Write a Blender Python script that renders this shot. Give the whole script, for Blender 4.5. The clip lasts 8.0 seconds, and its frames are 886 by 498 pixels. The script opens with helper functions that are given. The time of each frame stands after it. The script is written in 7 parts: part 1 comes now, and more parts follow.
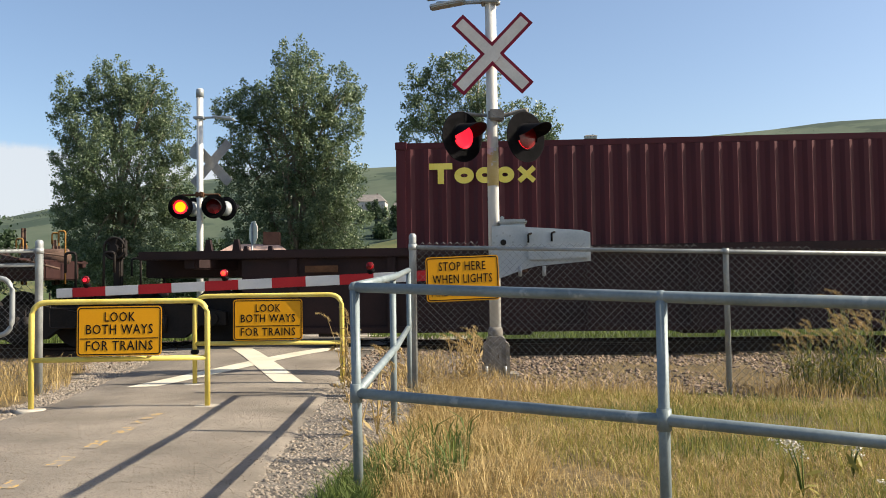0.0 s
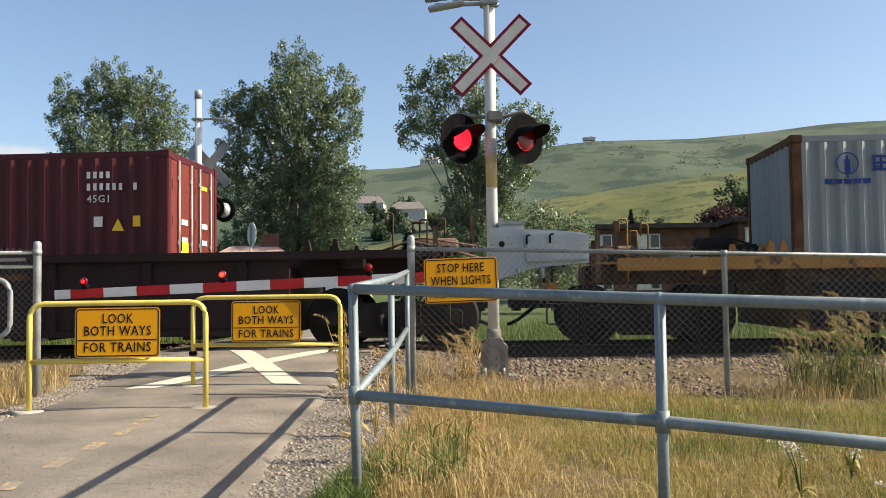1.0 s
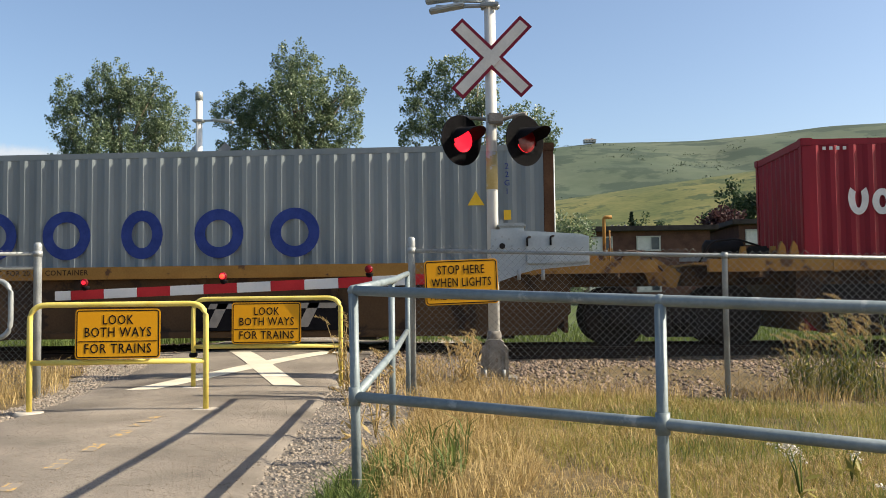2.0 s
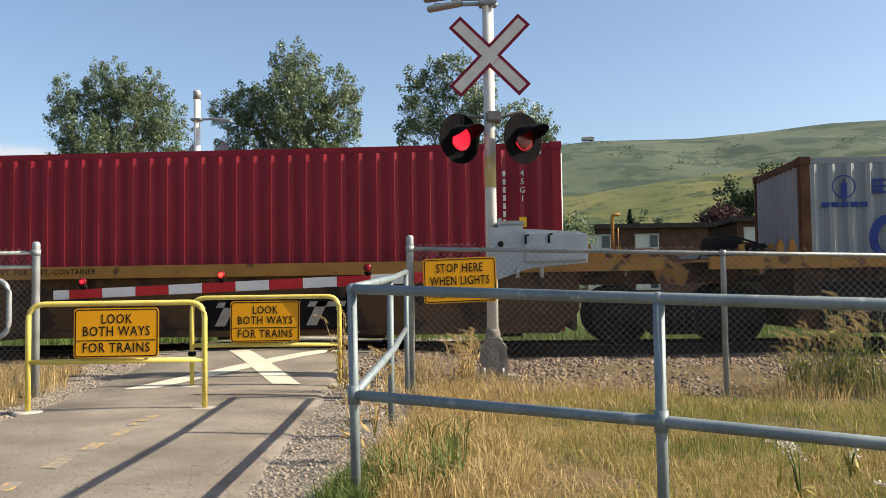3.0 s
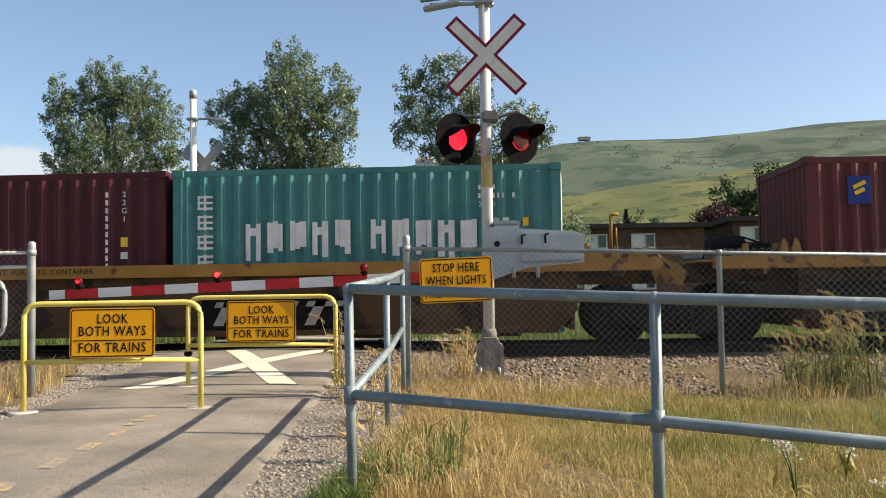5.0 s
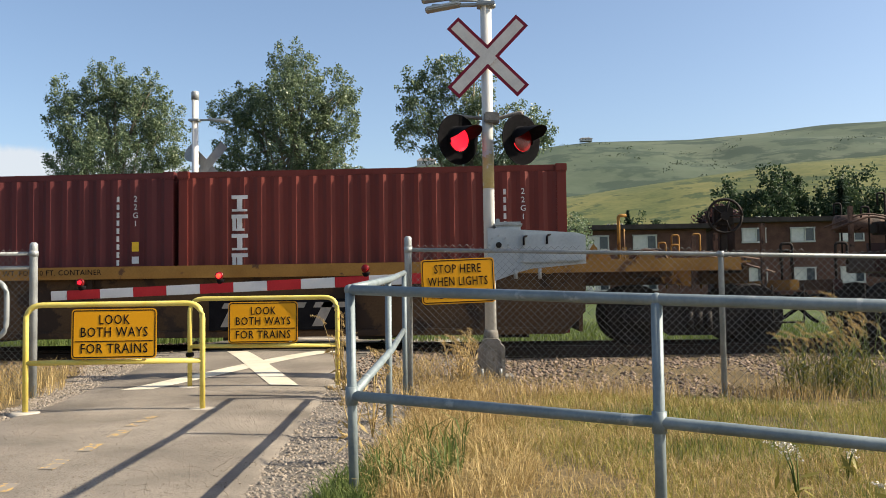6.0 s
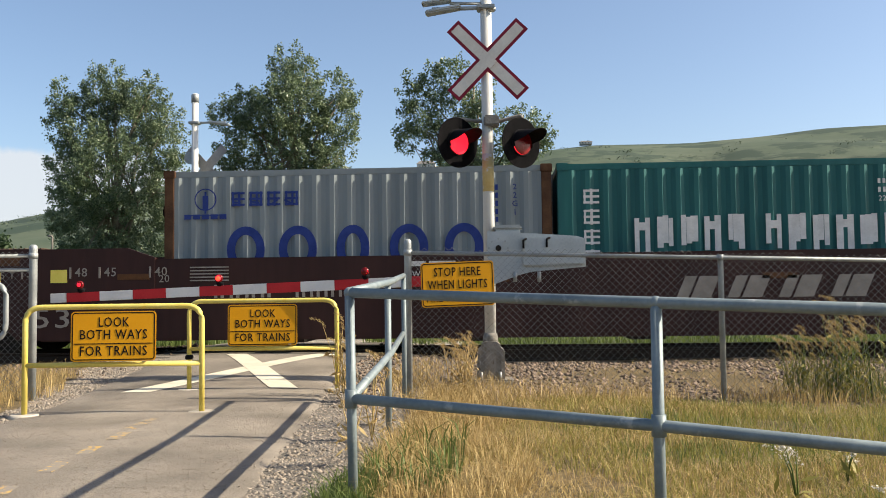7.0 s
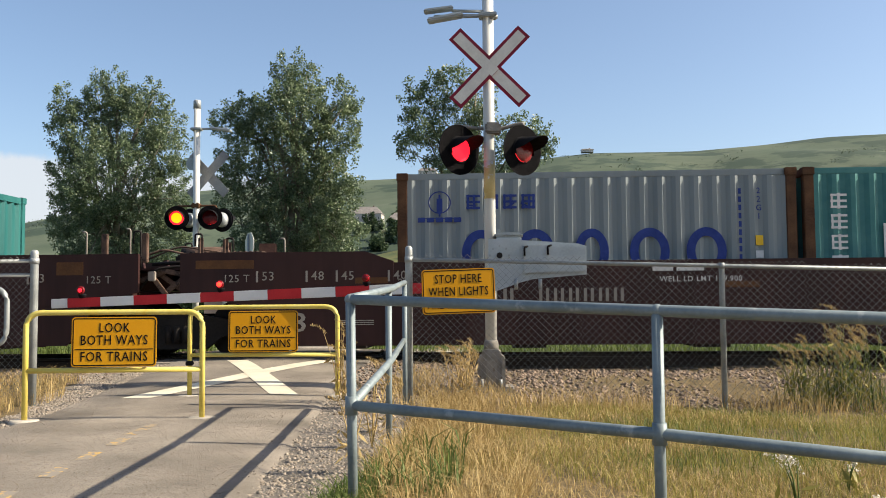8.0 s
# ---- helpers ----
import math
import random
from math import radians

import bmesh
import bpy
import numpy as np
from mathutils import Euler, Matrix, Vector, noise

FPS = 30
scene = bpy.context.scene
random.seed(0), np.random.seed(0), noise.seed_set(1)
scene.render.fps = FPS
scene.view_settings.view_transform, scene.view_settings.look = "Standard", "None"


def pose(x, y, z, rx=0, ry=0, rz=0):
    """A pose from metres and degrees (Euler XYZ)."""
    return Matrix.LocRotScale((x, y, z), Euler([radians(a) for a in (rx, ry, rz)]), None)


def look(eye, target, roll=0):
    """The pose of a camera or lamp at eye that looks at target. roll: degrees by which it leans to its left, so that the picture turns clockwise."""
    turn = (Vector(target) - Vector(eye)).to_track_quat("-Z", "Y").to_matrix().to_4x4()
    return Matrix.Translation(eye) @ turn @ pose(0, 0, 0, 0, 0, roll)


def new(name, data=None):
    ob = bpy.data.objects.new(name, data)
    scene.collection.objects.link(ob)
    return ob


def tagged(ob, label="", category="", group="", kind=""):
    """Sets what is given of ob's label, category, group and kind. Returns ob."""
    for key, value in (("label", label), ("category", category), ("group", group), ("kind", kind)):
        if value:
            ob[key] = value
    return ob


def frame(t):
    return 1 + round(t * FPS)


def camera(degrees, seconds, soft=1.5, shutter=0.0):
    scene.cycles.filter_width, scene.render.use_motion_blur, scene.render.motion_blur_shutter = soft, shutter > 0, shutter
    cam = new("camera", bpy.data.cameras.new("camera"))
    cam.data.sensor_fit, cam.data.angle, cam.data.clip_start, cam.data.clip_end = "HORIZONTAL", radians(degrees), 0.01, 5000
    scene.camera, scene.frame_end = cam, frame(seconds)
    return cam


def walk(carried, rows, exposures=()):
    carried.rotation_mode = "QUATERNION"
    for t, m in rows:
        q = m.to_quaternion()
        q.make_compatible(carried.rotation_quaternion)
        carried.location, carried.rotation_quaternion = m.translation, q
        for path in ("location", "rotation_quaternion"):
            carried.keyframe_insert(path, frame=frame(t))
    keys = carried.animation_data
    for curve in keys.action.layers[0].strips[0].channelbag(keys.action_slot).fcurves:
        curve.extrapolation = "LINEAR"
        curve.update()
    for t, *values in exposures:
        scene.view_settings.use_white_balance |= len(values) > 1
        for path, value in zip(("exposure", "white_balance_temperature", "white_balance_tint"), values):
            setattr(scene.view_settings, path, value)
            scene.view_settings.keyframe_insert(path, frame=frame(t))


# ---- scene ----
# camera: held by hand at one spot, turning a little
VIEW = 52.15
EYE = (0.0, 0.0, 1.04)
TURNS = [  # seconds, heading, tilt, lean in degrees
    (0.0, -3.637, 2.669, -0.766),
    (0.5, -3.593, 2.656, -0.715),
    (1.0, -3.535, 2.773, -0.746),
    (1.5, -3.6, 2.92, -0.609),
    (3.0, -3.469, 2.774, -0.795),
    (3.5, -3.489, 2.759, -0.793),
    (4.0, -3.404, 2.725, -0.782),
    (4.5, -3.219, 2.741, -0.818),
    (6.0, -3.345, 2.828, -0.78),
    (6.5, -3.362, 3.017, -0.71),
    (7.0, -3.322, 3.016, -0.681),
    (7.5, -3.328, 3.067, -0.629),
    (8.0, -3.387, 3.464, -0.431),
]


def aim(heading, tilt, lean):
    h, p = radians(heading), radians(tilt)
    return look(EYE, (EYE[0] + math.sin(h) * math.cos(p), EYE[1] + math.cos(h) * math.cos(p), EYE[2] + math.sin(p)), lean)


cam = camera(VIEW, 8.0, 0.9)
walk(cam, [(t, aim(h, p, r)) for t, h, p, r in TURNS], [(0.0, 0.85, 7100, 10), (8.0, 0.85, 7100, 10)])

# ---- light ----
SUN_TO = Vector((1.42, -0.025, 1.0)).normalized()
world = bpy.data.worlds.new("sky")
scene.world = world
world.use_nodes = True
wn, wl = world.node_tree.nodes, world.node_tree.links
sky = wn.new("ShaderNodeTexSky")
sky.sky_type, sky.sun_disc = "NISHITA", False
sky.sun_elevation, sky.sun_rotation = math.asin(SUN_TO.z), math.atan2(SUN_TO.x, SUN_TO.y)
sky.altitude, sky.air_density, sky.dust_density, sky.ozone_density = 1100, 1.0, 4.0, 3.0
wn["Background"].inputs["Strength"].default_value = 0.114
wl.new(sky.outputs["Color"], wn["Background"].inputs["Color"])
sun = new("sun", bpy.data.lights.new("sun", "SUN"))
sun.data.energy, sun.data.angle, sun.data.color = 5.0, radians(0.53), (1.0, 0.92, 0.80)
sun.matrix_world = look(SUN_TO * 60, (0, 0, 0))

# ---- materials ----


def surface(name, a, b, rough=0.6, scale=3.0, metal=0.0, bump=0.0, fine=40.0, island=0.0, obrand=0.0, spots=None, spot_size=2.0, spot_at=0.62, streak=False, spec=0.22):
    """Two-scale noise mix from colour a to b, with bump; spots: a third colour in worn patches."""
    m = bpy.data.materials.new(name)
    m.use_nodes = True
    n, l = m.node_tree.nodes, m.node_tree.links
    bs = n["Principled BSDF"]
    bs.inputs["Metallic"].default_value = metal
    bs.inputs["Specular IOR Level"].default_value = spec
    tc = n.new("ShaderNodeTexCoord")
    mp = n.new("ShaderNodeMapping")
    l.new(tc.outputs["Object"], mp.inputs["Vector"])
    if streak:
        mp.inputs["Scale"].default_value = (1.0, 1.0, 0.12)
    big, small = n.new("ShaderNodeTexNoise"), n.new("ShaderNodeTexNoise")
    for node, sc in ((big, scale), (small, fine)):
        node.inputs["Scale"].default_value = sc
        node.inputs["Detail"].default_value = 5.0
        l.new(mp.outputs[0], node.inputs["Vector"])
    add = n.new("ShaderNodeMath")
    add.operation = "MULTIPLY_ADD"
    l.new(small.outputs["Fac"], add.inputs[0])
    add.inputs[1].default_value = 0.45
    l.new(big.outputs["Fac"], add.inputs[2])
    last = add.outputs[0]
    if island or obrand:
        src = n.new("ShaderNodeNewGeometry").outputs["Random Per Island"] if island else n.new("ShaderNodeObjectInfo").outputs["Random"]
        more = n.new("ShaderNodeMath")
        more.operation = "MULTIPLY_ADD"
        l.new(src, more.inputs[0])
        more.inputs[1].default_value = island or obrand
        l.new(last, more.inputs[2])
        last = more.outputs[0]
    extra = island or obrand
    ramp = n.new("ShaderNodeMapRange")
    ramp.inputs["From Min"].default_value, ramp.inputs["From Max"].default_value = 0.5 + 0.1 * extra, 0.95 + 0.9 * extra
    l.new(last, ramp.inputs["Value"])
    mix = n.new("ShaderNodeMix")
    mix.data_type = "RGBA"
    mix.inputs[6].default_value, mix.inputs[7].default_value = (*a, 1), (*b, 1)
    l.new(ramp.outputs[0], mix.inputs[0])
    col = mix.outputs[2]
    if spots:
        sp = n.new("ShaderNodeTexNoise")
        sp.inputs["Scale"].default_value, sp.inputs["Detail"].default_value, sp.inputs["Roughness"].default_value = spot_size, 8.0, 0.65
        l.new(mp.outputs[0], sp.inputs["Vector"])
        sr = n.new("ShaderNodeMapRange")
        sr.inputs["From Min"].default_value, sr.inputs["From Max"].default_value = spot_at, spot_at + 0.05
        l.new(sp.outputs["Fac"], sr.inputs["Value"])
        mx = n.new("ShaderNodeMix")
        mx.data_type = "RGBA"
        l.new(sr.outputs[0], mx.inputs[0])
        l.new(col, mx.inputs[6])
        mx.inputs[7].default_value = (*spots, 1)
        col = mx.outputs[2]
    l.new(col, bs.inputs["Base Color"])
    rr = n.new("ShaderNodeMapRange")
    rr.inputs["To Min"].default_value, rr.inputs["To Max"].default_value = max(0.05, rough - 0.12), min(1.0, rough + 0.12)
    l.new(big.outputs["Fac"], rr.inputs["Value"])
    l.new(rr.outputs[0], bs.inputs["Roughness"])
    if bump:
        bp = n.new("ShaderNodeBump")
        bp.inputs["Strength"].default_value, bp.inputs["Distance"].default_value = 0.6, bump
        l.new(last if not extra else add.outputs[0], bp.inputs["Height"])
        l.new(bp.outputs[0], bs.inputs["Normal"])
    return m


def leafy(name, a, b, through_light=0.35, gloss=0.22, rough=0.55):
    """Leaves and blades: a diffuse and a translucent share, varied from piece to piece."""
    m = surface(name, a, b, rough, 0.3, island=0.75, spec=gloss)
    n, l = m.node_tree.nodes, m.node_tree.links
    bs = n["Principled BSDF"]
    tr = n.new("ShaderNodeBsdfTranslucent")
    src = bs.inputs["Base Color"].links[0].from_socket
    l.new(src, tr.inputs["Color"])
    ms = n.new("ShaderNodeMixShader")
    ms.inputs[0].default_value = through_light
    l.new(bs.outputs[0], ms.inputs[1])
    l.new(tr.outputs[0], ms.inputs[2])
    l.new(ms.outputs[0], n["Material Output"].inputs["Surface"])
    return m


def glow(name, color, strength):
    m = bpy.data.materials.new(name)
    m.use_nodes = True
    bs = m.node_tree.nodes["Principled BSDF"]
    bs.inputs["Base Color"].default_value = (*color, 1)
    bs.inputs["Emission Color"].default_value = (*color, 1)
    bs.inputs["Emission Strength"].default_value = strength
    return m


M_ASPHALT = surface("asphalt", (0.112, 0.098, 0.080), (0.335, 0.293, 0.238), 0.92, 0.9, bump=0.02, fine=95.0, spots=(0.072, 0.063, 0.053), spot_size=110.0, spot_at=0.555)
M_SOIL = surface("dry soil", (0.06, 0.045, 0.022), (0.17, 0.125, 0.065), 0.95, 2.2, bump=0.03, fine=45.0, spots=(0.22, 0.16, 0.075), spot_size=26.0, spot_at=0.55)
M_GREENSOIL = surface("grassy ground", (0.04, 0.068, 0.0176), (0.096, 0.12, 0.036), 0.95, 0.35, bump=0.05, fine=14.0)
M_GRAVEL = surface("gravel", (0.16, 0.132, 0.1), (0.336, 0.288, 0.232), 0.9, 5.0, island=0.7)
M_GRAVELBED = surface("packed grey gravel", (0.062, 0.05456, 0.04464), (0.186, 0.1643, 0.1364), 0.95, 3.0, bump=0.03, fine=60.0, spots=(0.248, 0.2232, 0.1922), spot_size=60.0, spot_at=0.56)
M_BROWNRED = surface("brown red container paint", (0.078, 0.017, 0.017), (0.122, 0.028, 0.027), 0.5, 1.6, fine=9.0, streak=True)
M_BALLAST = surface("ballast stone", (0.063, 0.0464, 0.0351), (0.3024, 0.228, 0.1677), 0.9, 4.0, island=0.9)
# darker ballast: the shade beneath the train is put into the stone colour
M_SHADEDBALLAST = surface("shaded ballast stone", (0.02, 0.016, 0.013), (0.08, 0.062, 0.048), 0.85, 4.0, island=0.7)
M_CONCRETE = surface("concrete", (0.336, 0.304, 0.248), (0.464, 0.424, 0.36), 0.9, 3.0, bump=0.004)
M_WHITEPAINT = surface("white road paint", (0.528, 0.48, 0.368), (0.672, 0.624, 0.496), 0.75, 3.0, bump=0.002, spots=(0.24, 0.216, 0.184), spot_size=14.0, spot_at=0.67)
M_YELLOWDASH = surface("worn yellow road paint", (0.50, 0.31, 0.085), (0.56, 0.37, 0.12), 0.85, 4.0, spots=(0.235, 0.208, 0.172), spot_size=24.0, spot_at=0.425)
M_GALV = surface("galvanised steel", (0.24, 0.26, 0.26), (0.368, 0.388, 0.38), 0.5, 6.0, metal=0.35, fine=60.0)
M_RAILPAINT = surface("grey painted pipe", (0.136, 0.172, 0.184), (0.224, 0.268, 0.276), 0.5, 5.0, metal=0.15, fine=50.0, spots=(0.288, 0.32, 0.32), spot_size=7.0, spot_at=0.60)
M_YELLOW = surface("yellow painted pipe", (0.576, 0.448, 0.08), (0.688, 0.576, 0.176), 0.45, 3.0, spots=(0.64, 0.4, 0.048), spot_size=5.0, spot_at=0.62)
M_SIGN = surface("amber sign sheet", (0.646, 0.2791, 0.005837), (0.6992, 0.3255, 0.009728), 0.45, 2.0)
M_BLACK = surface("black paint", (0.005, 0.005, 0.006), (0.011, 0.0105, 0.012), 0.8, 5.0, spec=0.08)
M_MASTWHITE = surface("white mast paint", (0.528, 0.528, 0.496), (0.64, 0.64, 0.608), 0.4, 2.0, spots=(0.4, 0.24, 0.064), spot_size=2.6, spot_at=0.66, streak=True)
M_RUSTBAND = surface("ochre flaking paint", (0.48, 0.352, 0.128), (0.576, 0.48, 0.256), 0.6, 4.0, spots=(0.56, 0.552, 0.512), spot_size=6.0, spot_at=0.55)
M_WIRE = surface("dull galvanised wire", (0.16, 0.165, 0.165), (0.26, 0.265, 0.26), 0.55, 6.0, metal=0.3)
M_SIGNWHITE = surface("white reflective sheet", (0.58, 0.5452, 0.4872), (0.696, 0.6612, 0.5916), 0.55, 5.0)
M_SIGNRED = surface("red reflective sheet", (0.176, 0.0096, 0.024), (0.24, 0.016, 0.036), 0.5, 4.0)
M_ARMWHITE = surface("arm white sheet", (0.592, 0.592, 0.576), (0.672, 0.672, 0.656), 0.5, 3.0)
M_ARMRED = surface("arm red sheet", (0.384, 0.0144, 0.02), (0.48, 0.028, 0.032), 0.5, 3.0)
M_LENSDARK = surface("unlit red lens", (0.10, 0.004, 0.006), (0.20, 0.012, 0.014), 0.25, 8.0)
M_LENSON = glow("lit red lens", (1.0, 0.012, 0.03), 1.2)
M_LENSAMBER = glow("bright lens", (1.0, 0.30, 0.006), 1.5)
M_LENSARM = glow("lit arm lamp lens", (1.0, 0.055, 0.02), 1.6)
M_CAST = surface("weathered casting", (0.136, 0.124, 0.104), (0.272, 0.256, 0.228), 0.75, 9.0, bump=0.006, fine=50.0, spots=(0.096, 0.068, 0.04), spot_size=9.0, spot_at=0.6)
M_MECH = surface("grey machine case", (0.32, 0.352, 0.36), (0.416, 0.448, 0.456), 0.5, 3.0, metal=0.3)
M_STEELRAIL = surface("running rail steel", (0.022, 0.015, 0.012), (0.045, 0.03, 0.022), 0.6, 3.0, metal=0.3)
M_TIE = surface("creosoted tie", (0.04, 0.03, 0.024), (0.10, 0.075, 0.055), 0.9, 6.0)
M_DARKSTEEL = surface("grimy black steel", (0.008, 0.007, 0.0065), (0.024, 0.019, 0.016), 0.75, 3.0)
M_TTX = surface("weathered ochre car paint", (0.2176, 0.1082, 0.0224), (0.3128, 0.1706, 0.0448), 0.65, 2.0, spots=(0.0952, 0.0492, 0.0256), spot_size=2.5, spot_at=0.58)
M_TTXSIDE = surface("sooty brown car side", (0.052, 0.029, 0.014), (0.10, 0.057, 0.027), 0.8, 0.9, spots=(0.035, 0.022, 0.015), spot_size=1.5, spot_at=0.52)
M_CPCAR = surface("dark maroon car paint", (0.0135, 0.00735, 0.0077), (0.0297, 0.0147, 0.0143), 0.65, 1.5)
M_BNCAR = surface("brown red car paint", (0.024, 0.0095, 0.0085), (0.042, 0.017, 0.0145), 0.6, 1.5, fine=12.0, streak=True)
M_MAROON = surface("maroon container paint", (0.050, 0.009, 0.012), (0.082, 0.017, 0.021), 0.5, 1.6, fine=9.0, streak=True)
M_RED = surface("red container paint", (0.175, 0.007, 0.015), (0.25, 0.014, 0.026), 0.45, 1.6, fine=9.0, streak=True)
M_OXIDE = surface("oxide red container paint", (0.1135, 0.02043, 0.01438), (0.1703, 0.03481, 0.02497), 0.5, 1.6, fine=9.0, streak=True)
M_GREYBLUE = surface("pale grey container paint", (0.1754, 0.2056, 0.2117), (0.2283, 0.2614, 0.2664), 0.5, 0.9, fine=9.0, spots=(0.172, 0.1603, 0.1366), spot_size=2.0, spot_at=0.68, streak=True)
M_TEAL = surface("teal container paint", (0.010, 0.085, 0.085), (0.024, 0.135, 0.128), 0.5, 1.6, fine=9.0, streak=True)
M_SEAGREEN = surface("sea green container paint", (0.035, 0.155, 0.15), (0.075, 0.22, 0.205), 0.5, 0.8, fine=9.0)
M_RUST = surface("rusty corner steel", (0.05225, 0.0231, 0.01155), (0.1155, 0.05775, 0.0286), 0.8, 4.0)
M_NAVY = surface("navy lettering paint", (0.012, 0.03, 0.16), (0.025, 0.05, 0.22), 0.5, 6.0)
M_WHITELET = surface("white lettering paint", (0.51, 0.51, 0.493), (0.663, 0.663, 0.6375), 0.6, 6.0)
M_YELLOWLET = surface("yellow lettering paint", (0.72, 0.60, 0.10), (0.80, 0.68, 0.16), 0.5, 6.0)
M_AMBERLET = surface("amber decal", (0.70, 0.42, 0.02), (0.78, 0.50, 0.05), 0.5, 6.0)
M_BROWNSTEEL = surface("brown grimy steel", (0.05, 0.03, 0.022), (0.15, 0.095, 0.07), 0.75, 4.0, spots=(0.03, 0.02, 0.016), spot_size=7.0, spot_at=0.55)
M_DULLAMBER = surface("faded amber reflective strip", (0.075, 0.032, 0.012), (0.12, 0.052, 0.018), 0.6, 5.0)
M_DULLLET = surface("dull grey lettering paint", (0.21, 0.19, 0.165), (0.30, 0.27, 0.235), 0.6, 6.0)
M_BARK = surface("grey bark", (0.10, 0.085, 0.06), (0.24, 0.21, 0.16), 0.95, 3.0, bump=0.02)
M_LEAF = leafy("poplar leaf", (0.04176, 0.0784, 0.03952), (0.2262, 0.2856, 0.156), 0.36, 0.5, 0.42)
M_LEAFDARK = leafy("dark leaf", (0.018, 0.040, 0.020), (0.065, 0.10, 0.045))
M_NEEDLE = leafy("spruce needles", (0.010, 0.028, 0.018), (0.035, 0.060, 0.035), 0.1)
M_PURPLE = leafy("purple leaf", (0.035, 0.018, 0.020), (0.09, 0.045, 0.045))
M_STRAW = leafy("dry straw", (0.26, 0.165, 0.058), (0.60, 0.46, 0.215), 0.3)
M_YGRASS = leafy("yellow green grass", (0.145, 0.142, 0.030), (0.40, 0.345, 0.098), 0.3)
M_GGRASS = leafy("green grass", (0.05, 0.088, 0.02), (0.175, 0.22, 0.062), 0.3)
# far grass greyed and blued: distance haze is put into its colour
M_HAZYHILL = surface("haze tinted hill grass", (0.05504, 0.08096, 0.05174), (0.09976, 0.1211, 0.08154), 0.95, 0.012, bump=0.0, fine=0.11, spots=(0.0399, 0.06195, 0.04234), spot_size=0.018, spot_at=0.50)
M_SPUR = surface("spur grass", (0.058, 0.080, 0.026), (0.150, 0.145, 0.052), 0.95, 0.05, fine=0.5, spots=(0.045, 0.066, 0.026), spot_size=0.09, spot_at=0.54)
M_BRICK = surface("brown brick wall", (0.075, 0.036, 0.026), (0.14, 0.070, 0.050), 0.9, 2.0, fine=12.0)
M_ROOF = surface("dark felt roof", (0.03, 0.024, 0.022), (0.06, 0.05, 0.045), 0.9, 2.0)
M_PINKROOF = surface("pale pink shingle roof", (0.34, 0.23, 0.19), (0.45, 0.31, 0.26), 0.9, 2.0, fine=14.0)
M_SIDING = surface("pale siding", (0.38, 0.37, 0.35), (0.50, 0.49, 0.46), 0.8, 2.0)
M_ROOFGREY = surface("grey shingle roof", (0.14, 0.13, 0.125), (0.24, 0.22, 0.20), 0.9, 1.0)
M_PANE = surface("window pane", (0.03, 0.04, 0.05), (0.06, 0.07, 0.08), 0.08, 3.0, spec=0.6)
M_TRIM = surface("window trim", (0.45, 0.43, 0.38), (0.55, 0.53, 0.48), 0.6, 4.0)
M_WEATHERED = surface("weathered sign back", (0.20, 0.20, 0.20), (0.30, 0.30, 0.29), 0.6, 4.0, metal=0.3)


def cloud_material():
    """A far cloud bank: white where the billows are, clear above an uneven sloping top."""
    m = bpy.data.materials.new("cloud")
    m.use_nodes = True
    n, l = m.node_tree.nodes, m.node_tree.links
    tc, sep, ns = n.new("ShaderNodeTexCoord"), n.new("ShaderNodeSeparateXYZ"), n.new("ShaderNodeTexNoise")
    l.new(tc.outputs["Object"], sep.inputs[0])
    l.new(tc.outputs["Object"], ns.inputs["Vector"])
    ns.inputs["Scale"].default_value, ns.inputs["Detail"].default_value, ns.inputs["Roughness"].default_value = 0.0045, 6.0, 0.55

    def calc(op, a, b):
        k = n.new("ShaderNodeMath")
        k.operation = op
        for i, v in enumerate((a, b)):
            if isinstance(v, float):
                k.inputs[i].default_value = v
            else:
                l.new(v, k.inputs[i])
        return k.outputs[0]

    drop = calc("MULTIPLY", sep.outputs["X"], 0.117)
    level = calc("ADD", sep.outputs["Z"], drop)
    billow = calc("MULTIPLY", calc("SUBTRACT", ns.outputs["Fac"], 0.5), 230.0)
    ramp = n.new("ShaderNodeMapRange")
    ramp.interpolation_type = "SMOOTHSTEP"
    ramp.inputs["From Min"].default_value, ramp.inputs["From Max"].default_value = 30.0, -25.0
    l.new(calc("SUBTRACT", level, billow), ramp.inputs["Value"])
    veil = calc("MULTIPLY", ramp.outputs[0], 0.85)
    em, tr, mx = n.new("ShaderNodeEmission"), n.new("ShaderNodeBsdfTransparent"), n.new("ShaderNodeMixShader")
    em.inputs["Color"].default_value, em.inputs["Strength"].default_value = (0.78, 0.86, 0.98, 1), CLOUD_GLOW
    l.new(veil, mx.inputs[0])
    l.new(tr.outputs[0], mx.inputs[1])
    l.new(em.outputs[0], mx.inputs[2])
    l.new(mx.outputs[0], n["Material Output"].inputs["Surface"])
    return m


CLOUD_GLOW = 0.54
M_CLOUD = cloud_material()

# ---- mesh helpers ----


def part(name, bm, material, parent=None, label="", smooth=False):
    me = bpy.data.meshes.new(name)
    bm.normal_update()
    bm.to_mesh(me)
    bm.free()
    me.materials.append(material)
    if smooth:
        for p in me.polygons:
            p.use_smooth = True
    ob = new(name, me)
    if parent:
        ob.parent = parent
    if label:
        ob["label"] = label
    return ob


def sheet(name, verts, faces, material, parent=None, label="", smooth=False):
    me = bpy.data.meshes.new(name)
    me.from_pydata(verts, [], faces)
    me.materials.append(material)
    if smooth:
        me.polygons.foreach_set("use_smooth", [True] * len(me.polygons))
    me.update()
    ob = new(name, me)
    if parent:
        ob.parent = parent
    if label:
        ob["label"] = label
    return ob


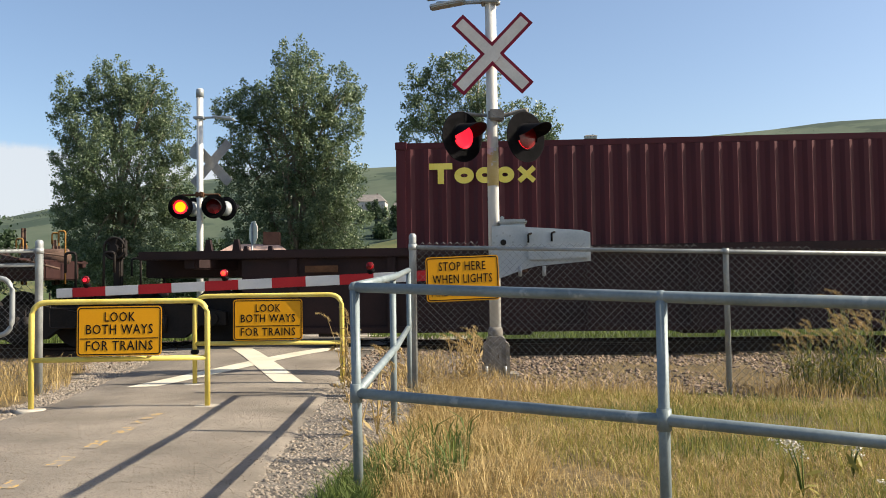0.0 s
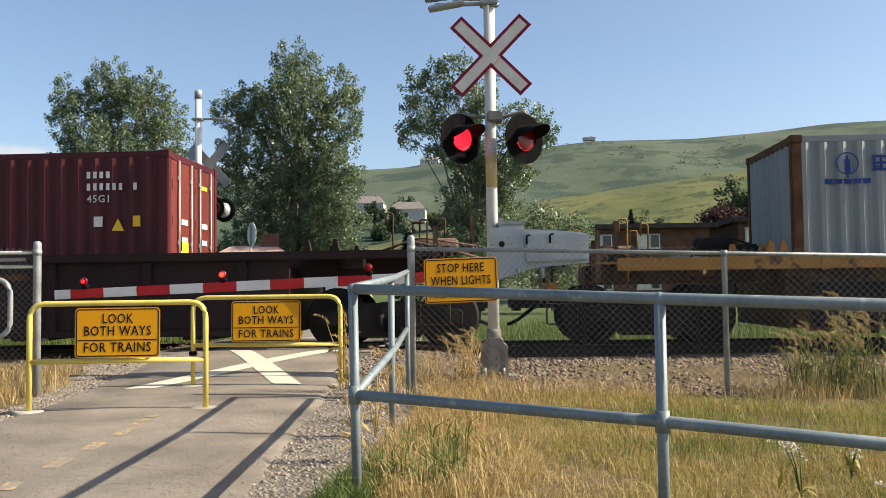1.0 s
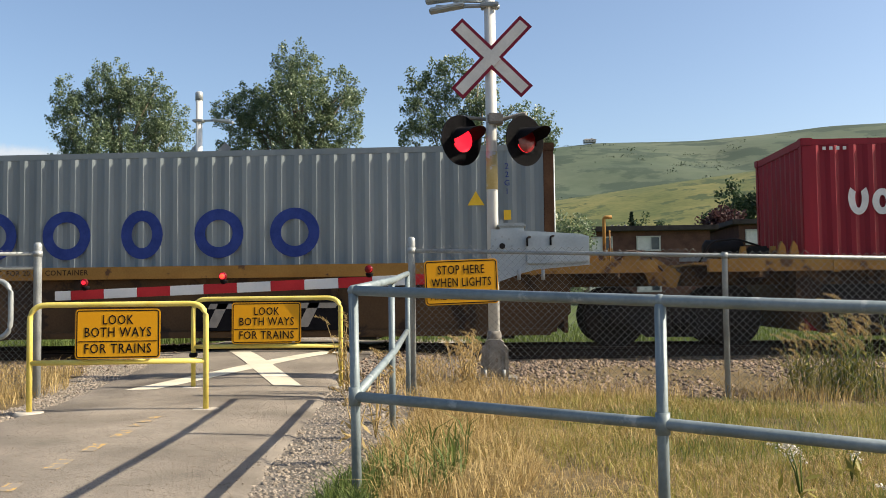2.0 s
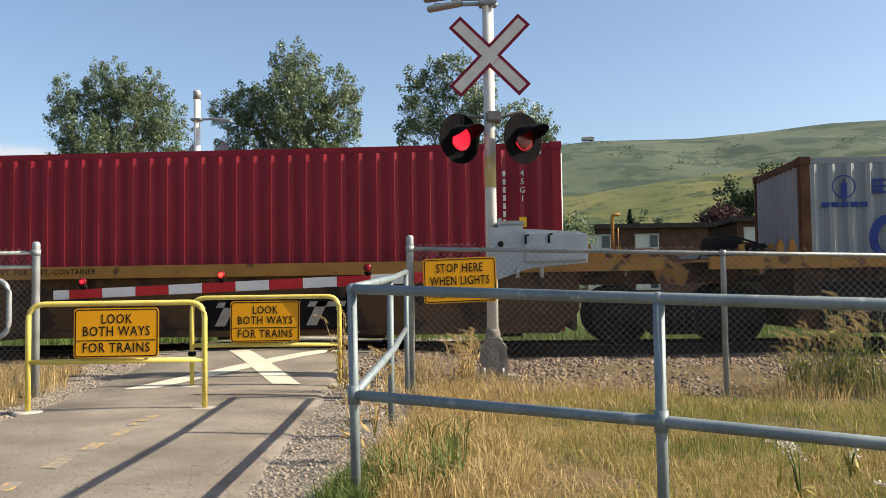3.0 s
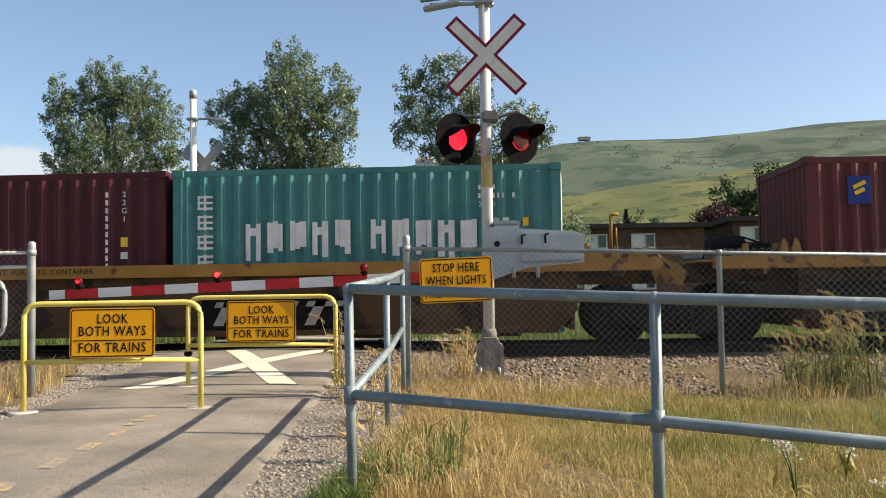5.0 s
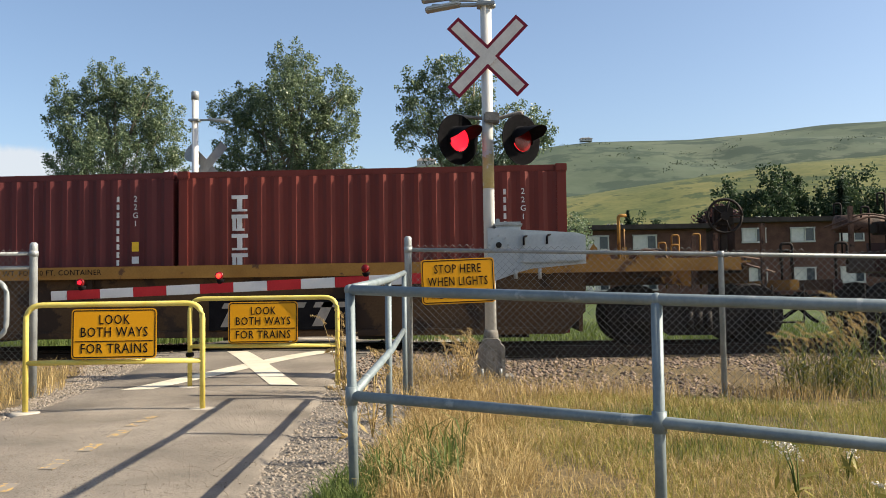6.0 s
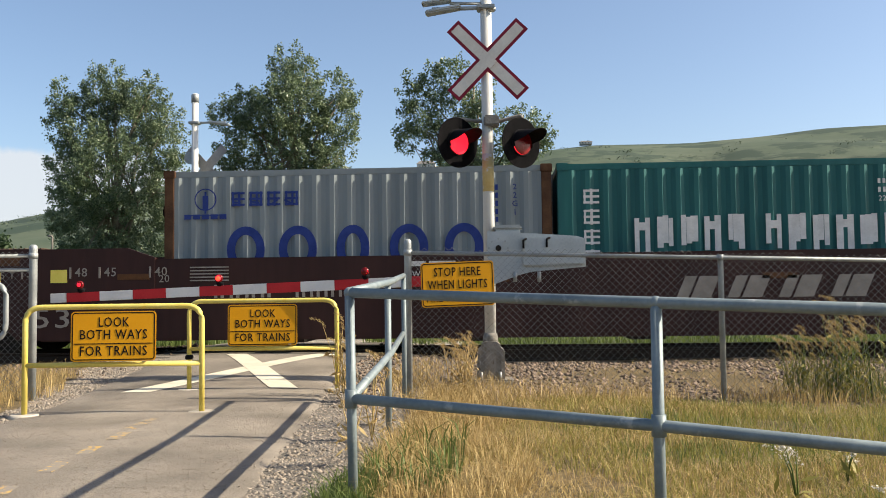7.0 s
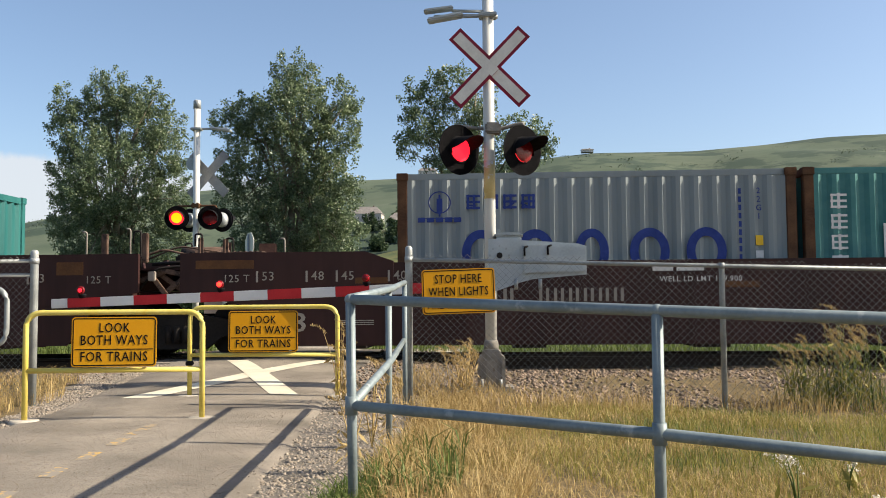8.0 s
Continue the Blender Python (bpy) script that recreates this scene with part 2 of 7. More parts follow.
def thing(name, m, label, category, group="", kind=""):
    ob = new(name)
    ob.matrix_world = m
    return tagged(ob, label, category, group, kind)


def block(bm, c, s, rz=0.0, bevel=0.0, rx=0.0, ry=0.0):
    m = pose(*c, rx, ry, rz) @ Matrix.Diagonal((*s, 1))
    made = bmesh.ops.create_cube(bm, size=1, matrix=m)["verts"]
    if bevel:
        edges = list({e for v in made for e in v.link_edges})
        bmesh.ops.bevel(bm, geom=edges, offset=bevel, segments=2, affect="EDGES", clamp_overlap=True)
    return bm


def tube(bm, pts, r, n=10, cap=True):
    """A round bar through the points."""
    pts = [Vector(p) for p in pts]
    rings = []
    for i, p in enumerate(pts):
        d = (pts[min(i + 1, len(pts) - 1)] - pts[max(i - 1, 0)]).normalized()
        up = Vector((0, 0, 1)) if abs(d.z) < 0.9 else Vector((0, 1, 0))
        a = d.cross(up).normalized()
        b = d.cross(a)
        rr = r[i] if isinstance(r, (list, tuple)) else r
        rings.append([bm.verts.new(p + (a * math.cos(2 * math.pi * k / n) + b * math.sin(2 * math.pi * k / n)) * rr) for k in range(n)])
    for u, v in zip(rings, rings[1:]):
        for k in range(n):
            f = bm.faces.new((u[k], u[(k + 1) % n], v[(k + 1) % n], v[k]))
            f.smooth = True
    if cap:
        bm.faces.new(rings[0][::-1])
        bm.faces.new(rings[-1])
    return bm


def bend(pts, r, n=6):
    """The points of a polyline with its inner corners rounded to radius r."""
    pts = [Vector(p) for p in pts]
    out = [pts[0]]
    for a, b, c in zip(pts, pts[1:], pts[2:]):
        p, q = b + (a - b).normalized() * r, b + (c - b).normalized() * r
        for k in range(n + 1):
            t = k / n
            out.append(p * (1 - t) ** 2 + b * 2 * t * (1 - t) + q * t * t)
    return out + [pts[-1]]


def disc(bm, c, r, axis=(0, 1, 0), depth=0.02, n=24):
    a = Vector(axis).normalized()
    return tube(bm, [Vector(c) - a * depth / 2, Vector(c) + a * depth / 2], r, n)


def letters(body, size, width=None, extrude=0.002):
    """Words in the built-in font as a bmesh standing in the xz plane, facing -y, centred."""
    cu = bpy.data.curves.new("words", "FONT")
    cu.body, cu.size, cu.align_x, cu.align_y, cu.extrude, cu.resolution_u, cu.space_character, cu.offset = body, size, "CENTER", "CENTER", extrude, 2, 1.10, size * 0.004
    ob = bpy.data.objects.new("words", cu)
    me = bpy.data.meshes.new_from_object(ob)
    bm = bmesh.new()
    bm.from_mesh(me)
    bpy.data.objects.remove(ob)
    bpy.data.meshes.remove(me)
    bpy.data.curves.remove(cu)
    if width:
        xs = [v.co.x for v in bm.verts]
        k = width / max(0.001, max(xs) - min(xs))
        for v in bm.verts:
            v.co.x *= k
    bmesh.ops.transform(bm, matrix=pose(0, 0, 0, 90), verts=bm.verts)
    return bm


def moved(bm, m):
    bmesh.ops.transform(bm, matrix=m, verts=bm.verts)
    return bm


def rounded_plate(bm, w, h, t, r=0.03, n=5):
    """A plate in the xz plane with rounded corners, front at y = 0."""
    pts = []
    for cx, cz, a0 in ((w / 2 - r, h / 2 - r, 0), (-w / 2 + r, h / 2 - r, 90), (-w / 2 + r, -h / 2 + r, 180), (w / 2 - r, -h / 2 + r, 270)):
        for k in range(n + 1):
            a = radians(a0 + 90 * k / n)
            pts.append((cx + r * math.cos(a), cz + r * math.sin(a)))
    f = [bm.verts.new((x, 0, z)) for x, z in pts]
    b = [bm.verts.new((x, t, z)) for x, z in pts]
    bm.faces.new(f)
    bm.faces.new(b[::-1])
    for k in range(len(pts)):
        j = (k + 1) % len(pts)
        bm.faces.new((f[j], f[k], b[k], b[j]))
    bmesh.ops.recalc_face_normals(bm, faces=bm.faces)
    return bm


MARKS = [0]


def mark_block(bm, c, s, ry=0.0):
    """A thin painted bar; neighbours lie a hair's breadth apart in depth."""
    MARKS[0] = (MARKS[0] + 1) % 9
    return block(bm, (c[0], c[1] - 0.0004 * MARKS[0], c[2]), s, ry=ry)


def outline(bm, w, h, t, inset, line, r=0.03):
    """A thin rounded frame line set in from the edge of a plate."""
    w, h = w - 2 * inset, h - 2 * inset
    pts = []
    for cx, cz, a0 in ((w / 2 - r, h / 2 - r, 0), (-w / 2 + r, h / 2 - r, 90), (-w / 2 + r, -h / 2 + r, 180), (w / 2 - r, -h / 2 + r, 270)):
        for k in range(6):
            a = radians(a0 + 18 * k)
            pts.append((cx + r * math.cos(a), cz + r * math.sin(a), cx + (r - line) * math.cos(a), cz + (r - line) * math.sin(a)))
    o = [bm.verts.new((p[0], -t, p[1])) for p in pts]
    i = [bm.verts.new((p[2], -t, p[3])) for p in pts]
    for k in range(len(pts)):
        j = (k + 1) % len(pts)
        bm.faces.new((o[k], o[j], i[j], i[k]))
    bmesh.ops.recalc_face_normals(bm, faces=bm.faces)
    for f in bm.faces:
        if f.normal.y > 0:
            f.normal_flip()
    return bm

# ---- the setting: ground, path, track bed ----
RAIL_TOP = 0.20


def smooth_step(a, b, v):
    t = min(1.0, max(0.0, (v - a) / (b - a)))
    return t * t * (3 - 2 * t)


def path_z(y):
    return 0.2 * smooth_step(8.6, 13.7, y) - 0.12 * smooth_step(16.6, 21.0, y)


def path_x(y):
    return -2.96 - 0.098 * (y - 7.49)


def ground_z(x, y):
    """The lie of the land: a low bank under the track, a shallow dip in the meadow."""
    z = 0.03 * smooth_step(9.5, 13.0, y) - 0.02 * smooth_step(17.0, 20.0, y)
    off = abs(x - path_x(y))
    side = smooth_step(1.4, 4.0, off)
    z = z * side + (path_z(y) - 0.022) * (1 - side)
    z -= 0.12 * smooth_step(1.6, 6.0, x) * (1 - smooth_step(9.0, 11.5, y))
    z += 0.035 * noise.noise(Vector((x * 0.6, y * 0.6, 0))) * (smooth_step(1.5, 2.4, off) * (1 - smooth_step(40, 60, y)))
    z += 1.5 * smooth_step(30, 120, y)
    return z


xs = [-2400, -900, -300, -120, -60, -35, -22, -15, -11] + [-8.5 + 0.25 * i for i in range(72)] + [10, 13, 17, 25, 40, 70, 130, 300, 900, 2400]
ys = [-60, -20, -6, 0, 1.5] + [2.5 + 0.25 * i for i in range(78)] + [23, 25, 28, 32, 38, 45, 55, 70, 90, 120, 200, 400, 900, 2600]
gv = [(x, y, ground_z(x, y)) for y in ys for x in xs]
W = len(xs)
ground = sheet("ground", gv, [(j * W + i, j * W + i + 1, (j + 1) * W + i + 1, (j + 1) * W + i) for j in range(len(ys) - 1) for i in range(W - 1)], M_SOIL, smooth=True)
tagged(ground, "dry grassy ground sloping gently to the railway", "ground", kind="structure")
ground.data.materials.append(M_GREENSOIL)
ground.data.materials.append(M_GRAVELBED)
for p in ground.data.polygons:
    if p.center.y > 17.2:
        p.material_index = 1
    elif 3.0 < p.center.y < 13.2 and 1.1 < p.center.x - path_x(p.center.y) and p.center.x < -0.85 + 0.25 * smooth_step(7.5, 9.5, p.center.y):
        p.material_index = 2
    elif 3.0 < p.center.y < 13.2 and 1.1 < path_x(p.center.y) - p.center.x and p.center.x > -4.75 - 0.2 * (p.center.y - 8.6):
        p.material_index = 2

# asphalt path, slightly proud of the ground, with ragged edges
rng = random.Random(4)
pv, pf = [], []
steps = [-15.0 + 0.25 * i for i in range(224)]
for y in steps:
    jl, jr = rng.uniform(-0.02, 0.02), rng.uniform(-0.02, 0.02)
    z = path_z(y)
    for k, (dx, dz) in enumerate(((-1.40 + jl, -0.035), (-1.30 + jl, -0.002), (-0.6, 0.012), (0.6, 0.012), (1.28 + jr, -0.002), (1.38 + jr, -0.035))):
        pv.append((path_x(y) + dx, y, z + dz))
for j in range(len(steps) - 1):
    for k in range(5):
        pf.append((j * 6 + k, j * 6 + k + 1, j * 6 + 7 + k, j * 6 + 6 + k))
road = tagged(sheet("path_asphalt", pv, pf, M_ASPHALT, smooth=True), "worn grey asphalt footpath leading over the crossing", "path", kind="structure")


def on_path(x, y, lift=0.004):
    d = abs(x - path_x(y))
    return Vector((x, y, path_z(y) + 0.012 * (1 - smooth_step(0.6, 1.3, d)) + lift))


def paint(name, a, b, w, material, label, lift=0.006, n=14):
    """A painted bar on the path from a to b, w wide along x."""
    bm = bmesh.new()
    rows = []
    for i in range(n + 1):
        t = i / n
        x, y = a[0] + (b[0] - a[0]) * t, a[1] + (b[1] - a[1]) * t
        rows.append([bm.verts.new(on_path(x + s * w / 2 * k, y, lift)) for s in (-1, 1) for k in ((1,))])
    for u, v in zip(rows, rows[1:]):
        bm.faces.new((u[0], u[1], v[1], v[0]))
    return tagged(part(name, bm, material), label, "road marking", kind="structure")


paint("marking_cross_1", (-2.36, 9.98), (-3.92, 13.5), 0.32, M_WHITEPAINT, "white painted cross bar on the asphalt", 0.0065)
paint("marking_cross_2", (-3.95, 9.75), (-2.52, 13.5), 0.34, M_WHITEPAINT, "white painted cross bar on the asphalt", 0.004)
paint("marking_stop", (-3.05, 17.4), (-3.05, 17.8), 1.6, M_WHITEPAINT, "white painted bar beyond the rails")
for i in range(4):
    y = 4.75 + 0.62 * i
    paint("marking_dash_%d" % (i + 1), (path_x(y) + 0.02, y), (path_x(y + 0.3), y + (0.34 if i else 0.22)), 0.10, M_YELLOWDASH, "worn yellow centre dash on the path", 0.0032, 3)
for i in range(3):
    y = 7.15 + 0.22 * i
    paint("marking_dash_%d" % (i + 6), (path_x(y) - 0.02, y), (path_x(y + 0.2), y + 0.16), 0.10, M_YELLOWDASH, "worn yellow centre dash on the path", 0.0032, 2)

# rails and ties
for k, y in enumerate((14.36, 15.80)):
    bm = bmesh.new()
    prof = [(-0.075, 0), (0.075, 0), (0.075, 0.012), (0.012, 0.03), (0.010, 0.13), (0.036, 0.145), (0.036, 0.18), (-0.036, 0.18), (-0.036, 0.145), (-0.010, 0.13), (-0.012, 0.03), (-0.075, 0.012)]
    a = [bm.verts.new((-150, y + p[0], RAIL_TOP - 0.18 + p[1])) for p in prof]
    b = [bm.verts.new((150, y + p[0], RAIL_TOP - 0.18 + p[1])) for p in prof]
    for i in range(12):
        j = (i + 1) % 12
        bm.faces.new((a[j], a[i], b[i], b[j]))
    tagged(part("running_rail", bm, M_STEELRAIL), "brown steel running rail on timber ties", "rail", kind="structure")
tie = bmesh.new()
block(tie, (0, 0, 0), (0.22, 2.6, 0.18), bevel=0.01)
tie_bed = thing("track_bed", pose(0, 15.08, 0.0), "timber ties of the railway track", "railway ties", kind="structure")
tie0 = part("tie", tie, M_TIE, tie_bed)
tie0.location = (-30, 0, -0.07)
for i in range(1, 110):
    t = tie0.copy()
    scene.collection.objects.link(t)
    t.location = (-30 + 0.55 * i, rng.uniform(-0.04, 0.04), -0.07)
# crossing panels between and beside the rails
panels = thing("crossing_panel", pose(-3.6, 15.08, RAIL_TOP), "asphalt crossing panels flush with the rails", "crossing", kind="structure")
for y, w in ((13.75, 1.0), (15.08, 1.22), (16.55, 1.3)):
    bm = bmesh.new()
    block(bm, (0.0, y - 15.08, -0.09), (3.4, w, 0.16), bevel=0.012)
    part("panel", bm, M_ASPHALT, panels)

bm = bmesh.new()
block(bm, (0.6, 2.55, -0.13), (4.6, 1.3, 0.14), bevel=0.015)
part("panel", bm, M_CONCRETE, panels, "pale concrete slab beyond the rails")

# ---- yellow chicane barriers with signs ----


def word_sign(w, h, lines, sizes, widths, parent, name="sign_panel", bar=None):
    bm = bmesh.new()
    rounded_plate(bm, w, h, 0.004, 0.035)
    plate = part(name, bm, M_SIGN, parent, "amber sign panel with black words")
    bm = bmesh.new()
    outline(bm, w, h, 0.0015, 0.010, 0.010)
    part("border", bm, M_BLACK, plate)
    for (text, z), s, wd in zip(lines, sizes, widths):
        bm = letters(text, s, wd, 0.0008)
        moved(bm, pose(0, -0.0018, z))
        part("lettering", bm, M_BLACK, plate)["kind"] = "stuff"
    if bar is not None:
        bm = bmesh.new()
        block(bm, (0, -0.0015, bar), (w * 0.92, 0.002, 0.008))
        part("rule", bm, M_BLACK, plate)
    return plate


def barrier(a, b, label, sign_at=0.505, twist=0.0):
    """A yellow hoop of pipe from foot a to foot b with a cross bar and a sign."""
    a, b = Vector(a), Vector(b)
    d = b - a
    wide = Vector((d.x, d.y, 0)).length
    rz = math.degrees(math.atan2(d.y, d.x))
    hoop = thing("barrier", pose(a.x, a.y, a.z, 0, 0, rz), label, "barrier", "chicane barriers on the path")
    bm = bmesh.new()
    tube(bm, bend([(0, 0, -0.05), (0, 0, 0.985), (wide, 0, 0.985), (wide, 0, -0.05)], 0.15), 0.026, 14)
    part("frame", bm, M_YELLOW, hoop)
    bm = bmesh.new()
    tube(bm, [(0, 0, 0.455), (wide, 0, 0.455)], 0.024, 14)
    part("crossbar", bm, M_YELLOW, hoop)
    sign = word_sign(0.765, 0.455, (("LOOK", 0.125), ("BOTH WAYS", 0.012), ("FOR TRAINS", -0.138)), (0.125, 0.125, 0.125), (0.275, 0.60, 0.60), hoop, "sign", -0.068)
    sign.matrix_local = pose(wide * sign_at, -0.045, 0.715, -1.5, 0, twist)
    for x in (-0.3, 0.3):
        bm = bmesh.new()
        block(bm, (wide * sign_at + x, 0.0, 0.50), (0.03, 0.062, 0.01))
        part("clip", bm, M_GALV, hoop)
    for x in (0, wide):
        bm = bmesh.new()
        tube(bm, [(x, 0, -0.03), (x, 0, 0.014)], [0.15, 0.12], 14)
        part("footing", bm, M_CONCRETE, hoop)
    return hoop


barrier((-4.31, 8.08, 0.0), (-2.73, 8.28, 0.0), "yellow pipe barrier hoop with an amber sign, standing on the path")
barrier((-3.43, 9.97, 0.035), (-1.77, 9.99, 0.035), "yellow pipe barrier hoop with an amber sign, nearer the rails", twist=5.0)

latch = bmesh.new()
block(latch, (-3.43, 9.97, 0.40), (0.075, 0.075, 0.05), bevel=0.008)
tagged(part("barrier_clamp", latch, M_BLACK), "small black clamp round a yellow barrier leg", "clamp")

# ---- grey pipe railings ----


def railing(label, posts, tops, mids, group="pipe railings"):
    """A pipe railing: posts given by foot, top and mid rails by their points."""
    base = Vector(posts[0][0])
    ob = thing("railing", Matrix.Translation(base), label, "railing", group)
    for foot, top in posts:
        bm = bmesh.new()
        tube(bm, [Vector(foot) - base + Vector((0, 0, -0.1)), Vector(top) - base], 0.0242, 14)
        part("post", bm, M_RAILPAINT, ob)
    for pts, nm in ((tops, "top_rail"), (mids, "mid_rail")):
        for run in pts:
            bm = bmesh.new()
            tube(bm, [Vector(p) - base for p in run], 0.0252, 14)
            part(nm, bm, M_RAILPAINT, ob)
    for foot, top in posts:
        for z in (top[2],):
            bm = bmesh.new()
            bmesh.ops.create_uvsphere(bm, u_segments=14, v_segments=8, radius=0.0285, matrix=Matrix.Translation(Vector(top) - base))
            part("fitting", bm, M_RAILPAINT, ob, smooth=True)
    return ob


A0, A1 = (-0.71, 4.45, 0.0), (-0.725, 4.45, 1.065)
B0, B1 = (0.66, 3.8, -0.02), (0.66, 3.8, 1.005)
C1 = (2.74, 2.80, 0.92)
near = railing("grey painted pipe railing beside the meadow", [(A0, A1), (B0, B1), ((2.74, 2.80, -0.1), C1)],
               [[A1, B1, C1]], [[(-0.72, 4.45, 0.545), (0.66, 3.8, 0.50), (2.74, 2.80, 0.40)]])
for p in ((-0.72, 4.45, 0.545), (0.66, 3.8, 0.50)):
    bm = bmesh.new()
    tube(bm, [Vector(p) - Vector(A0) + Vector((0, 0, -0.045)), Vector(p) - Vector(A0) + Vector((0, 0, 0.045))], 0.031, 14)
    part("fitting", bm, M_RAILPAINT, near)
railing("grey painted pipe railing running back to the fence", [((-0.81, 6.75, 0.0), (-0.81, 6.75, 1.15)), ((-0.92, 9.0, 0.05), (-0.92, 9.0, 1.25))],
        [[(-0.73, 4.52, 1.07), (-0.79, 6.75, 1.155), (-0.92, 9.0, 1.255)]], [[(-0.72, 4.52, 0.55), (-0.79, 6.75, 0.625), (-0.93, 9.0, 0.68)]])
# end loop of the railing on the other side of the path
loop = thing("railing", pose(-4.62, 8.2, 0.0), "pale pipe railing with a rounded end loop", "railing", "pipe railings")
bm = bmesh.new()
tube(bm, bend([(-2.2, 0, 1.22), (0.06, 0, 1.22), (0.06, 0, 0.68), (-2.2, 0, 0.68)], 0.16), 0.024, 14)
part("end_loop", bm, M_GALV, loop)
for x in (-0.9, -2.2):
    bm = bmesh.new()
    tube(bm, [(x, 0, -0.05), (x, 0, 1.22)], 0.024, 14)
    part("post", bm, M_GALV, loop)

# ---- chain link fences ----


def chain_fence(label, a, b, top_a, top_b, low_a, low_b, posts, rails=(0.0,), pitch=0.071):
    """A fence from plan point a to b; its top and bottom slope evenly. posts: (share, extra height, radius)."""
    a, b = Vector((*a, 0)), Vector((*b, 0))
    d = b - a
    length = d.length
    ob = thing("chain_link_fence", pose(a.x, a.y, 0, 0, 0, math.degrees(math.atan2(d.y, d.x))), label, "fence", "chain link fences")
    def z_at(s, up):
        return (top_a + (top_b - top_a) * s) if up else (low_a + (low_b - low_a) * s)
    for s, extra, r in posts:
        bm = bmesh.new()
        h = z_at(s, True) + extra
        tube(bm, [(s * length, 0.03, z_at(s, False) - 0.25), (s * length, 0.03, h - 0.03), (s * length, 0.03, h), (s * length, 0.03, h + 0.02)], [r, r, r, r * 0.55], 14)
        part("post", bm, M_GALV, ob)
        bm = bmesh.new()
        tube(bm, [(s * length, 0.03, z_at(s, True) - 0.03), (s * length, 0.03, z_at(s, True) + 0.03)], r * 1.14, 14)
        part("band", bm, M_GALV, ob)
    for dz in rails:
        bm = bmesh.new()
        tube(bm, [(0, 0.03, z_at(0, True) + dz), (length, 0.03, z_at(1, True) + dz)], 0.021, 10)
        part("top_rail", bm, M_GALV, ob)
    bm = bmesh.new()
    for i in range(int(length / (pitch / 2))):
        x0, sgn = (i + 0.5) * pitch / 2, 1 if i % 2 else -1
        s = x0 / length
        lo, hi = z_at(s, False) + 0.03, round(z_at(s, True) / (pitch / 2)) * pitch / 2 + 0.048
        m = int((hi - lo) / (pitch / 2))
        pts = [(x0 + sgn * (pitch / 4 if k % 2 else -pitch / 4) * 1.04, 0.002 * sgn * (1 if k % 2 else -1), hi - k * pitch / 2) for k in range(m + 1)]
        tube(bm, pts, 0.0026, 3, False)
    part("wire_mesh", bm, M_WIRE, ob)
    return ob


f1 = chain_fence("galvanised chain link fence between meadow and railway", (-0.90, 9.2), (4.9, 8.88), 1.495, 1.305, 0.12, -0.13,
                 [(0.0, 0.12, 0.038), (0.536, 0.0, 0.028), (1.0, 0.0, 0.028)])
f2 = chain_fence("galvanised chain link fence beside the path", (-9.0, 9.4), (-4.95, 9.4), 1.54, 1.53, 0.0, 0.05, [(0.0, 0.0, 0.026), (1.0, 0.10, 0.042)], (0.0, -0.15))
# stop sign wired to the fence
stop = thing("warning_sign", pose(-0.385, 9.10, 1.165, -2, -1.6, 4.0), "amber stop sign with black words wired to the fence", "sign")
word_sign(0.735, 0.45, (("STOP HERE", 0.122), ("WHEN LIGHTS", -0.005), ("ARE FLASHING", -0.135)), (0.125, 0.125, 0.125), (0.47, 0.60, 0.63), stop, "panel")

# ---- crossing signals ----
LENSES = []


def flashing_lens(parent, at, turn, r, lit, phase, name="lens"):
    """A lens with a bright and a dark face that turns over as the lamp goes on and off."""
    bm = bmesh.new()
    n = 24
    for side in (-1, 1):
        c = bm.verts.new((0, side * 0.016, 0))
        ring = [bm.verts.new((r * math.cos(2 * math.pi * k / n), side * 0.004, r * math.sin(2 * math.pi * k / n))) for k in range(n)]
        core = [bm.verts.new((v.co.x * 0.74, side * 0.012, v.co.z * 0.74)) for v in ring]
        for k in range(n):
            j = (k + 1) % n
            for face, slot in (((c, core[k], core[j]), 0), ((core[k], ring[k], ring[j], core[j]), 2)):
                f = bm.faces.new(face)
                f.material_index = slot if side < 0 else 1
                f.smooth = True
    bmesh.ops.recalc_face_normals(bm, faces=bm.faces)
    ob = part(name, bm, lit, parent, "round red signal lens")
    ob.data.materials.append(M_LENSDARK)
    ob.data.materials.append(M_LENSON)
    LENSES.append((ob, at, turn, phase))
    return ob


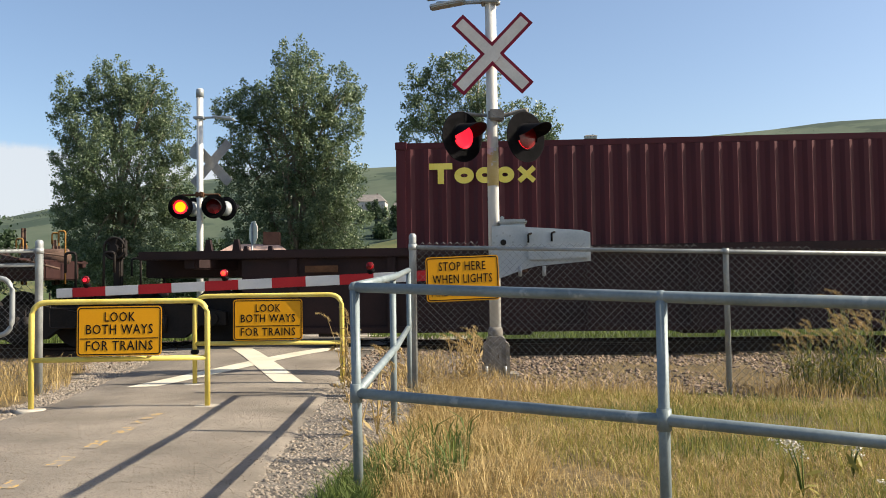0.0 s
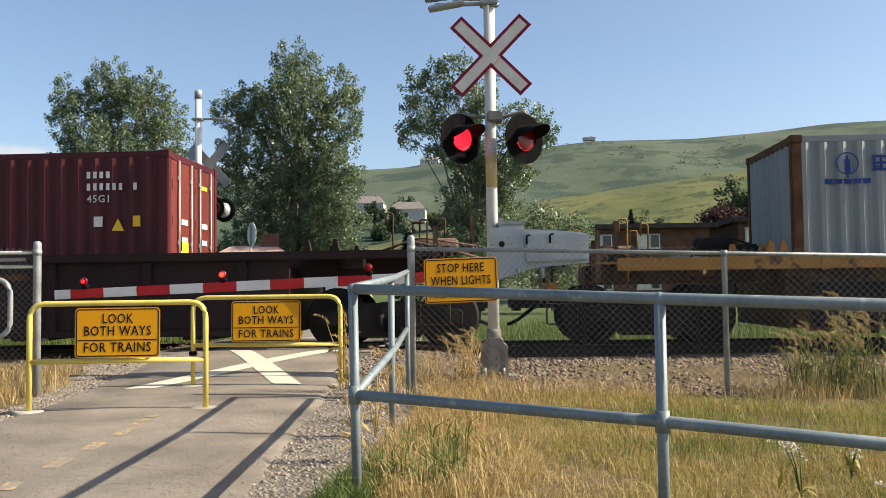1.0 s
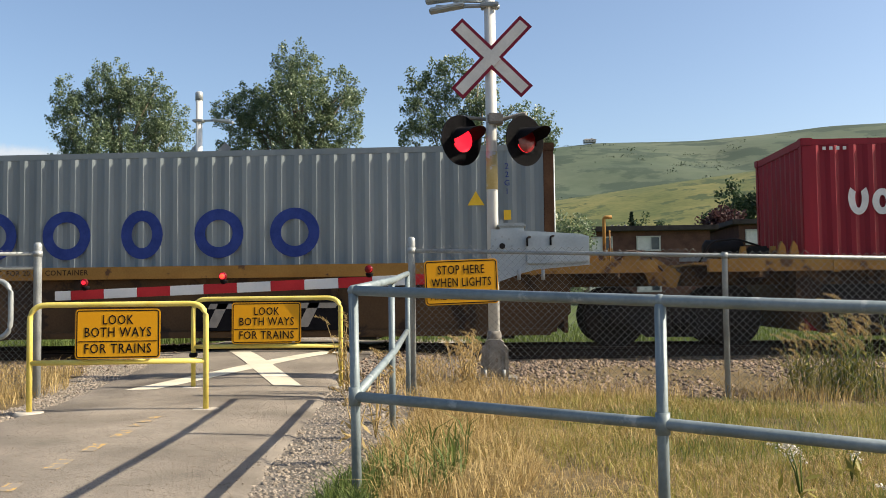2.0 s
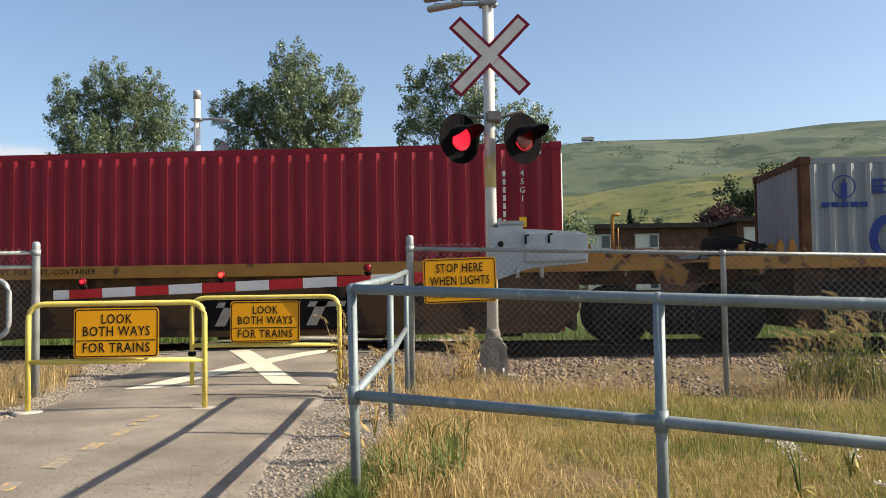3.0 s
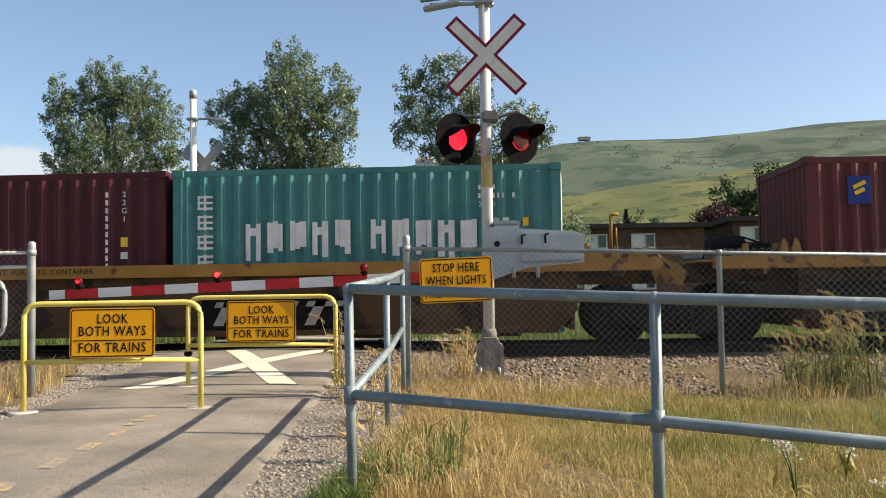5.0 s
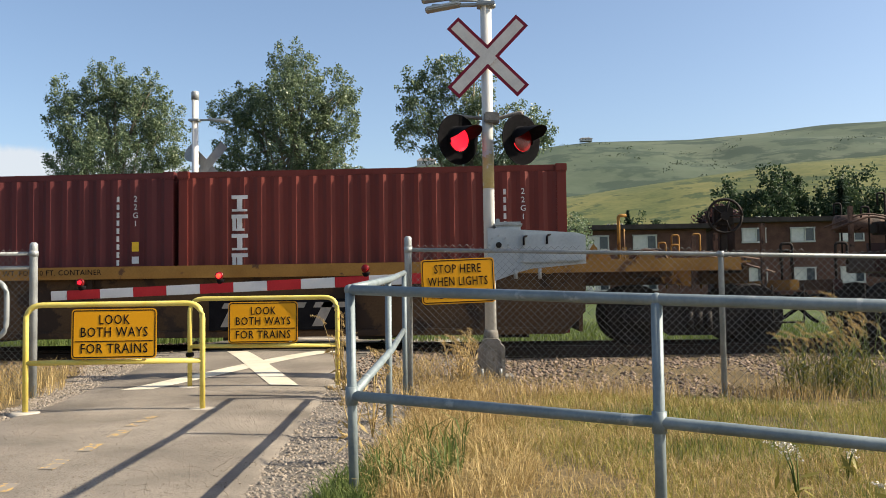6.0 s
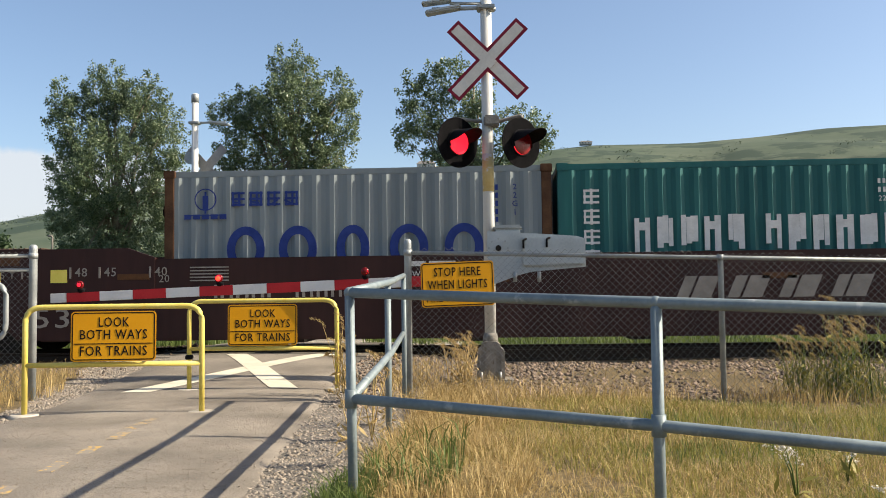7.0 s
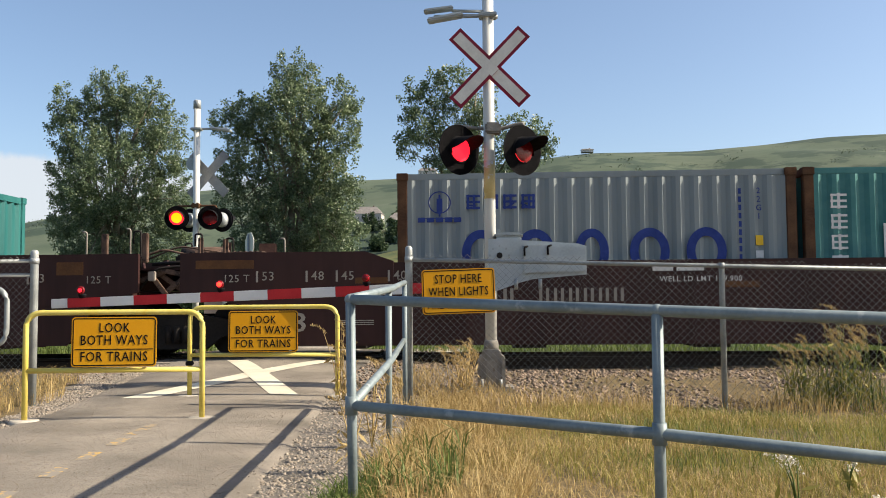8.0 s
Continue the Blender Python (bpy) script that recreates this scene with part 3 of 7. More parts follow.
def signal_head(parent, at, turn, phase, lit, r_back=0.305, tilt=0.0, drum=False):
    """A round black background with a hooded lens, facing -y turned by so many degrees."""
    m = pose(*at, tilt, 0, turn)
    bm = bmesh.new()
    disc(bm, (0, 0.0, 0), r_back, (0, 1, 0), 0.012, 40)
    tube(bm, [(0, -0.006, 0), (0, 0.02, 0)], [r_back - 0.005, r_back - 0.03], 40)
    head = part("signal_head", bm, M_BLACK, parent, "black round signal head with a hooded red lens")
    head.matrix_local = m
    bm = bmesh.new()
    tube(bm, [(0, 0.01, 0), (0, 0.12, 0), (0, 0.17, 0)], [0.16, 0.15, 0.09], 24)
    part("housing", bm, M_MECH if drum else M_BLACK, head)
    # hood: a half tube over the lens, longer at the top
    bm = bmesh.new()
    n, r = 22, 0.155
    rows = []
    for k in range(n + 1):
        a = radians(-22 + 224 * k / n)
        top = max(0.0, math.sin(a))
        long = 0.05 + 0.33 * top ** 0.5
        rows.append([(r * math.cos(a), -0.004, r * math.sin(a)), (r * 1.0 * math.cos(a), -long, r * 0.98 * math.sin(a) - 0.03 * top)])
    for o, i in ((1.0, 0.965),):
        vo = [[bm.verts.new((p[0] * o, p[1], p[2] * o)) for p in row] for row in rows]
        vi = [[bm.verts.new((p[0] * i, p[1], p[2] * i)) for p in row] for row in rows]
    for k in range(n):
        bm.faces.new((vo[k][0], vo[k][1], vo[k + 1][1], vo[k + 1][0]))
        bm.faces.new((vi[k][0], vi[k + 1][0], vi[k + 1][1], vi[k][1]))
        bm.faces.new((vo[k][1], vi[k][1], vi[k + 1][1], vo[k + 1][1]))
    part("hood", bm, M_BLACK, head, smooth=False)
    bm = bmesh.new()
    tube(bm, [(0.155 * math.cos(2 * math.pi * k / 28), -0.008, 0.155 * math.sin(2 * math.pi * k / 28)) for k in range(29)], 0.012, 6)
    part("lens_ring", bm, M_BLACK, head)
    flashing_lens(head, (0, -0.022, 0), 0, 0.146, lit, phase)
    return head


def crossbuck(parent, at, turn=0.0, back=False):
    for k, a in enumerate((45.5, -45.5)):
        bm = bmesh.new()
        block(bm, (0, 0, 0), (1.20, 0.006, 0.20))
        blade = part("blade", bm, M_WEATHERED if back else M_SIGNRED, parent, "bare grey back of a crossing blade" if back else "white crossing blade with a red edge")
        blade.matrix_local = pose(*at, 0, 0, turn) @ pose(0, -0.012 * k, 0, 0, a)
        if not back:
            bm = bmesh.new()
            block(bm, (0, -0.0046 - 0.0005 * k, 0), (1.20 - 0.075, 0.002, 0.125))
            part("stripe", bm, M_SIGNWHITE, blade)
            if k:
                # the white centre runs through the under blade
                bm = bmesh.new()
                block(bm, (0, -0.0062, 0), (0.125, 0.0018, 0.198))
                part("stripe", bm, M_SIGNWHITE, blade)


def mast(at, height, label, lamp_y, turn, lit, front=True):
    ob = thing("crossing_signal", pose(*at), label, "crossing signal", "railway crossing signals")
    bm = bmesh.new()
    tube(bm, [(0, 0, 0.05), (0, 0, height)], 0.068, 20)
    part("mast", bm, M_MASTWHITE, ob, "white painted steel mast with rust stains")
    bm = bmesh.new()
    tube(bm, [(0, 0, height - 0.18), (0, 0, height - 0.02), (0, 0, height)], [0.078, 0.078, 0.06], 20)
    part("cap", bm, M_GALV, ob)
    # slim area light on a short arm
    s = -1 if front else 1
    zl = 4.55 - at[2] if front else 4.72 - at[2]
    bm = bmesh.new()
    block(bm, (s * 0.30, -0.02, zl), (0.72, 0.05, 0.04), bevel=0.008)
    block(bm, (0.0, -0.02, zl - 0.005), (0.22, 0.20, 0.05), bevel=0.01)
    part("light_arm", bm, M_GALV, ob)
    bm = bmesh.new()
    block(bm, (s * 0.52, -0.03, zl - 0.02), (0.44, 0.17, 0.045), bevel=0.015, ry=s * 9)
    part("light_head", bm, M_MECH, ob)
    if front:
        bm = bmesh.new()
        block(bm, (-0.60, -0.05, zl + 0.075), (0.36, 0.15, 0.035), bevel=0.012, ry=-6)
        part("light_head", bm, M_MECH, ob)
        bm = bmesh.new()
        tube(bm, [(-0.06, -0.03, zl + 0.05), (-0.44, -0.05, zl + 0.06)], 0.02, 8)
        tube(bm, [(0.02, -0.06, zl - 0.03), (0.12, -0.06, zl - 0.03)], 0.024, 8)
        part("conduit", bm, M_GALV, ob)
    return ob


m1 = mast((-0.075, 10.9, 0.10), 5.9, "white crossing signal mast with crossbuck, lamps and gate arm", 2.87, 38, M_LENSON)
crossbuck(m1, (0.015, -0.085, 3.79), -2)
bm = bmesh.new()
tube(bm, [(0, 0, 2.20), (0, 0, 2.66)], 0.0692, 20)
part("paint_band", bm, M_RUSTBAND, m1, "ochre flaking paint band")
bm = bmesh.new()
prof = [(-0.165, -0.10), (0.165, -0.10), (0.165, 0.27), (0.15, 0.31), (0.12, 0.33), (0.11, 0.37), (0.075, 0.40), (-0.075, 0.40), (-0.11, 0.37), (-0.12, 0.33), (-0.15, 0.31), (-0.165, 0.27)]
fr = [bm.verts.new((x, -0.15, z)) for x, z in prof]
bk = [bm.verts.new((x, 0.15, z)) for x, z in prof]
bm.faces.new(fr)
bm.faces.new(bk[::-1])
for k in range(len(prof)):
    j = (k + 1) % len(prof)
    bm.faces.new((fr[j], fr[k], bk[k], bk[j]))
bmesh.ops.recalc_face_normals(bm, faces=bm.faces)
block(bm, (0, -0.158, 0.13), (0.15, 0.02, 0.30), bevel=0.008)
block(bm, (-0.13, -0.156, 0.12), (0.02, 0.014, 0.36))
block(bm, (0.13, -0.156, 0.12), (0.02, 0.014, 0.36))
tube(bm, [(0, 0, 0.38), (0, 0, 0.46), (0, 0, 0.50)], [0.092, 0.088, 0.078], 16)
block(bm, (0.02, 0, -0.09), (0.50, 0.44, 0.10), bevel=0.02)
part("base", bm, M_CAST, m1, "weathered cast grey mast base")
for x in (-0.11, 0.11):
    for y in (-0.11, 0.11):
        bm = bmesh.new()
        tube(bm, [(x, y * 1.6, -0.04), (x, y * 1.6, 0.05)], 0.018, 8)
        part("bolt", bm, M_GALV, m1)
bm = bmesh.new()
tube(bm, bend([(-0.42, -0.02, 2.98), (-0.42, -0.02, 3.10), (-0.1, 0, 3.06), (0.12, 0, 3.05), (0.42, -0.02, 3.12), (0.42, -0.02, 2.98)], 0.05), 0.022, 10)
block(bm, (0.05, -0.03, 3.05), (0.19, 0.20, 0.13), bevel=0.02)
part("lamp_bracket", bm, M_CAST, m1, "weathered lamp cross arm and junction box")
signal_head(m1, (-0.36, -0.10, 2.79), 42, 0, M_LENSON)
signal_head(m1, (0.40, -0.10, 2.77), 42, 1, M_LENSON)
# gate mechanism and counterweight
bm = bmesh.new()
block(bm, (0.22, -0.10, 1.54), (0.30, 0.34, 0.36), bevel=0.015)
part("gate_motor", bm, M_MECH, m1, "grey gate motor case")
bm = bmesh.new()
block(bm, (0.22, -0.10, 1.745), (0.34, 0.36, 0.06), bevel=0.02)
block(bm, (0.10, -0.10, 1.79), (0.05, 0.05, 0.07), bevel=0.01)
part("gate_motor_lid", bm, M_GALV, m1)
bm = bmesh.new()
pts = [(-0.02, 1.70), (0.62, 1.66), (1.02, 1.63), (1.12, 1.60), (1.12, 1.27), (0.50, 1.22), (0.34, 1.18), (0.06, 1.08), (-0.02, 1.16)]
f = [bm.verts.new((x, -0.30, z)) for x, z in pts]
b = [bm.verts.new((x, -0.275, z)) for x, z in pts]
bm.faces.new(f)
bm.faces.new(b[::-1])
for k in range(len(pts)):
    j = (k + 1) % len(pts)
    bm.faces.new((f[j], f[k], b[k], b[j]))
bmesh.ops.recalc_face_normals(bm, faces=bm.faces)
part("counterweight_arm", bm, M_MECH, m1, "grey steel counterweight arm plate")
bm = bmesh.new()
block(bm, (0.88, -0.32, 1.45), (0.46, 0.05, 0.30), bevel=0.01)
block(bm, (0.70, -0.315, 1.455), (0.62, 0.045, 0.34), bevel=0.01)
part("counterweight", bm, M_MECH, m1)
for x, z in ((0.40, 1.55), (0.67, 1.56)):
    bm = bmesh.new()
    tube(bm, bend([(x + 0.04, -0.33, z + 0.05), (x, -0.36, z + 0.04), (x, -0.36, z - 0.06)], 0.02), 0.012, 8)
    part("hook", bm, M_BLACK, m1)
for k in range(8):
    a = 2 * math.pi * k / 8
    bm = bmesh.new()
    disc(bm, (0.11 + 0.11 * math.cos(a), -0.305, 1.50 + 0.11 * math.sin(a)), 0.013, (0, 1, 0), 0.02, 8)
    part("bolt", bm, M_GALV, m1)
bm = bmesh.new()
disc(bm, (0.11, -0.305, 1.50), 0.035, (0, 1, 0), 0.03, 14)
part("pivot", bm, M_DARKSTEEL, m1)
for x in (0.30, 0.58):
    bm = bmesh.new()
    tube(bm, [(x, -0.31, 1.10), (x, -0.31, 1.22)], 0.022, 8)
    part("stop_bolt", bm, M_GALV, m1)

# gate arm across the path
tip, root = Vector((-5.35, 10.62, 1.075)), Vector((0.0, 10.60, 1.255))
arm_turn = math.degrees(math.atan2(root.z - tip.z, root.x - tip.x))
arm = thing("gate_arm", Matrix.Translation(tip) @ pose(0, 0, 0, 0, -arm_turn), "lowered red and white striped crossing gate arm", "gate arm")
seg, x, k = 0.406, 0.20, 1
bm = bmesh.new()
block(bm, (0.10, 0, 0), (0.20, 0.045, 0.112), bevel=0.006)
part("stripe", bm, M_ARMWHITE, arm)
while x < 5.0:
    bm = bmesh.new()
    h = 0.110 + 0.0012 * k
    block(bm, (x + seg / 2, 0, 0), (seg, 0.045, h), bevel=0.004)
    part("stripe", bm, M_ARMRED if k % 2 else M_ARMWHITE, arm)
    x, k = x + seg, k + 1
for x, ph in ((0.375, 2), (2.07, 0), (3.82, 1)):
    bm = bmesh.new()
    tube(bm, [(x, 0, 0.05), (x, 0, 0.085), (x, 0, 0.10)], [0.03, 0.045, 0.05], 12)
    block(bm, (x, 0, 0.14), (0.035, 0.05, 0.10), bevel=0.006)
    lamp = part("arm_lamp", bm, M_BLACK, arm, "small red gate arm lamp")
    bm = bmesh.new()
    tube(bm, [(x, -0.028, 0.145), (x, -0.05, 0.145), (x, -0.056, 0.145)], [0.050, 0.048, 0.03], 16)
    part("lens_rim", bm, M_LENSDARK, lamp)
    if ph == 2:
        bm = bmesh.new()
        disc(bm, (x, -0.059, 0.145), 0.024, (0, 1, 0), 0.006, 14)
        part("lens", bm, M_LENSON, lamp)
    else:
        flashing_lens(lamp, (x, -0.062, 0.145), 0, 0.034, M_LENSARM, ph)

# the signal beyond the track, seen from its back
m2 = mast((-6.22, 18.4, 0.05), 5.28, "white crossing signal mast beyond the track, lamps flashing", 3, 0, M_LENSAMBER, False)
crossbuck(m2, (0.18, 0.20, 3.74), -12, True)
bm = bmesh.new()
tube(bm, bend([(-0.42, 0, 2.95), (-0.42, 0, 3.06), (0.42, 0, 3.06), (0.42, 0, 2.95)], 0.05), 0.022, 10)
block(bm, (0, 0.0, 3.06), (0.17, 0.17, 0.12), bevel=0.02)
part("lamp_bracket", bm, M_RUST, m2)
for x, ph in ((-0.37, 0), (0.33, 1)):
    signal_head(m2, (x, -0.12, 2.80), 12, ph, M_LENSAMBER, 0.25, 0, True)
    signal_head(m2, (x + 0.16, 0.22, 2.78), 165, 1 - ph, M_LENSON, 0.25, 0, True)
bm = bmesh.new()
block(bm, (0, 0, 0.2), (0.34, 0.34, 0.5), bevel=0.03)
part("base", bm, M_GALV, m2)
bm = bmesh.new()
disc(bm, (-0.11, 0.1, 3.95), 0.13, (0.3, 1, 0), 0.14, 20)
part("bell", bm, M_GALV, m2, "grey crossing bell")

# ---- the train ----
SPEED = 15.75
TRACK_Y = 15.08
ROLLING = []  # thing, place along the train, y, z
WHEELS = []   # wheelset, place on its car
WELL_FLOOR = 0.42


def corrugated(x0, x1, z0, z1, y, inward, pitch=0.278, depth=0.036):
    """Steel sheet pressed into trapezoid waves, running along x."""
    n = max(1, round((x1 - x0) / pitch))
    p = (x1 - x0) / n
    line = []
    for i in range(n):
        b = x0 + i * p
        for f, d in ((0.0, 0), (0.26, 0), (0.50, 1), (0.76, 1)):
            line.append((b + f * p, y + inward * depth * d))
    line.append((x1, y))
    bm = bmesh.new()
    lo = [bm.verts.new((a, b, z0)) for a, b in line]
    hi = [bm.verts.new((a, b, z1)) for a, b in line]
    for k in range(len(line) - 1):
        q = (lo[k], lo[k + 1], hi[k + 1], hi[k])
        bm.faces.new(q if inward > 0 else q[::-1])
    return bm


def turned(bm, m):
    bmesh.ops.transform(bm, matrix=m, verts=bm.verts)
    return bm


def flat_bars(parent, boxes, material, y, name="marking", label=""):
    """Thin plain marks on the near side: (x, z, w, h) with their middle."""
    if name in ("reflector", "decal", "brand_panel", "soot_panel"):
        for x, z, w, h in boxes:
            part(name, block(bmesh.new(), (x, y, z), (w, 0.004, h)), material, parent, label)
        return
    bm = bmesh.new()
    for x, z, w, h in boxes:
        block(bm, (x, y, z), (w, 0.004, h))
    part(name, bm, material, parent, label)["kind"] = "stuff"


def ring_mark(bm, x, z, rx, rz, t, y, a0=0.0, a1=360.0, n=28):
    pr = None
    for k in range(n + 1):
        a = radians(a0 + (a1 - a0) * k / n)
        o = bm.verts.new((x + rx * math.cos(a), y, z + rz * math.sin(a)))
        i = bm.verts.new((x + (rx - t) * math.cos(a), y, z + (rz - t) * math.sin(a)))
        if pr:
            f = bm.faces.new((pr[0], o, i, pr[1]))
            f.normal_update()
            if f.normal.y > 0:
                f.normal_flip()
        pr = (o, i)


def small_print(parent, x, z, s, text, material, y, width=None, turn=0):
    bm = letters(text, s, width, 0.0008)
    moved(bm, pose(x, y, z, 0, turn))
    ob = part("stencil", bm, material, parent)
    if len(text) > 3:
        ob["kind"] = "stuff"
    return ob


def container(u, length, height, paint_m, label, art=None, post_m=None, end="doors", z0=WELL_FLOOR, end_paint=None):
    ob = thing("shipping_container", pose(u, TRACK_Y, z0), label, "shipping container", "containers on the train")
    ROLLING.append((ob, u, TRACK_Y, z0))
    hw = 1.219
    post_m, end_paint = post_m or paint_m, end_paint or paint_m
    for y, s in ((-hw + 0.012, 1), (hw - 0.012, -1)):
        part("side_wall", corrugated(0.16, length - 0.16, 0.14, height - 0.11, y, s), paint_m, ob)
    bm = turned(corrugated(-hw + 0.14, hw - 0.14, 0.14, height - 0.11, 0.02, 1, 0.25, 0.045), pose(0, 0, 0, 0, 0, -90))
    part("front_wall", bm, paint_m, ob)
    for y in (-hw + 0.06, hw - 0.06):
        for z, h, nm in ((0.075, 0.15, "bottom_rail"), (height - 0.06, 0.10, "top_rail")):
            bm = bmesh.new()
            block(bm, (length / 2, y + (0.0 if nm == "bottom_rail" else (0.02 if y < 0 else -0.02)), z), (length - 0.3, 0.09, h), bevel=0.008)
            part(nm, bm, paint_m, ob)
        for x in (0.085, length - 0.085):
            bm = bmesh.new()
            block(bm, (x, y, height / 2), (0.155, 0.13, height - 0.22), bevel=0.012)
            part("corner_post", bm, post_m, ob)
            for z in (0.06, height - 0.06):
                bm = bmesh.new()
                block(bm, (x, y, z), (0.178, 0.162, 0.118), bevel=0.008)
                block(bm, (x, y + (-0.0815 if y < 0 else 0.0815), z), (0.08, 0.003, 0.05))
                part("corner_casting", bm, post_m, ob)
    for x in (0.06, length - 0.06):
        for z, h in ((0.08, 0.13), (height - 0.07, 0.11)):
            bm = bmesh.new()
            block(bm, (x, 0, z), (0.10, 2 * hw - 0.3, h))
            part("end_rail", bm, post_m, ob)
    part("roof", turned(corrugated(-hw + 0.1, hw - 0.1, 0.12, length - 0.12, 0, 1, 0.25, 0.02), Matrix(((0, 0, 1, 0), (1, 0, 0, 0), (0, 1, 0, height - 0.05), (0, 0, 0, 1)))), paint_m, ob)
    xe = length - 0.03
    if end == "doors":
        for s in (-1, 1):
            bm = bmesh.new()
            block(bm, (xe, s * 0.55, height / 2), (0.035, 1.08, height - 0.26), bevel=0.006)
            for z in (0.22, 0.42, 0.62, 0.82):
                block(bm, (xe + 0.014, s * 0.55, height * z), (0.02, 0.98, 0.16), bevel=0.006)
            door = part("door", bm, end_paint, ob, "container door with lock rods")
            for dy in (0.22, 0.80):
                bm = bmesh.new()
                tube(bm, [(xe + 0.05, s * dy, 0.16), (xe + 0.05, s * dy, height - 0.12)], 0.018, 8)
                for z in (0.3, height * 0.5, height - 0.4):
                    block(bm, (xe + 0.035, s * dy, z), (0.03, 0.09, 0.06))
                part("lock_rod", bm, M_GALV, door)
            bm = bmesh.new()
            for z, w, dy in ((0.62, 0.30, 0.5), (0.52, 0.26, 0.5), (0.44, 0.30, 0.52), (0.36, 0.22, 0.5)):
                block(bm, (xe + 0.032, s * dy, height * z), (0.004, w, 0.09))
            part("stencil", bm, M_WHITELET, door)
            bm = bmesh.new()
            block(bm, (xe + 0.034, s * 0.48, height * (0.45 if s < 0 else 0.85)), (0.004, 0.3, 0.34 if s < 0 else 0.07))
            part("decal", bm, M_AMBERLET, door)
    else:
        bm = turned(corrugated(-hw + 0.14, hw - 0.14, 0.14, height - 0.11, -0.02, -1, 0.25, 0.045), pose(length, 0, 0, 0, 0, -90))
        for f in bm.faces:
            if f.normal.x < 0:
                f.normal_flip()
        part("end_wall", bm, end_paint, ob)
    if art:
        art(ob, length, height)
    return ob


FACE = -1.2125  # just proud of the outer flats


def serial(ob, x, z, size, material=M_WHITELET, vertical=False, code="22G1"):
    """The owner code as plain bars and the size code in letters."""
    bm = bmesh.new()
    if vertical:
        for k in range(10):
            mark_block(bm, (x, FACE, z - k * size * 1.25), (size * 0.42, 0.003, size * 0.85))
        part("serial", bm, material, ob)["kind"] = "stuff"
        for k, c in enumerate(code):
            small_print(ob, x + 0.28, z - k * size * 1.3, size * 1.25, c, material, FACE)
        flat_bars(ob, [(x + 0.28, z - size * 7.5, 0.11, 0.15)], M_AMBERLET, FACE, "decal")
        flat_bars(ob, [(x + 0.28, z - size * 9.6, 0.11, 0.11)], M_WHITELET, FACE, "decal")
    else:
        for k in range(4):
            mark_block(bm, (x + k * size * 0.8, FACE, z), (size * 0.45, 0.003, size * 0.8))
        for k in range(7):
            mark_block(bm, (x + k * size * 0.8 + (size if k == 6 else 0), FACE, z - size * 1.45), (size * 0.42, 0.003, size * 0.85))
        part("serial", bm, material, ob)["kind"] = "stuff"
        small_print(ob, x + size * 1.3, z - size * 2.95, size * 1.25, code, material, FACE)


def art_swirl_big(ob, length, height):
    """Five large navy shapes, a round emblem and four small square marks."""
    k = length / 6.058
    if k > 1.5:
        cx, w, z, r = [3.32, 4.52, 5.74, 6.97, 8.17], 0.39, 1.58, 0.385
        ex, cz, s, ew = 0.83, 2.45, 0.29, 0.17
    else:
        cx, w, z, r = [1.30, 2.12, 2.98, 3.85, 4.70], 0.30, 1.34, 0.36
        ex, cz, s, ew = 0.66, 2.13, 0.27, 0.175
    for i, x in enumerate(cx):
        bm = bmesh.new()
        ring_mark(bm, x, z, w * (0.86 if i == 2 else 1.0), r, w * 0.44, FACE)
        part("large_mark", bm, M_NAVY, ob, "large faded navy shape")
    bm = bmesh.new()
    ring_mark(bm, ex, cz, ew, ew, 0.018, FACE)
    for dx in (-0.05, 0.0, 0.05):
        mark_block(bm, (ex + dx * 0.6, FACE, cz - 0.05), (0.03, 0.003, 0.22 if dx else 0.34))
    for j in range(5):
        mark_block(bm, (ex - 0.28 + 0.14 * j, FACE, cz - 0.27), (0.11, 0.003, 0.075))
    mark_block(bm, (ex, FACE, cz - 0.245), (0.66, 0.003, 0.014))
    part("emblem", bm, M_NAVY, ob, "navy round emblem over a dark bar")
    x0 = ex + (0.52 if k < 1.5 else 0.48)
    rg = random.Random(3)
    for j in range(4):
        bm = bmesh.new()
        x = x0 + j * s * 1.04
        for dz in (-0.42, 0.0, 0.42):
            mark_block(bm, (x, FACE, cz + dz * s * 0.8), (s * 0.78, 0.003, s * 0.13))
        for dx in (-0.3, 0.05, 0.3)[: 2 + j % 2]:
            mark_block(bm, (x + dx * s, FACE, cz), (s * 0.13, 0.003, s * 0.84))
        mark_block(bm, (x + s * rg.uniform(-0.2, 0.2), FACE, cz - 0.2 * s), (s * 0.5, 0.003, s * 0.10), ry=rg.uniform(-40, 40))
        part("square_mark", bm, M_NAVY, ob)["kind"] = "stuff"
    serial(ob, length - (0.85 if k < 1.5 else 1.0), height - 0.35, 0.10, M_NAVY, True)
    if k > 1.5:
        bm = bmesh.new()
        tri = [bm.verts.new((length - 1.20 + a, FACE, 2.05 + b)) for a, b in ((-0.13, -0.1), (0.13, -0.1), (0, 0.12))]
        bm.faces.new(tri)
        part("decal", bm, M_AMBERLET, ob)


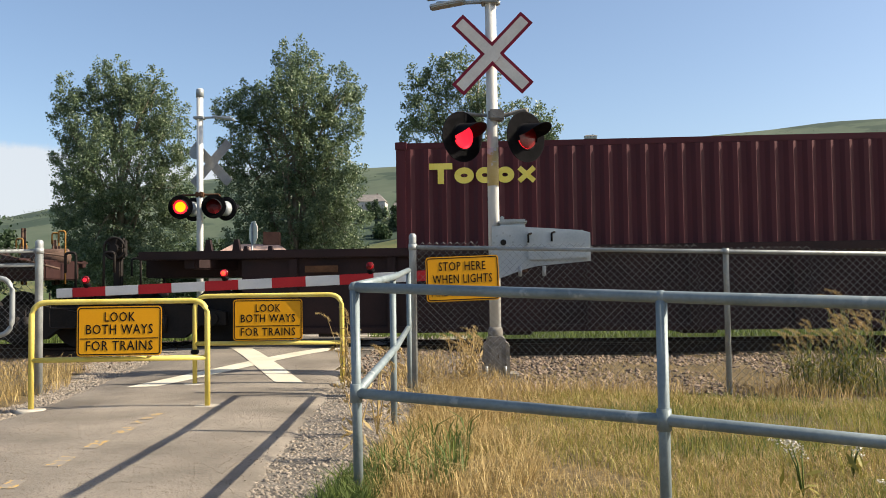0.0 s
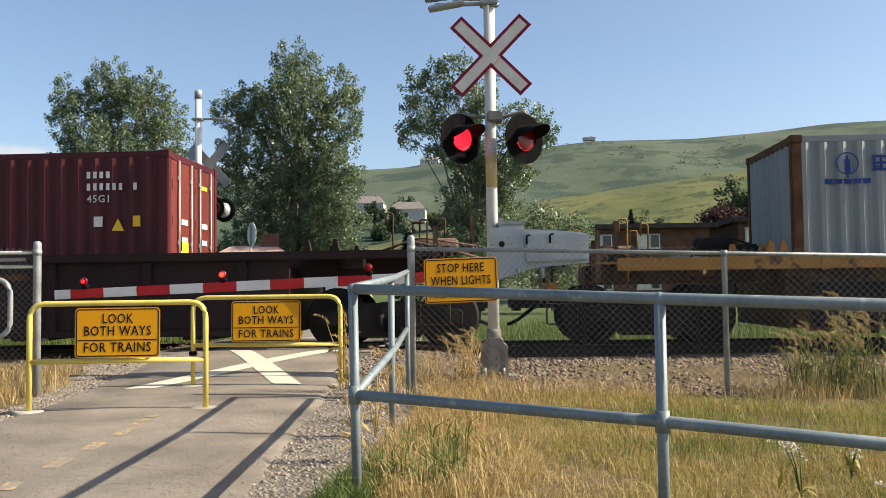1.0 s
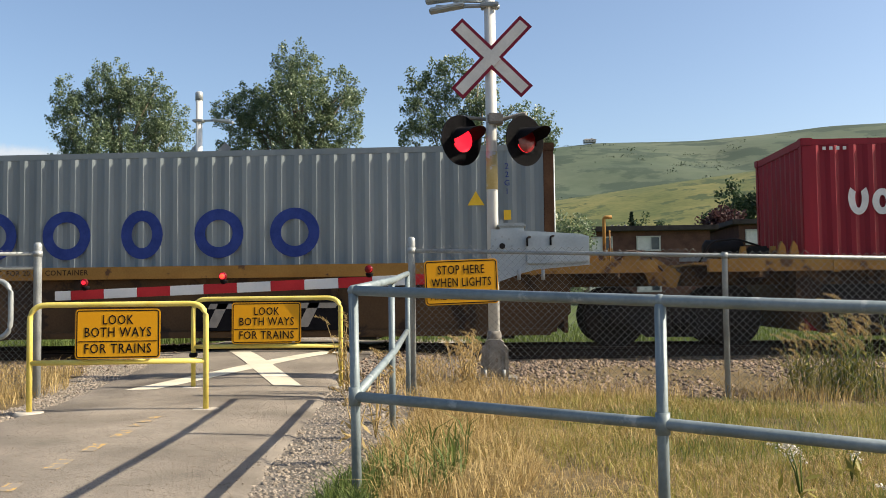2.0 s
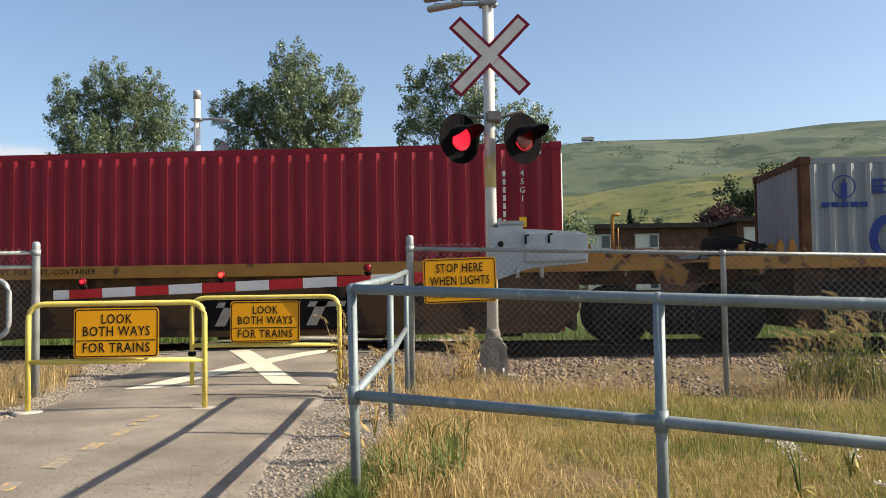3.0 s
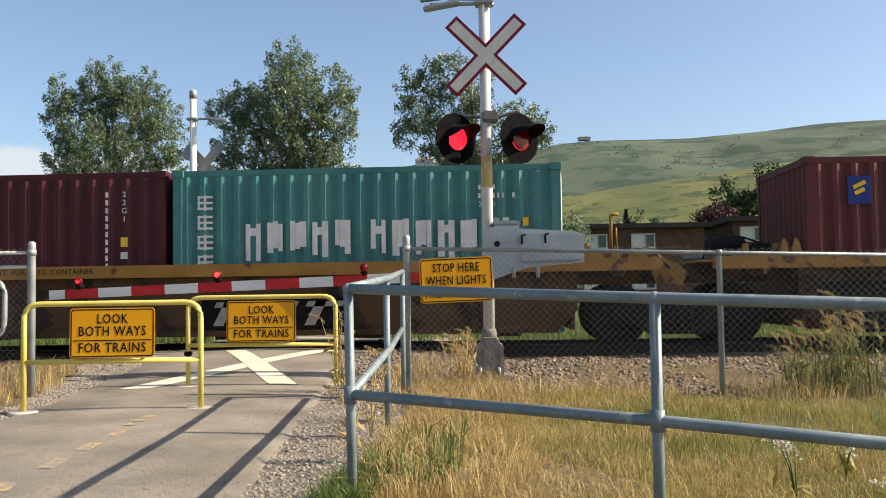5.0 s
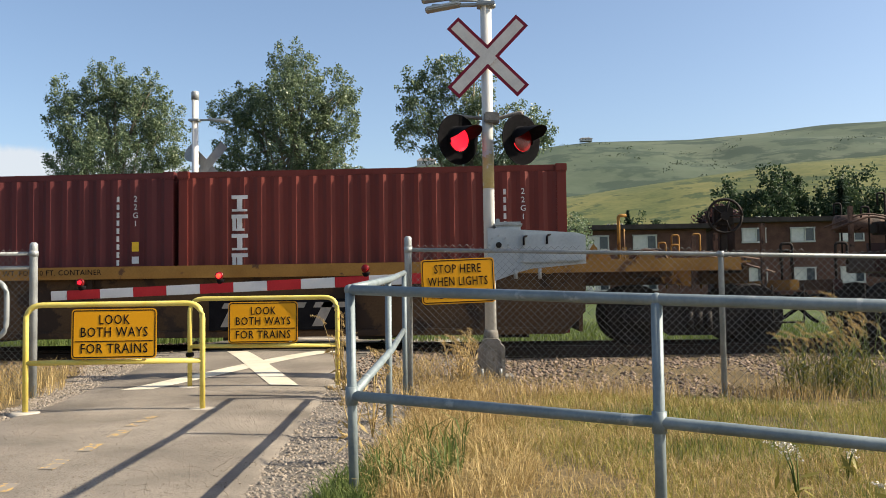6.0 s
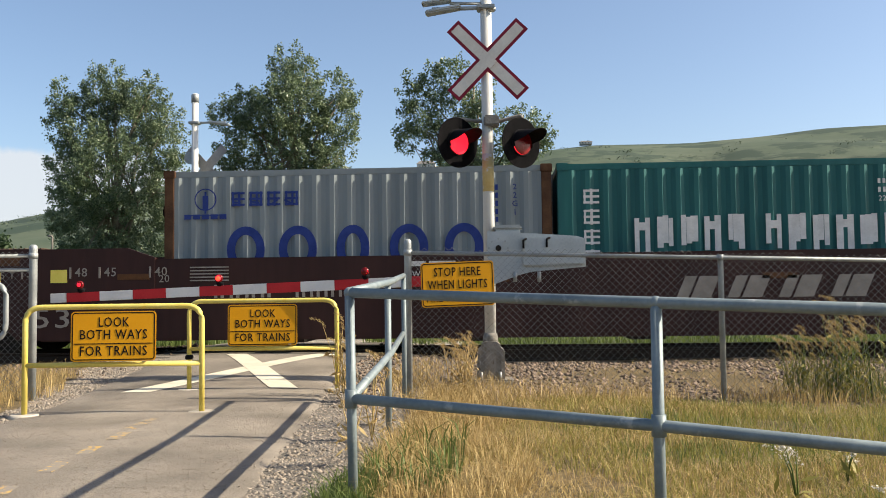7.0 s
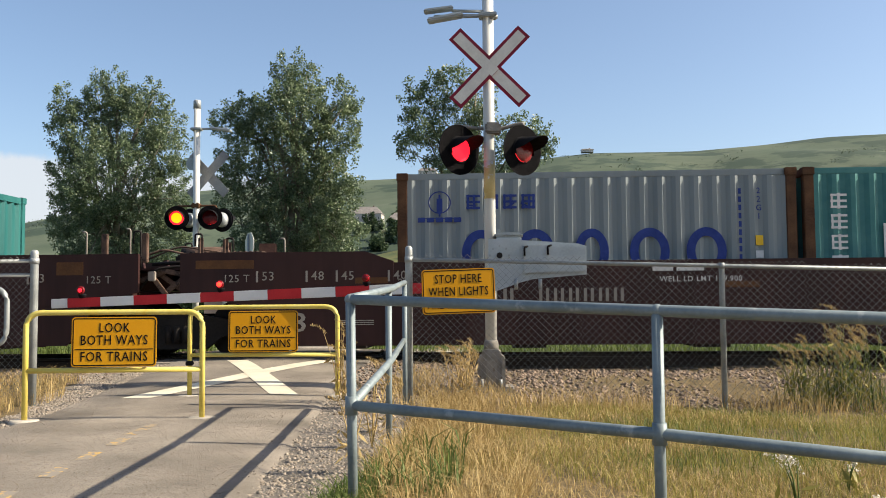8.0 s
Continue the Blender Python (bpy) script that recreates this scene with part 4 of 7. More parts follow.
def block_word(ob, x, z, widths, h, gap, material, label):
    """A brand word as plain upright shapes in its colour."""
    bm = bmesh.new()
    for w, style in widths:
        hh = h if style not in ("small", "cross") else h * 0.78
        zz = z - (h - hh) / 2
        t = min(w * 0.34, h * 0.3)
        if style == "bar":
            mark_block(bm, (x + w / 2, FACE, zz), (t, 0.003, hh))
            mark_block(bm, (x + w / 2, FACE, zz + hh / 2 - t / 2), (w, 0.003, t))
        elif style in ("small", "cup", "ring"):
            ring_mark(bm, x + w / 2, zz, w / 2, hh / 2, t, FACE, *((140, 400) if style == "cup" else (0, 360)))
        elif style == "cross":
            for a in (42, -42):
                mark_block(bm, (x + w / 2, FACE, zz), (hh * 1.25, 0.003, t * 0.8), ry=a)
        elif style == "solid":
            mark_block(bm, (x + w / 2, FACE, zz), (w, 0.003, hh))
        else:
            mark_block(bm, (x + t / 2, FACE, zz), (t, 0.003, hh))
            mark_block(bm, (x + w - t / 2, FACE, zz), (t, 0.003, hh))
            mark_block(bm, (x + w / 2, FACE, zz - hh / 2 + t * 0.35 if style == "cup" else zz + hh * 0.1), (w - t, 0.003, t * 0.7))
        x += w + gap
    part("brand_mark", bm, material, ob, label)["kind"] = "stuff"


def art_yellow_word(ob, length, height):
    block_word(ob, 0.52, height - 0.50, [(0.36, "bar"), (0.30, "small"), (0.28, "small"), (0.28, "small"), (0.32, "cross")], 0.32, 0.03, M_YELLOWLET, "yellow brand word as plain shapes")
    serial(ob, length - 1.30, height - 0.38, 0.13, M_WHITELET, False, "45G1")
    flat_bars(ob, [(length - 1.14, height - 1.12, 0.14, 0.16)], M_WHITELET, FACE, "decal")
    flat_bars(ob, [(length - 0.52, height - 1.12, 0.12, 0.17)], M_AMBERLET, FACE, "decal")
    bm = bmesh.new()
    bm.faces.new([bm.verts.new((length - 0.82 + a, FACE, height - 1.18 + b)) for a, b in ((-0.10, -0.09), (0.10, -0.09), (0, 0.11))])
    part("decal", bm, M_AMBERLET, ob)


def art_white_word(ob, length, height):
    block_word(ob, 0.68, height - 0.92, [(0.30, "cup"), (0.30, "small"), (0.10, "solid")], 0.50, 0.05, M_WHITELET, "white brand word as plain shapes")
    serial(ob, length - 0.88, height - 0.48, 0.10, M_WHITELET, True, "45G1")
    bm = bmesh.new()
    bm.faces.new([bm.verts.new((length - 0.60 + a, FACE, height - 1.72 + b)) for a, b in ((-0.09, -0.08), (0.09, -0.08), (0, 0.13))])
    part("decal", bm, M_AMBERLET, ob)
    flat_bars(ob, [(length - 0.63 + 0.1 * k, height - 0.16, 0.05, 0.05) for k in range(4)] + [(0.35 + 0.1 * k, height - 0.16, 0.05, 0.05) for k in range(4)], M_WHITELET, FACE, "handling_marks")


def vertical_word(ob, x, z, n, size, material, label, wide=1.0):
    bm = bmesh.new()
    for k in range(n):
        zz = z - k * size * 1.12
        mark_block(bm, (x, FACE, zz + size * 0.36), (size * 0.95 * wide, 0.003, size * 0.22))
        mark_block(bm, (x, FACE, zz), (size * 0.30, 0.003, size * 0.9))
        mark_block(bm, (x, FACE, zz - size * 0.40), (size * (0.55 if k % 2 else 0.9) * wide, 0.003, size * 0.13))
        if k % 2:
            mark_block(bm, (x - size * 0.32, FACE, zz), (size * 0.22, 0.003, size * 0.9))
    part("brand_mark", bm, material, ob, label)["kind"] = "stuff"


def art_column(ob, length, height):
    vertical_word(ob, 0.98, height - 0.52, 4, 0.27, M_WHITELET, "white upright brand word as plain shapes")
    serial(ob, length - 0.95, height - 0.42, 0.10, M_WHITELET, True)


def art_three(ob, length, height):
    vertical_word(ob, 0.70, height - 0.56, 3, 0.38, M_WHITELET, "white upright brand word as plain shapes", 0.75)
    serial(ob, length - 0.95, height - 0.36, 0.10, M_WHITELET, True)


def art_flag(ob, length, height):
    bm = bmesh.new()
    mark_block(bm, (0.82, FACE, height - 0.52), (0.34, 0.003, 0.42))
    part("emblem", bm, M_NAVY, ob, "small blue square emblem")
    bm = bmesh.new()
    for dz, w in ((0.08, 0.2), (-0.02, 0.16)):
        mark_block(bm, (0.82, FACE - 0.003, height - 0.52 + dz), (w, 0.003, 0.06), ry=-25)
    part("emblem_stripe", bm, M_AMBERLET, ob)
    serial(ob, length - 0.90, height - 0.42, 0.10, M_WHITELET, True)


def art_peeling(ob, length, height):
    rg = random.Random(8)
    x = 1.15
    for k in range(13):
        bm = bmesh.new()
        w = 0.26 if k != 5 else 0.12
        if k != 5:
            for j in range(3):
                t = rg.uniform(0.06, 0.11)
                hh = rg.uniform(0.38, 0.58)
                if j == 1 and k % 3 == 0:
                    mark_block(bm, (x + w / 2, FACE, height - 1.13 + 0.14), (w * 0.8, 0.003, 0.12))
                    continue
                mark_block(bm, (x + 0.05 + j * (w - 0.1) / 2, FACE, height - 1.13 + 0.29 - hh / 2 + rg.uniform(-0.03, 0.02)), (t, 0.003, hh))
        x += w + 0.09
        if k != 5:
            part("large_mark", bm, M_WHITELET, ob, "peeling white brand shape")["kind"] = "stuff"
        else:
            bm.free()
        if x > length - 0.9:
            break
    for j in range(4):
        bm = bmesh.new()
        z = height - 0.52 - 0.31 * j
        for dz in (-0.09, 0.0, 0.09):
            mark_block(bm, (0.52, FACE, z + dz), (0.24, 0.003, 0.035))
        mark_block(bm, (0.52, FACE, z), (0.04, 0.003, 0.24))
        mark_block(bm, (0.42, FACE, z), (0.03, 0.003, 0.20))
        part("square_mark", bm, M_WHITELET, ob)["kind"] = "stuff"
    serial(ob, length - 1.25, height - 0.36, 0.09, M_WHITELET, False)
    flat_bars(ob, [(length - 0.85, height - 0.9, 0.09, 0.13)], M_WHITELET, FACE, "decal")
    flat_bars(ob, [(length - 0.55, height - 0.9, 0.09, 0.13)], M_AMBERLET, FACE, "decal")


HC, STD, FT40, FT20 = 2.896, 2.591, 12.192, 6.058
# lighter oxide red doors: sunlight on this end is put into the paint
container(-1.60, FT40, HC, M_MAROON, "maroon forty foot container with a yellow brand word", art_yellow_word, z0=0.455, end_paint=M_OXIDE)
container(20.16, FT40, HC, M_GREYBLUE, "pale grey forty foot container with navy markings and rusty posts", art_swirl_big, M_RUST, z0=0.455)
container(36.05, FT40, HC, M_RED, "bright red forty foot container with a white brand word", art_white_word, z0=0.44, end_paint=M_RED)
container(51.79, FT20, STD, M_GREYBLUE, "pale grey twenty foot container with navy markings", art_swirl_big, M_RUST)
container(57.93, FT20, STD, M_BROWNRED, "brown red twenty foot container with an upright white word", art_column, end="wall")
container(67.57, FT20, STD, M_MAROON, "maroon twenty foot container with a three part upright word", art_three)
container(73.73, FT20, STD, M_SEAGREEN, "sea green twenty foot container with peeling white words", art_peeling)
container(83.42, FT20, STD, M_BROWNRED, "brown red twenty foot container with a small blue emblem", art_flag)
container(89.54, FT20, STD, M_OXIDE, "oxide red twenty foot container, orange where the sun strikes its end", art_column, end="wall")
container(105.07, FT20, STD, M_GREYBLUE, "pale grey twenty foot container with rust stained corner posts", art_swirl_big, M_RUST, z0=0.47)
container(111.20, FT20, STD, M_TEAL, "teal twenty foot container with peeling white words", art_peeling, z0=0.47, end="wall")
container(124.47, FT20, STD, M_GREYBLUE, "pale grey twenty foot container with rust stained corner posts", art_swirl_big, M_RUST, z0=0.47)
container(130.62, FT20, STD, M_SEAGREEN, "sea green twenty foot container with square white marks", art_peeling, M_RUST, z0=0.47)


# -- wheels and trucks --
def wheelset_mesh():
    bm = bmesh.new()
    tube(bm, [(0, -1.1, 0), (0, 1.1, 0)], 0.075, 12)
    for s in (-1, 1):
        tube(bm, [(0, s * 0.655, 0), (0, s * 0.69, 0), (0, s * 0.695, 0), (0, s * 0.79, 0)], [0.485, 0.485, 0.457, 0.452], 32)
        tube(bm, [(0, s * 0.79, 0), (0, s * 0.83, 0)], [0.13, 0.12], 16)
        for k in range(6):
            a = 2 * math.pi * k / 6
            disc(bm, (0.27 * math.cos(a), s * 0.79, 0.27 * math.sin(a)), 0.05, (0, 1, 0), 0.016, 10)
    return bm


WHEEL_PROTO = {}


def truck(car, x):
    """A two axle truck under a car at x: side frames, bolster, springs and rolling wheelsets."""
    tr = new("truck")
    tr.parent, tr.location = car, (x, 0, 0)
    tr["label"] = "black grimy two axle truck"
    for s in (-1, 1):
        bm = bmesh.new()
        pts = [(-1.12, 0.10), (-1.12, -0.10), (-0.72, -0.10), (-0.45, -0.30), (0.45, -0.30), (0.72, -0.10), (1.12, -0.10), (1.12, 0.10), (0.60, 0.20), (0.35, 0.24), (-0.35, 0.24), (-0.60, 0.20)]
        f = [bm.verts.new((a, s * 1.0 - 0.06, b)) for a, b in pts]
        b2 = [bm.verts.new((a, s * 1.0 + 0.06, b)) for a, b in pts]
        bm.faces.new(f)
        bm.faces.new(b2[::-1])
        for k in range(len(pts)):
            j = (k + 1) % len(pts)
            bm.faces.new((f[j], f[k], b2[k], b2[j]))
        bmesh.ops.recalc_face_normals(bm, faces=bm.faces)
        for xx in (-0.9, 0.9):
            disc(bm, (xx, s * 1.06, 0.0), 0.11, (0, 1, 0), 0.10, 14)
        for xx in (-0.14, 0.0, 0.14):
            tube(bm, [(xx, s * 1.08, -0.2), (xx, s * 1.08, 0.06)], 0.055, 10)
        frame_ob = part("side_frame", bm, M_DARKSTEEL, tr)
        frame_ob.location = (0, 0, RAIL_TOP + 0.457)
    bm = bmesh.new()
    block(bm, (0, 0, 0.08), (0.34, 2.2, 0.24), bevel=0.03)
    bol = part("bolster", bm, M_DARKSTEEL, tr)
    bol.location = (0, 0, RAIL_TOP + 0.457)
    for xx in (-0.89, 0.89):
        if "w" not in WHEEL_PROTO:
            ws = part("wheelset", wheelset_mesh(), M_DARKSTEEL, tr)
            WHEEL_PROTO["w"] = ws.data
        else:
            ws = new("wheelset", WHEEL_PROTO["w"])
            ws.parent = tr
        WHEELS.append((ws, xx))
    return tr


def slab(bm, pts, y0, y1):
    """A plate with the outline pts in the xz plane, from y0 to y1."""
    f = [bm.verts.new((a, y0, b)) for a, b in pts]
    b2 = [bm.verts.new((a, y1, b)) for a, b in pts]
    bm.faces.new(f)
    bm.faces.new(b2[::-1])
    for k in range(len(pts)):
        j = (k + 1) % len(pts)
        bm.faces.new((f[j], f[k], b2[k], b2[j]))
    bmesh.ops.recalc_face_normals(bm, faces=bm.faces)
    return bm


def well_car(u, well, ends, paint_m, side_m, label, style, trucks=(), couplers=(), extra=None):
    """A well unit: u is where its well begins; ends are the platform lengths before and after."""
    car = thing("well_car", pose(u, TRACK_Y, 0.0), label, "well car", "cars of the train")
    ROLLING.append((car, u, TRACK_Y, 0.0))
    top = {"ttx": 1.52, "cp": 1.70, "bn": 1.67}[style]
    chord = {"ttx": 0.19, "cp": 0.13, "bn": 0.16}[style]
    hw = 1.50
    for s in (-1, 1):
        y = s * hw
        # side plate, tapering up at both ends
        bm = bmesh.new()
        slab(bm, [(0.25, 0.44), (well - 0.25, 0.44), (well + 0.05, 0.75), (well + 0.05, top - chord), (-0.05, top - chord), (-0.05, 0.75)], y - s * 0.05 - 0.006, y - s * 0.05 + 0.006)
        side = part("side_plate", bm, side_m, car)
        bm = bmesh.new()
        block(bm, (well / 2, y - s * 0.03, 0.47), (well - 0.5, 0.10, 0.10), bevel=0.01)
        part("bottom_sill", bm, side_m, car)
        # posts on the side
        step = {"ttx": 2.0, "cp": 1.5, "bn": 3.2}[style]
        if style != "bn":
            k = step / 2
            while k < well:
                bm = bmesh.new()
                block(bm, (k, y - s * 0.02, (top - chord + 0.5) / 2), (0.09 if style == "ttx" else 0.14, 0.08, top - chord - 0.5), bevel=0.01)
                part("side_post", bm, side_m, car)
                k += step
        # top chord
        a, b = -ends[0] * (0.86 if style != "bn" else 0.72), well + ends[1] * (0.86 if style != "bn" else 0.72)
        bm = bmesh.new()
        if style == "bn":
            block(bm, (well / 2, y, (top + 0.44) / 2), (well - 4.0, 0.05, top - 0.44), bevel=0.012)
            slab(bm, [(-0.45, 0.72), (-0.1, 0.44), (2.02, 0.44), (2.02, 1.10), (-0.45, 1.10)], y - 0.024, y + 0.024)
            slab(bm, [(well + 0.45, 0.72), (well + 0.1, 0.44), (well - 2.02, 0.44), (well - 2.02, 1.10), (well + 0.45, 1.10)], y - 0.024, y + 0.024)
            slab(bm, [(a, 1.84), (a, 1.25), (-0.3, 1.05), (2.05, 1.05), (2.05, 1.69), (1.62, 1.84)], y - 0.036, y + 0.036)
            slab(bm, [(b, 1.84), (b, 1.25), (well + 0.3, 1.05), (well - 2.05, 1.05), (well - 2.05, 1.69), (well - 1.62, 1.84)], y - 0.036, y + 0.036)
        else:
            block(bm, ((a + b) / 2, y, top - chord / 2), (b - a, 0.14, chord), bevel=0.012)
            if style == "ttx":
                block(bm, ((a + b) / 2, y + s * 0.05, top - chord + 0.012), (b - a, 0.08, 0.024))
        part("top_chord", bm, paint_m, car)
    # well floor and cross members
    for k in range(6):
        bm = bmesh.new()
        block(bm, (well * (k + 0.5) / 6, 0, 0.40), (0.5, 2.8, 0.06))
        part("floor_beam", bm, M_DARKSTEEL, car)
    # platforms over the trucks
    for e, (x0, x1) in enumerate(((-ends[0], 0.0), (well, well + ends[1]))):
        bm = bmesh.new()
        z = top - 0.14
        block(bm, ((x0 + x1) / 2, 0, z - 0.09), (x1 - x0, 1.2, 0.30), bevel=0.02)
        part("end_platform", bm, side_m, car)
        bm = bmesh.new()
        block(bm, ((x0 + x1) / 2, 0, z + 0.085), ((x1 - x0) * 0.9, 2.4, 0.03))
        part("deck_plate", bm, paint_m, car)
        xb = 0.02 if e == 0 else well - 0.02
        bm = bmesh.new()
        block(bm, (xb, 0, 0.95), (0.06, 2.9, 1.0), bevel=0.01)
        part("bulkhead", bm, side_m, car)
        # bolster arms slanting out to the sides, and gussets
        for s in (-1, 1):
            bm = bmesh.new()
            tip_x = x0 if e == 0 else x1
            block(bm, ((x0 + x1) / 2 + (0.3 if e == 0 else -0.3), s * 0.95, z - 0.02), (0.24, 1.1, 0.22), rz=s * (24 if e == 0 else -24), bevel=0.02)
            part("bolster_arm", bm, side_m, car)
            for dx in (0.25, 0.7):
                bm = bmesh.new()
                xx = x0 + dx if e else x1 - dx
                slab(bm, [(xx - 0.08, z + 0.05), (xx + 0.08, z + 0.05), (xx + 0.03, z + 0.34), (xx - 0.03, z + 0.34)], s * 1.05 - 0.05, s * 1.05 + 0.05)
                part("container_guide", bm, paint_m, car)
    for x in trucks:
        truck(car, x)
    for x, d in couplers:
        bm = bmesh.new()
        block(bm, (x - d * 0.35, 0, 0.86), (0.75, 0.16, 0.18), bevel=0.02)
        block(bm, (x + d * 0.08, 0.03, 0.86), (0.26, 0.30, 0.26), bevel=0.05)
        part("coupler", bm, M_DARKSTEEL, car)
        bm = bmesh.new()
        tube(bm, bend([(x - d * 0.7, -0.55, 1.05), (x - d * 0.2, -0.55, 0.80), (x + d * 0.12, -0.40, 0.55), (x + d * 0.22, -0.3, 0.52)], 0.12), 0.03, 8)
        part("air_hose", bm, M_BLACK, car)
        # end sill with posts, ladder and grab irons
        bm = bmesh.new()
        block(bm, (x - d * 0.45, 0, 1.10), (0.14, 2.7, 0.16), bevel=0.015)
        part("end_sill", bm, paint_m, car)
        for yy in (-1.28, 1.28):
            bm = bmesh.new()
            tube(bm, bend([(x - d * 0.45, yy, 1.1), (x - d * 0.45, yy, 1.72), (x - d * 0.62, yy, 1.72), (x - d * 0.62, yy, 1.4)], 0.06), 0.022, 8)
            part("grab_iron", bm, M_DARKSTEEL, car)
        for z in (0.55, 0.85):
            bm = bmesh.new()
            tube(bm, bend([(x - d * 0.35, -1.42, 1.1), (x - d * 0.35, -1.42, z), (x - d * 0.80, -1.42, z), (x - d * 0.80, -1.42, 1.1)], 0.04), 0.014, 8)
            part("step_rung", bm, M_DARKSTEEL, car)
    if extra:
        extra(car, well, top)
    return car


def hand_wheel(car, x, y, z, r=0.27):
    bm = bmesh.new()
    tube(bm, [(x + r * math.cos(2 * math.pi * k / 24), y, z + r * math.sin(2 * math.pi * k / 24)) for k in range(25)], 0.022, 8)
    for k in range(5):
        a = 2 * math.pi * k / 5
        tube(bm, [(x, y, z), (x + r * math.cos(a), y, z + r * math.sin(a))], 0.016, 6)
    disc(bm, (x, y, z), 0.07, (0, 1, 0), 0.08, 12)
    part("brake_wheel", bm, M_DARKSTEEL, car, "black hand brake wheel")
    bm = bmesh.new()
    block(bm, (x, y + 0.16, z - 0.35), (0.12, 0.14, 1.0), bevel=0.02)
    block(bm, (x, y + 0.12, z), (0.30, 0.16, 0.34), bevel=0.04)
    part("brake_stand", bm, M_DARKSTEEL, car)


def posts_and_pipes(car, x, top, material, seed):
    """Thin standing posts, reservoir, valve and piping of a coupled end."""
    rg = random.Random(seed)
    for k in range(7):
        bm = bmesh.new()
        xx, yy, h = x + rg.uniform(-0.7, 0.7), rg.uniform(-1.2, 1.2), rg.uniform(0.35, 0.75)
        if k % 2:
            block(bm, (xx, yy, top - 0.2 + h / 2), (0.035, 0.07, h + 0.3), bevel=0.006)
            block(bm, (xx + 0.03, yy, top - 0.2 + h / 2), (0.06, 0.008, h + 0.3))
        else:
            tube(bm, bend([(xx, yy, top - 0.35), (xx, yy, top - 0.05 + h), (xx - 0.12, yy, top - 0.05 + h), (xx - 0.12, yy, top - 0.25 + h)], 0.04), 0.016, 8)
        part("stanchion", bm, (material, M_BROWNSTEEL)[k % 2], car)
    bm = bmesh.new()
    tube(bm, [(x - 0.42, 0.2, top + 0.12), (x - 0.38, 0.2, top + 0.12), (x + 0.38, 0.2, top + 0.12), (x + 0.42, 0.2, top + 0.12)], [0.08, 0.15, 0.15, 0.08], 14)
    part("air_reservoir", bm, M_BROWNSTEEL, car)
    bm = bmesh.new()
    block(bm, (x + 0.1, -0.7, top - 0.02), (0.5, 0.3, 0.20), bevel=0.03)
    disc(bm, (x + 0.02, -0.87, top), 0.08, (0, 1, 0), 0.08, 12)
    disc(bm, (x + 0.22, -0.87, top - 0.02), 0.06, (0, 1, 0), 0.08, 12)
    part("brake_valve", bm, M_DARKSTEEL, car)
    bm = bmesh.new()
    tube(bm, bend([(x - 0.9, -1.0, top - 0.05), (x - 0.3, -0.95, top + 0.16), (x + 0.3, -1.0, top + 0.02), (x + 0.8, -0.9, top - 0.12)], 0.12), 0.018, 8)
    tube(bm, bend([(x - 0.8, -0.4, top + 0.02), (x - 0.2, -0.5, top + 0.24), (x + 0.7, -0.45, top + 0.1)], 0.15), 0.014, 8)
    part("brake_pipe", bm, M_BROWNSTEEL, car)


def running_board(car, x0, x1, y, z, material):
    """A cross walk of open bars on two stringers."""
    bm = bmesh.new()
    for dy in (-0.14, 0.14):
        block(bm, ((x0 + x1) / 2, y + dy, z), (x1 - x0, 0.03, 0.05))
    n = int((x1 - x0) / 0.09)
    for k in range(n + 1):
        block(bm, (x0 + (x1 - x0) * k / n, y, z + 0.03), (0.025, 0.32, 0.012))
    part("running_board", bm, material, car)


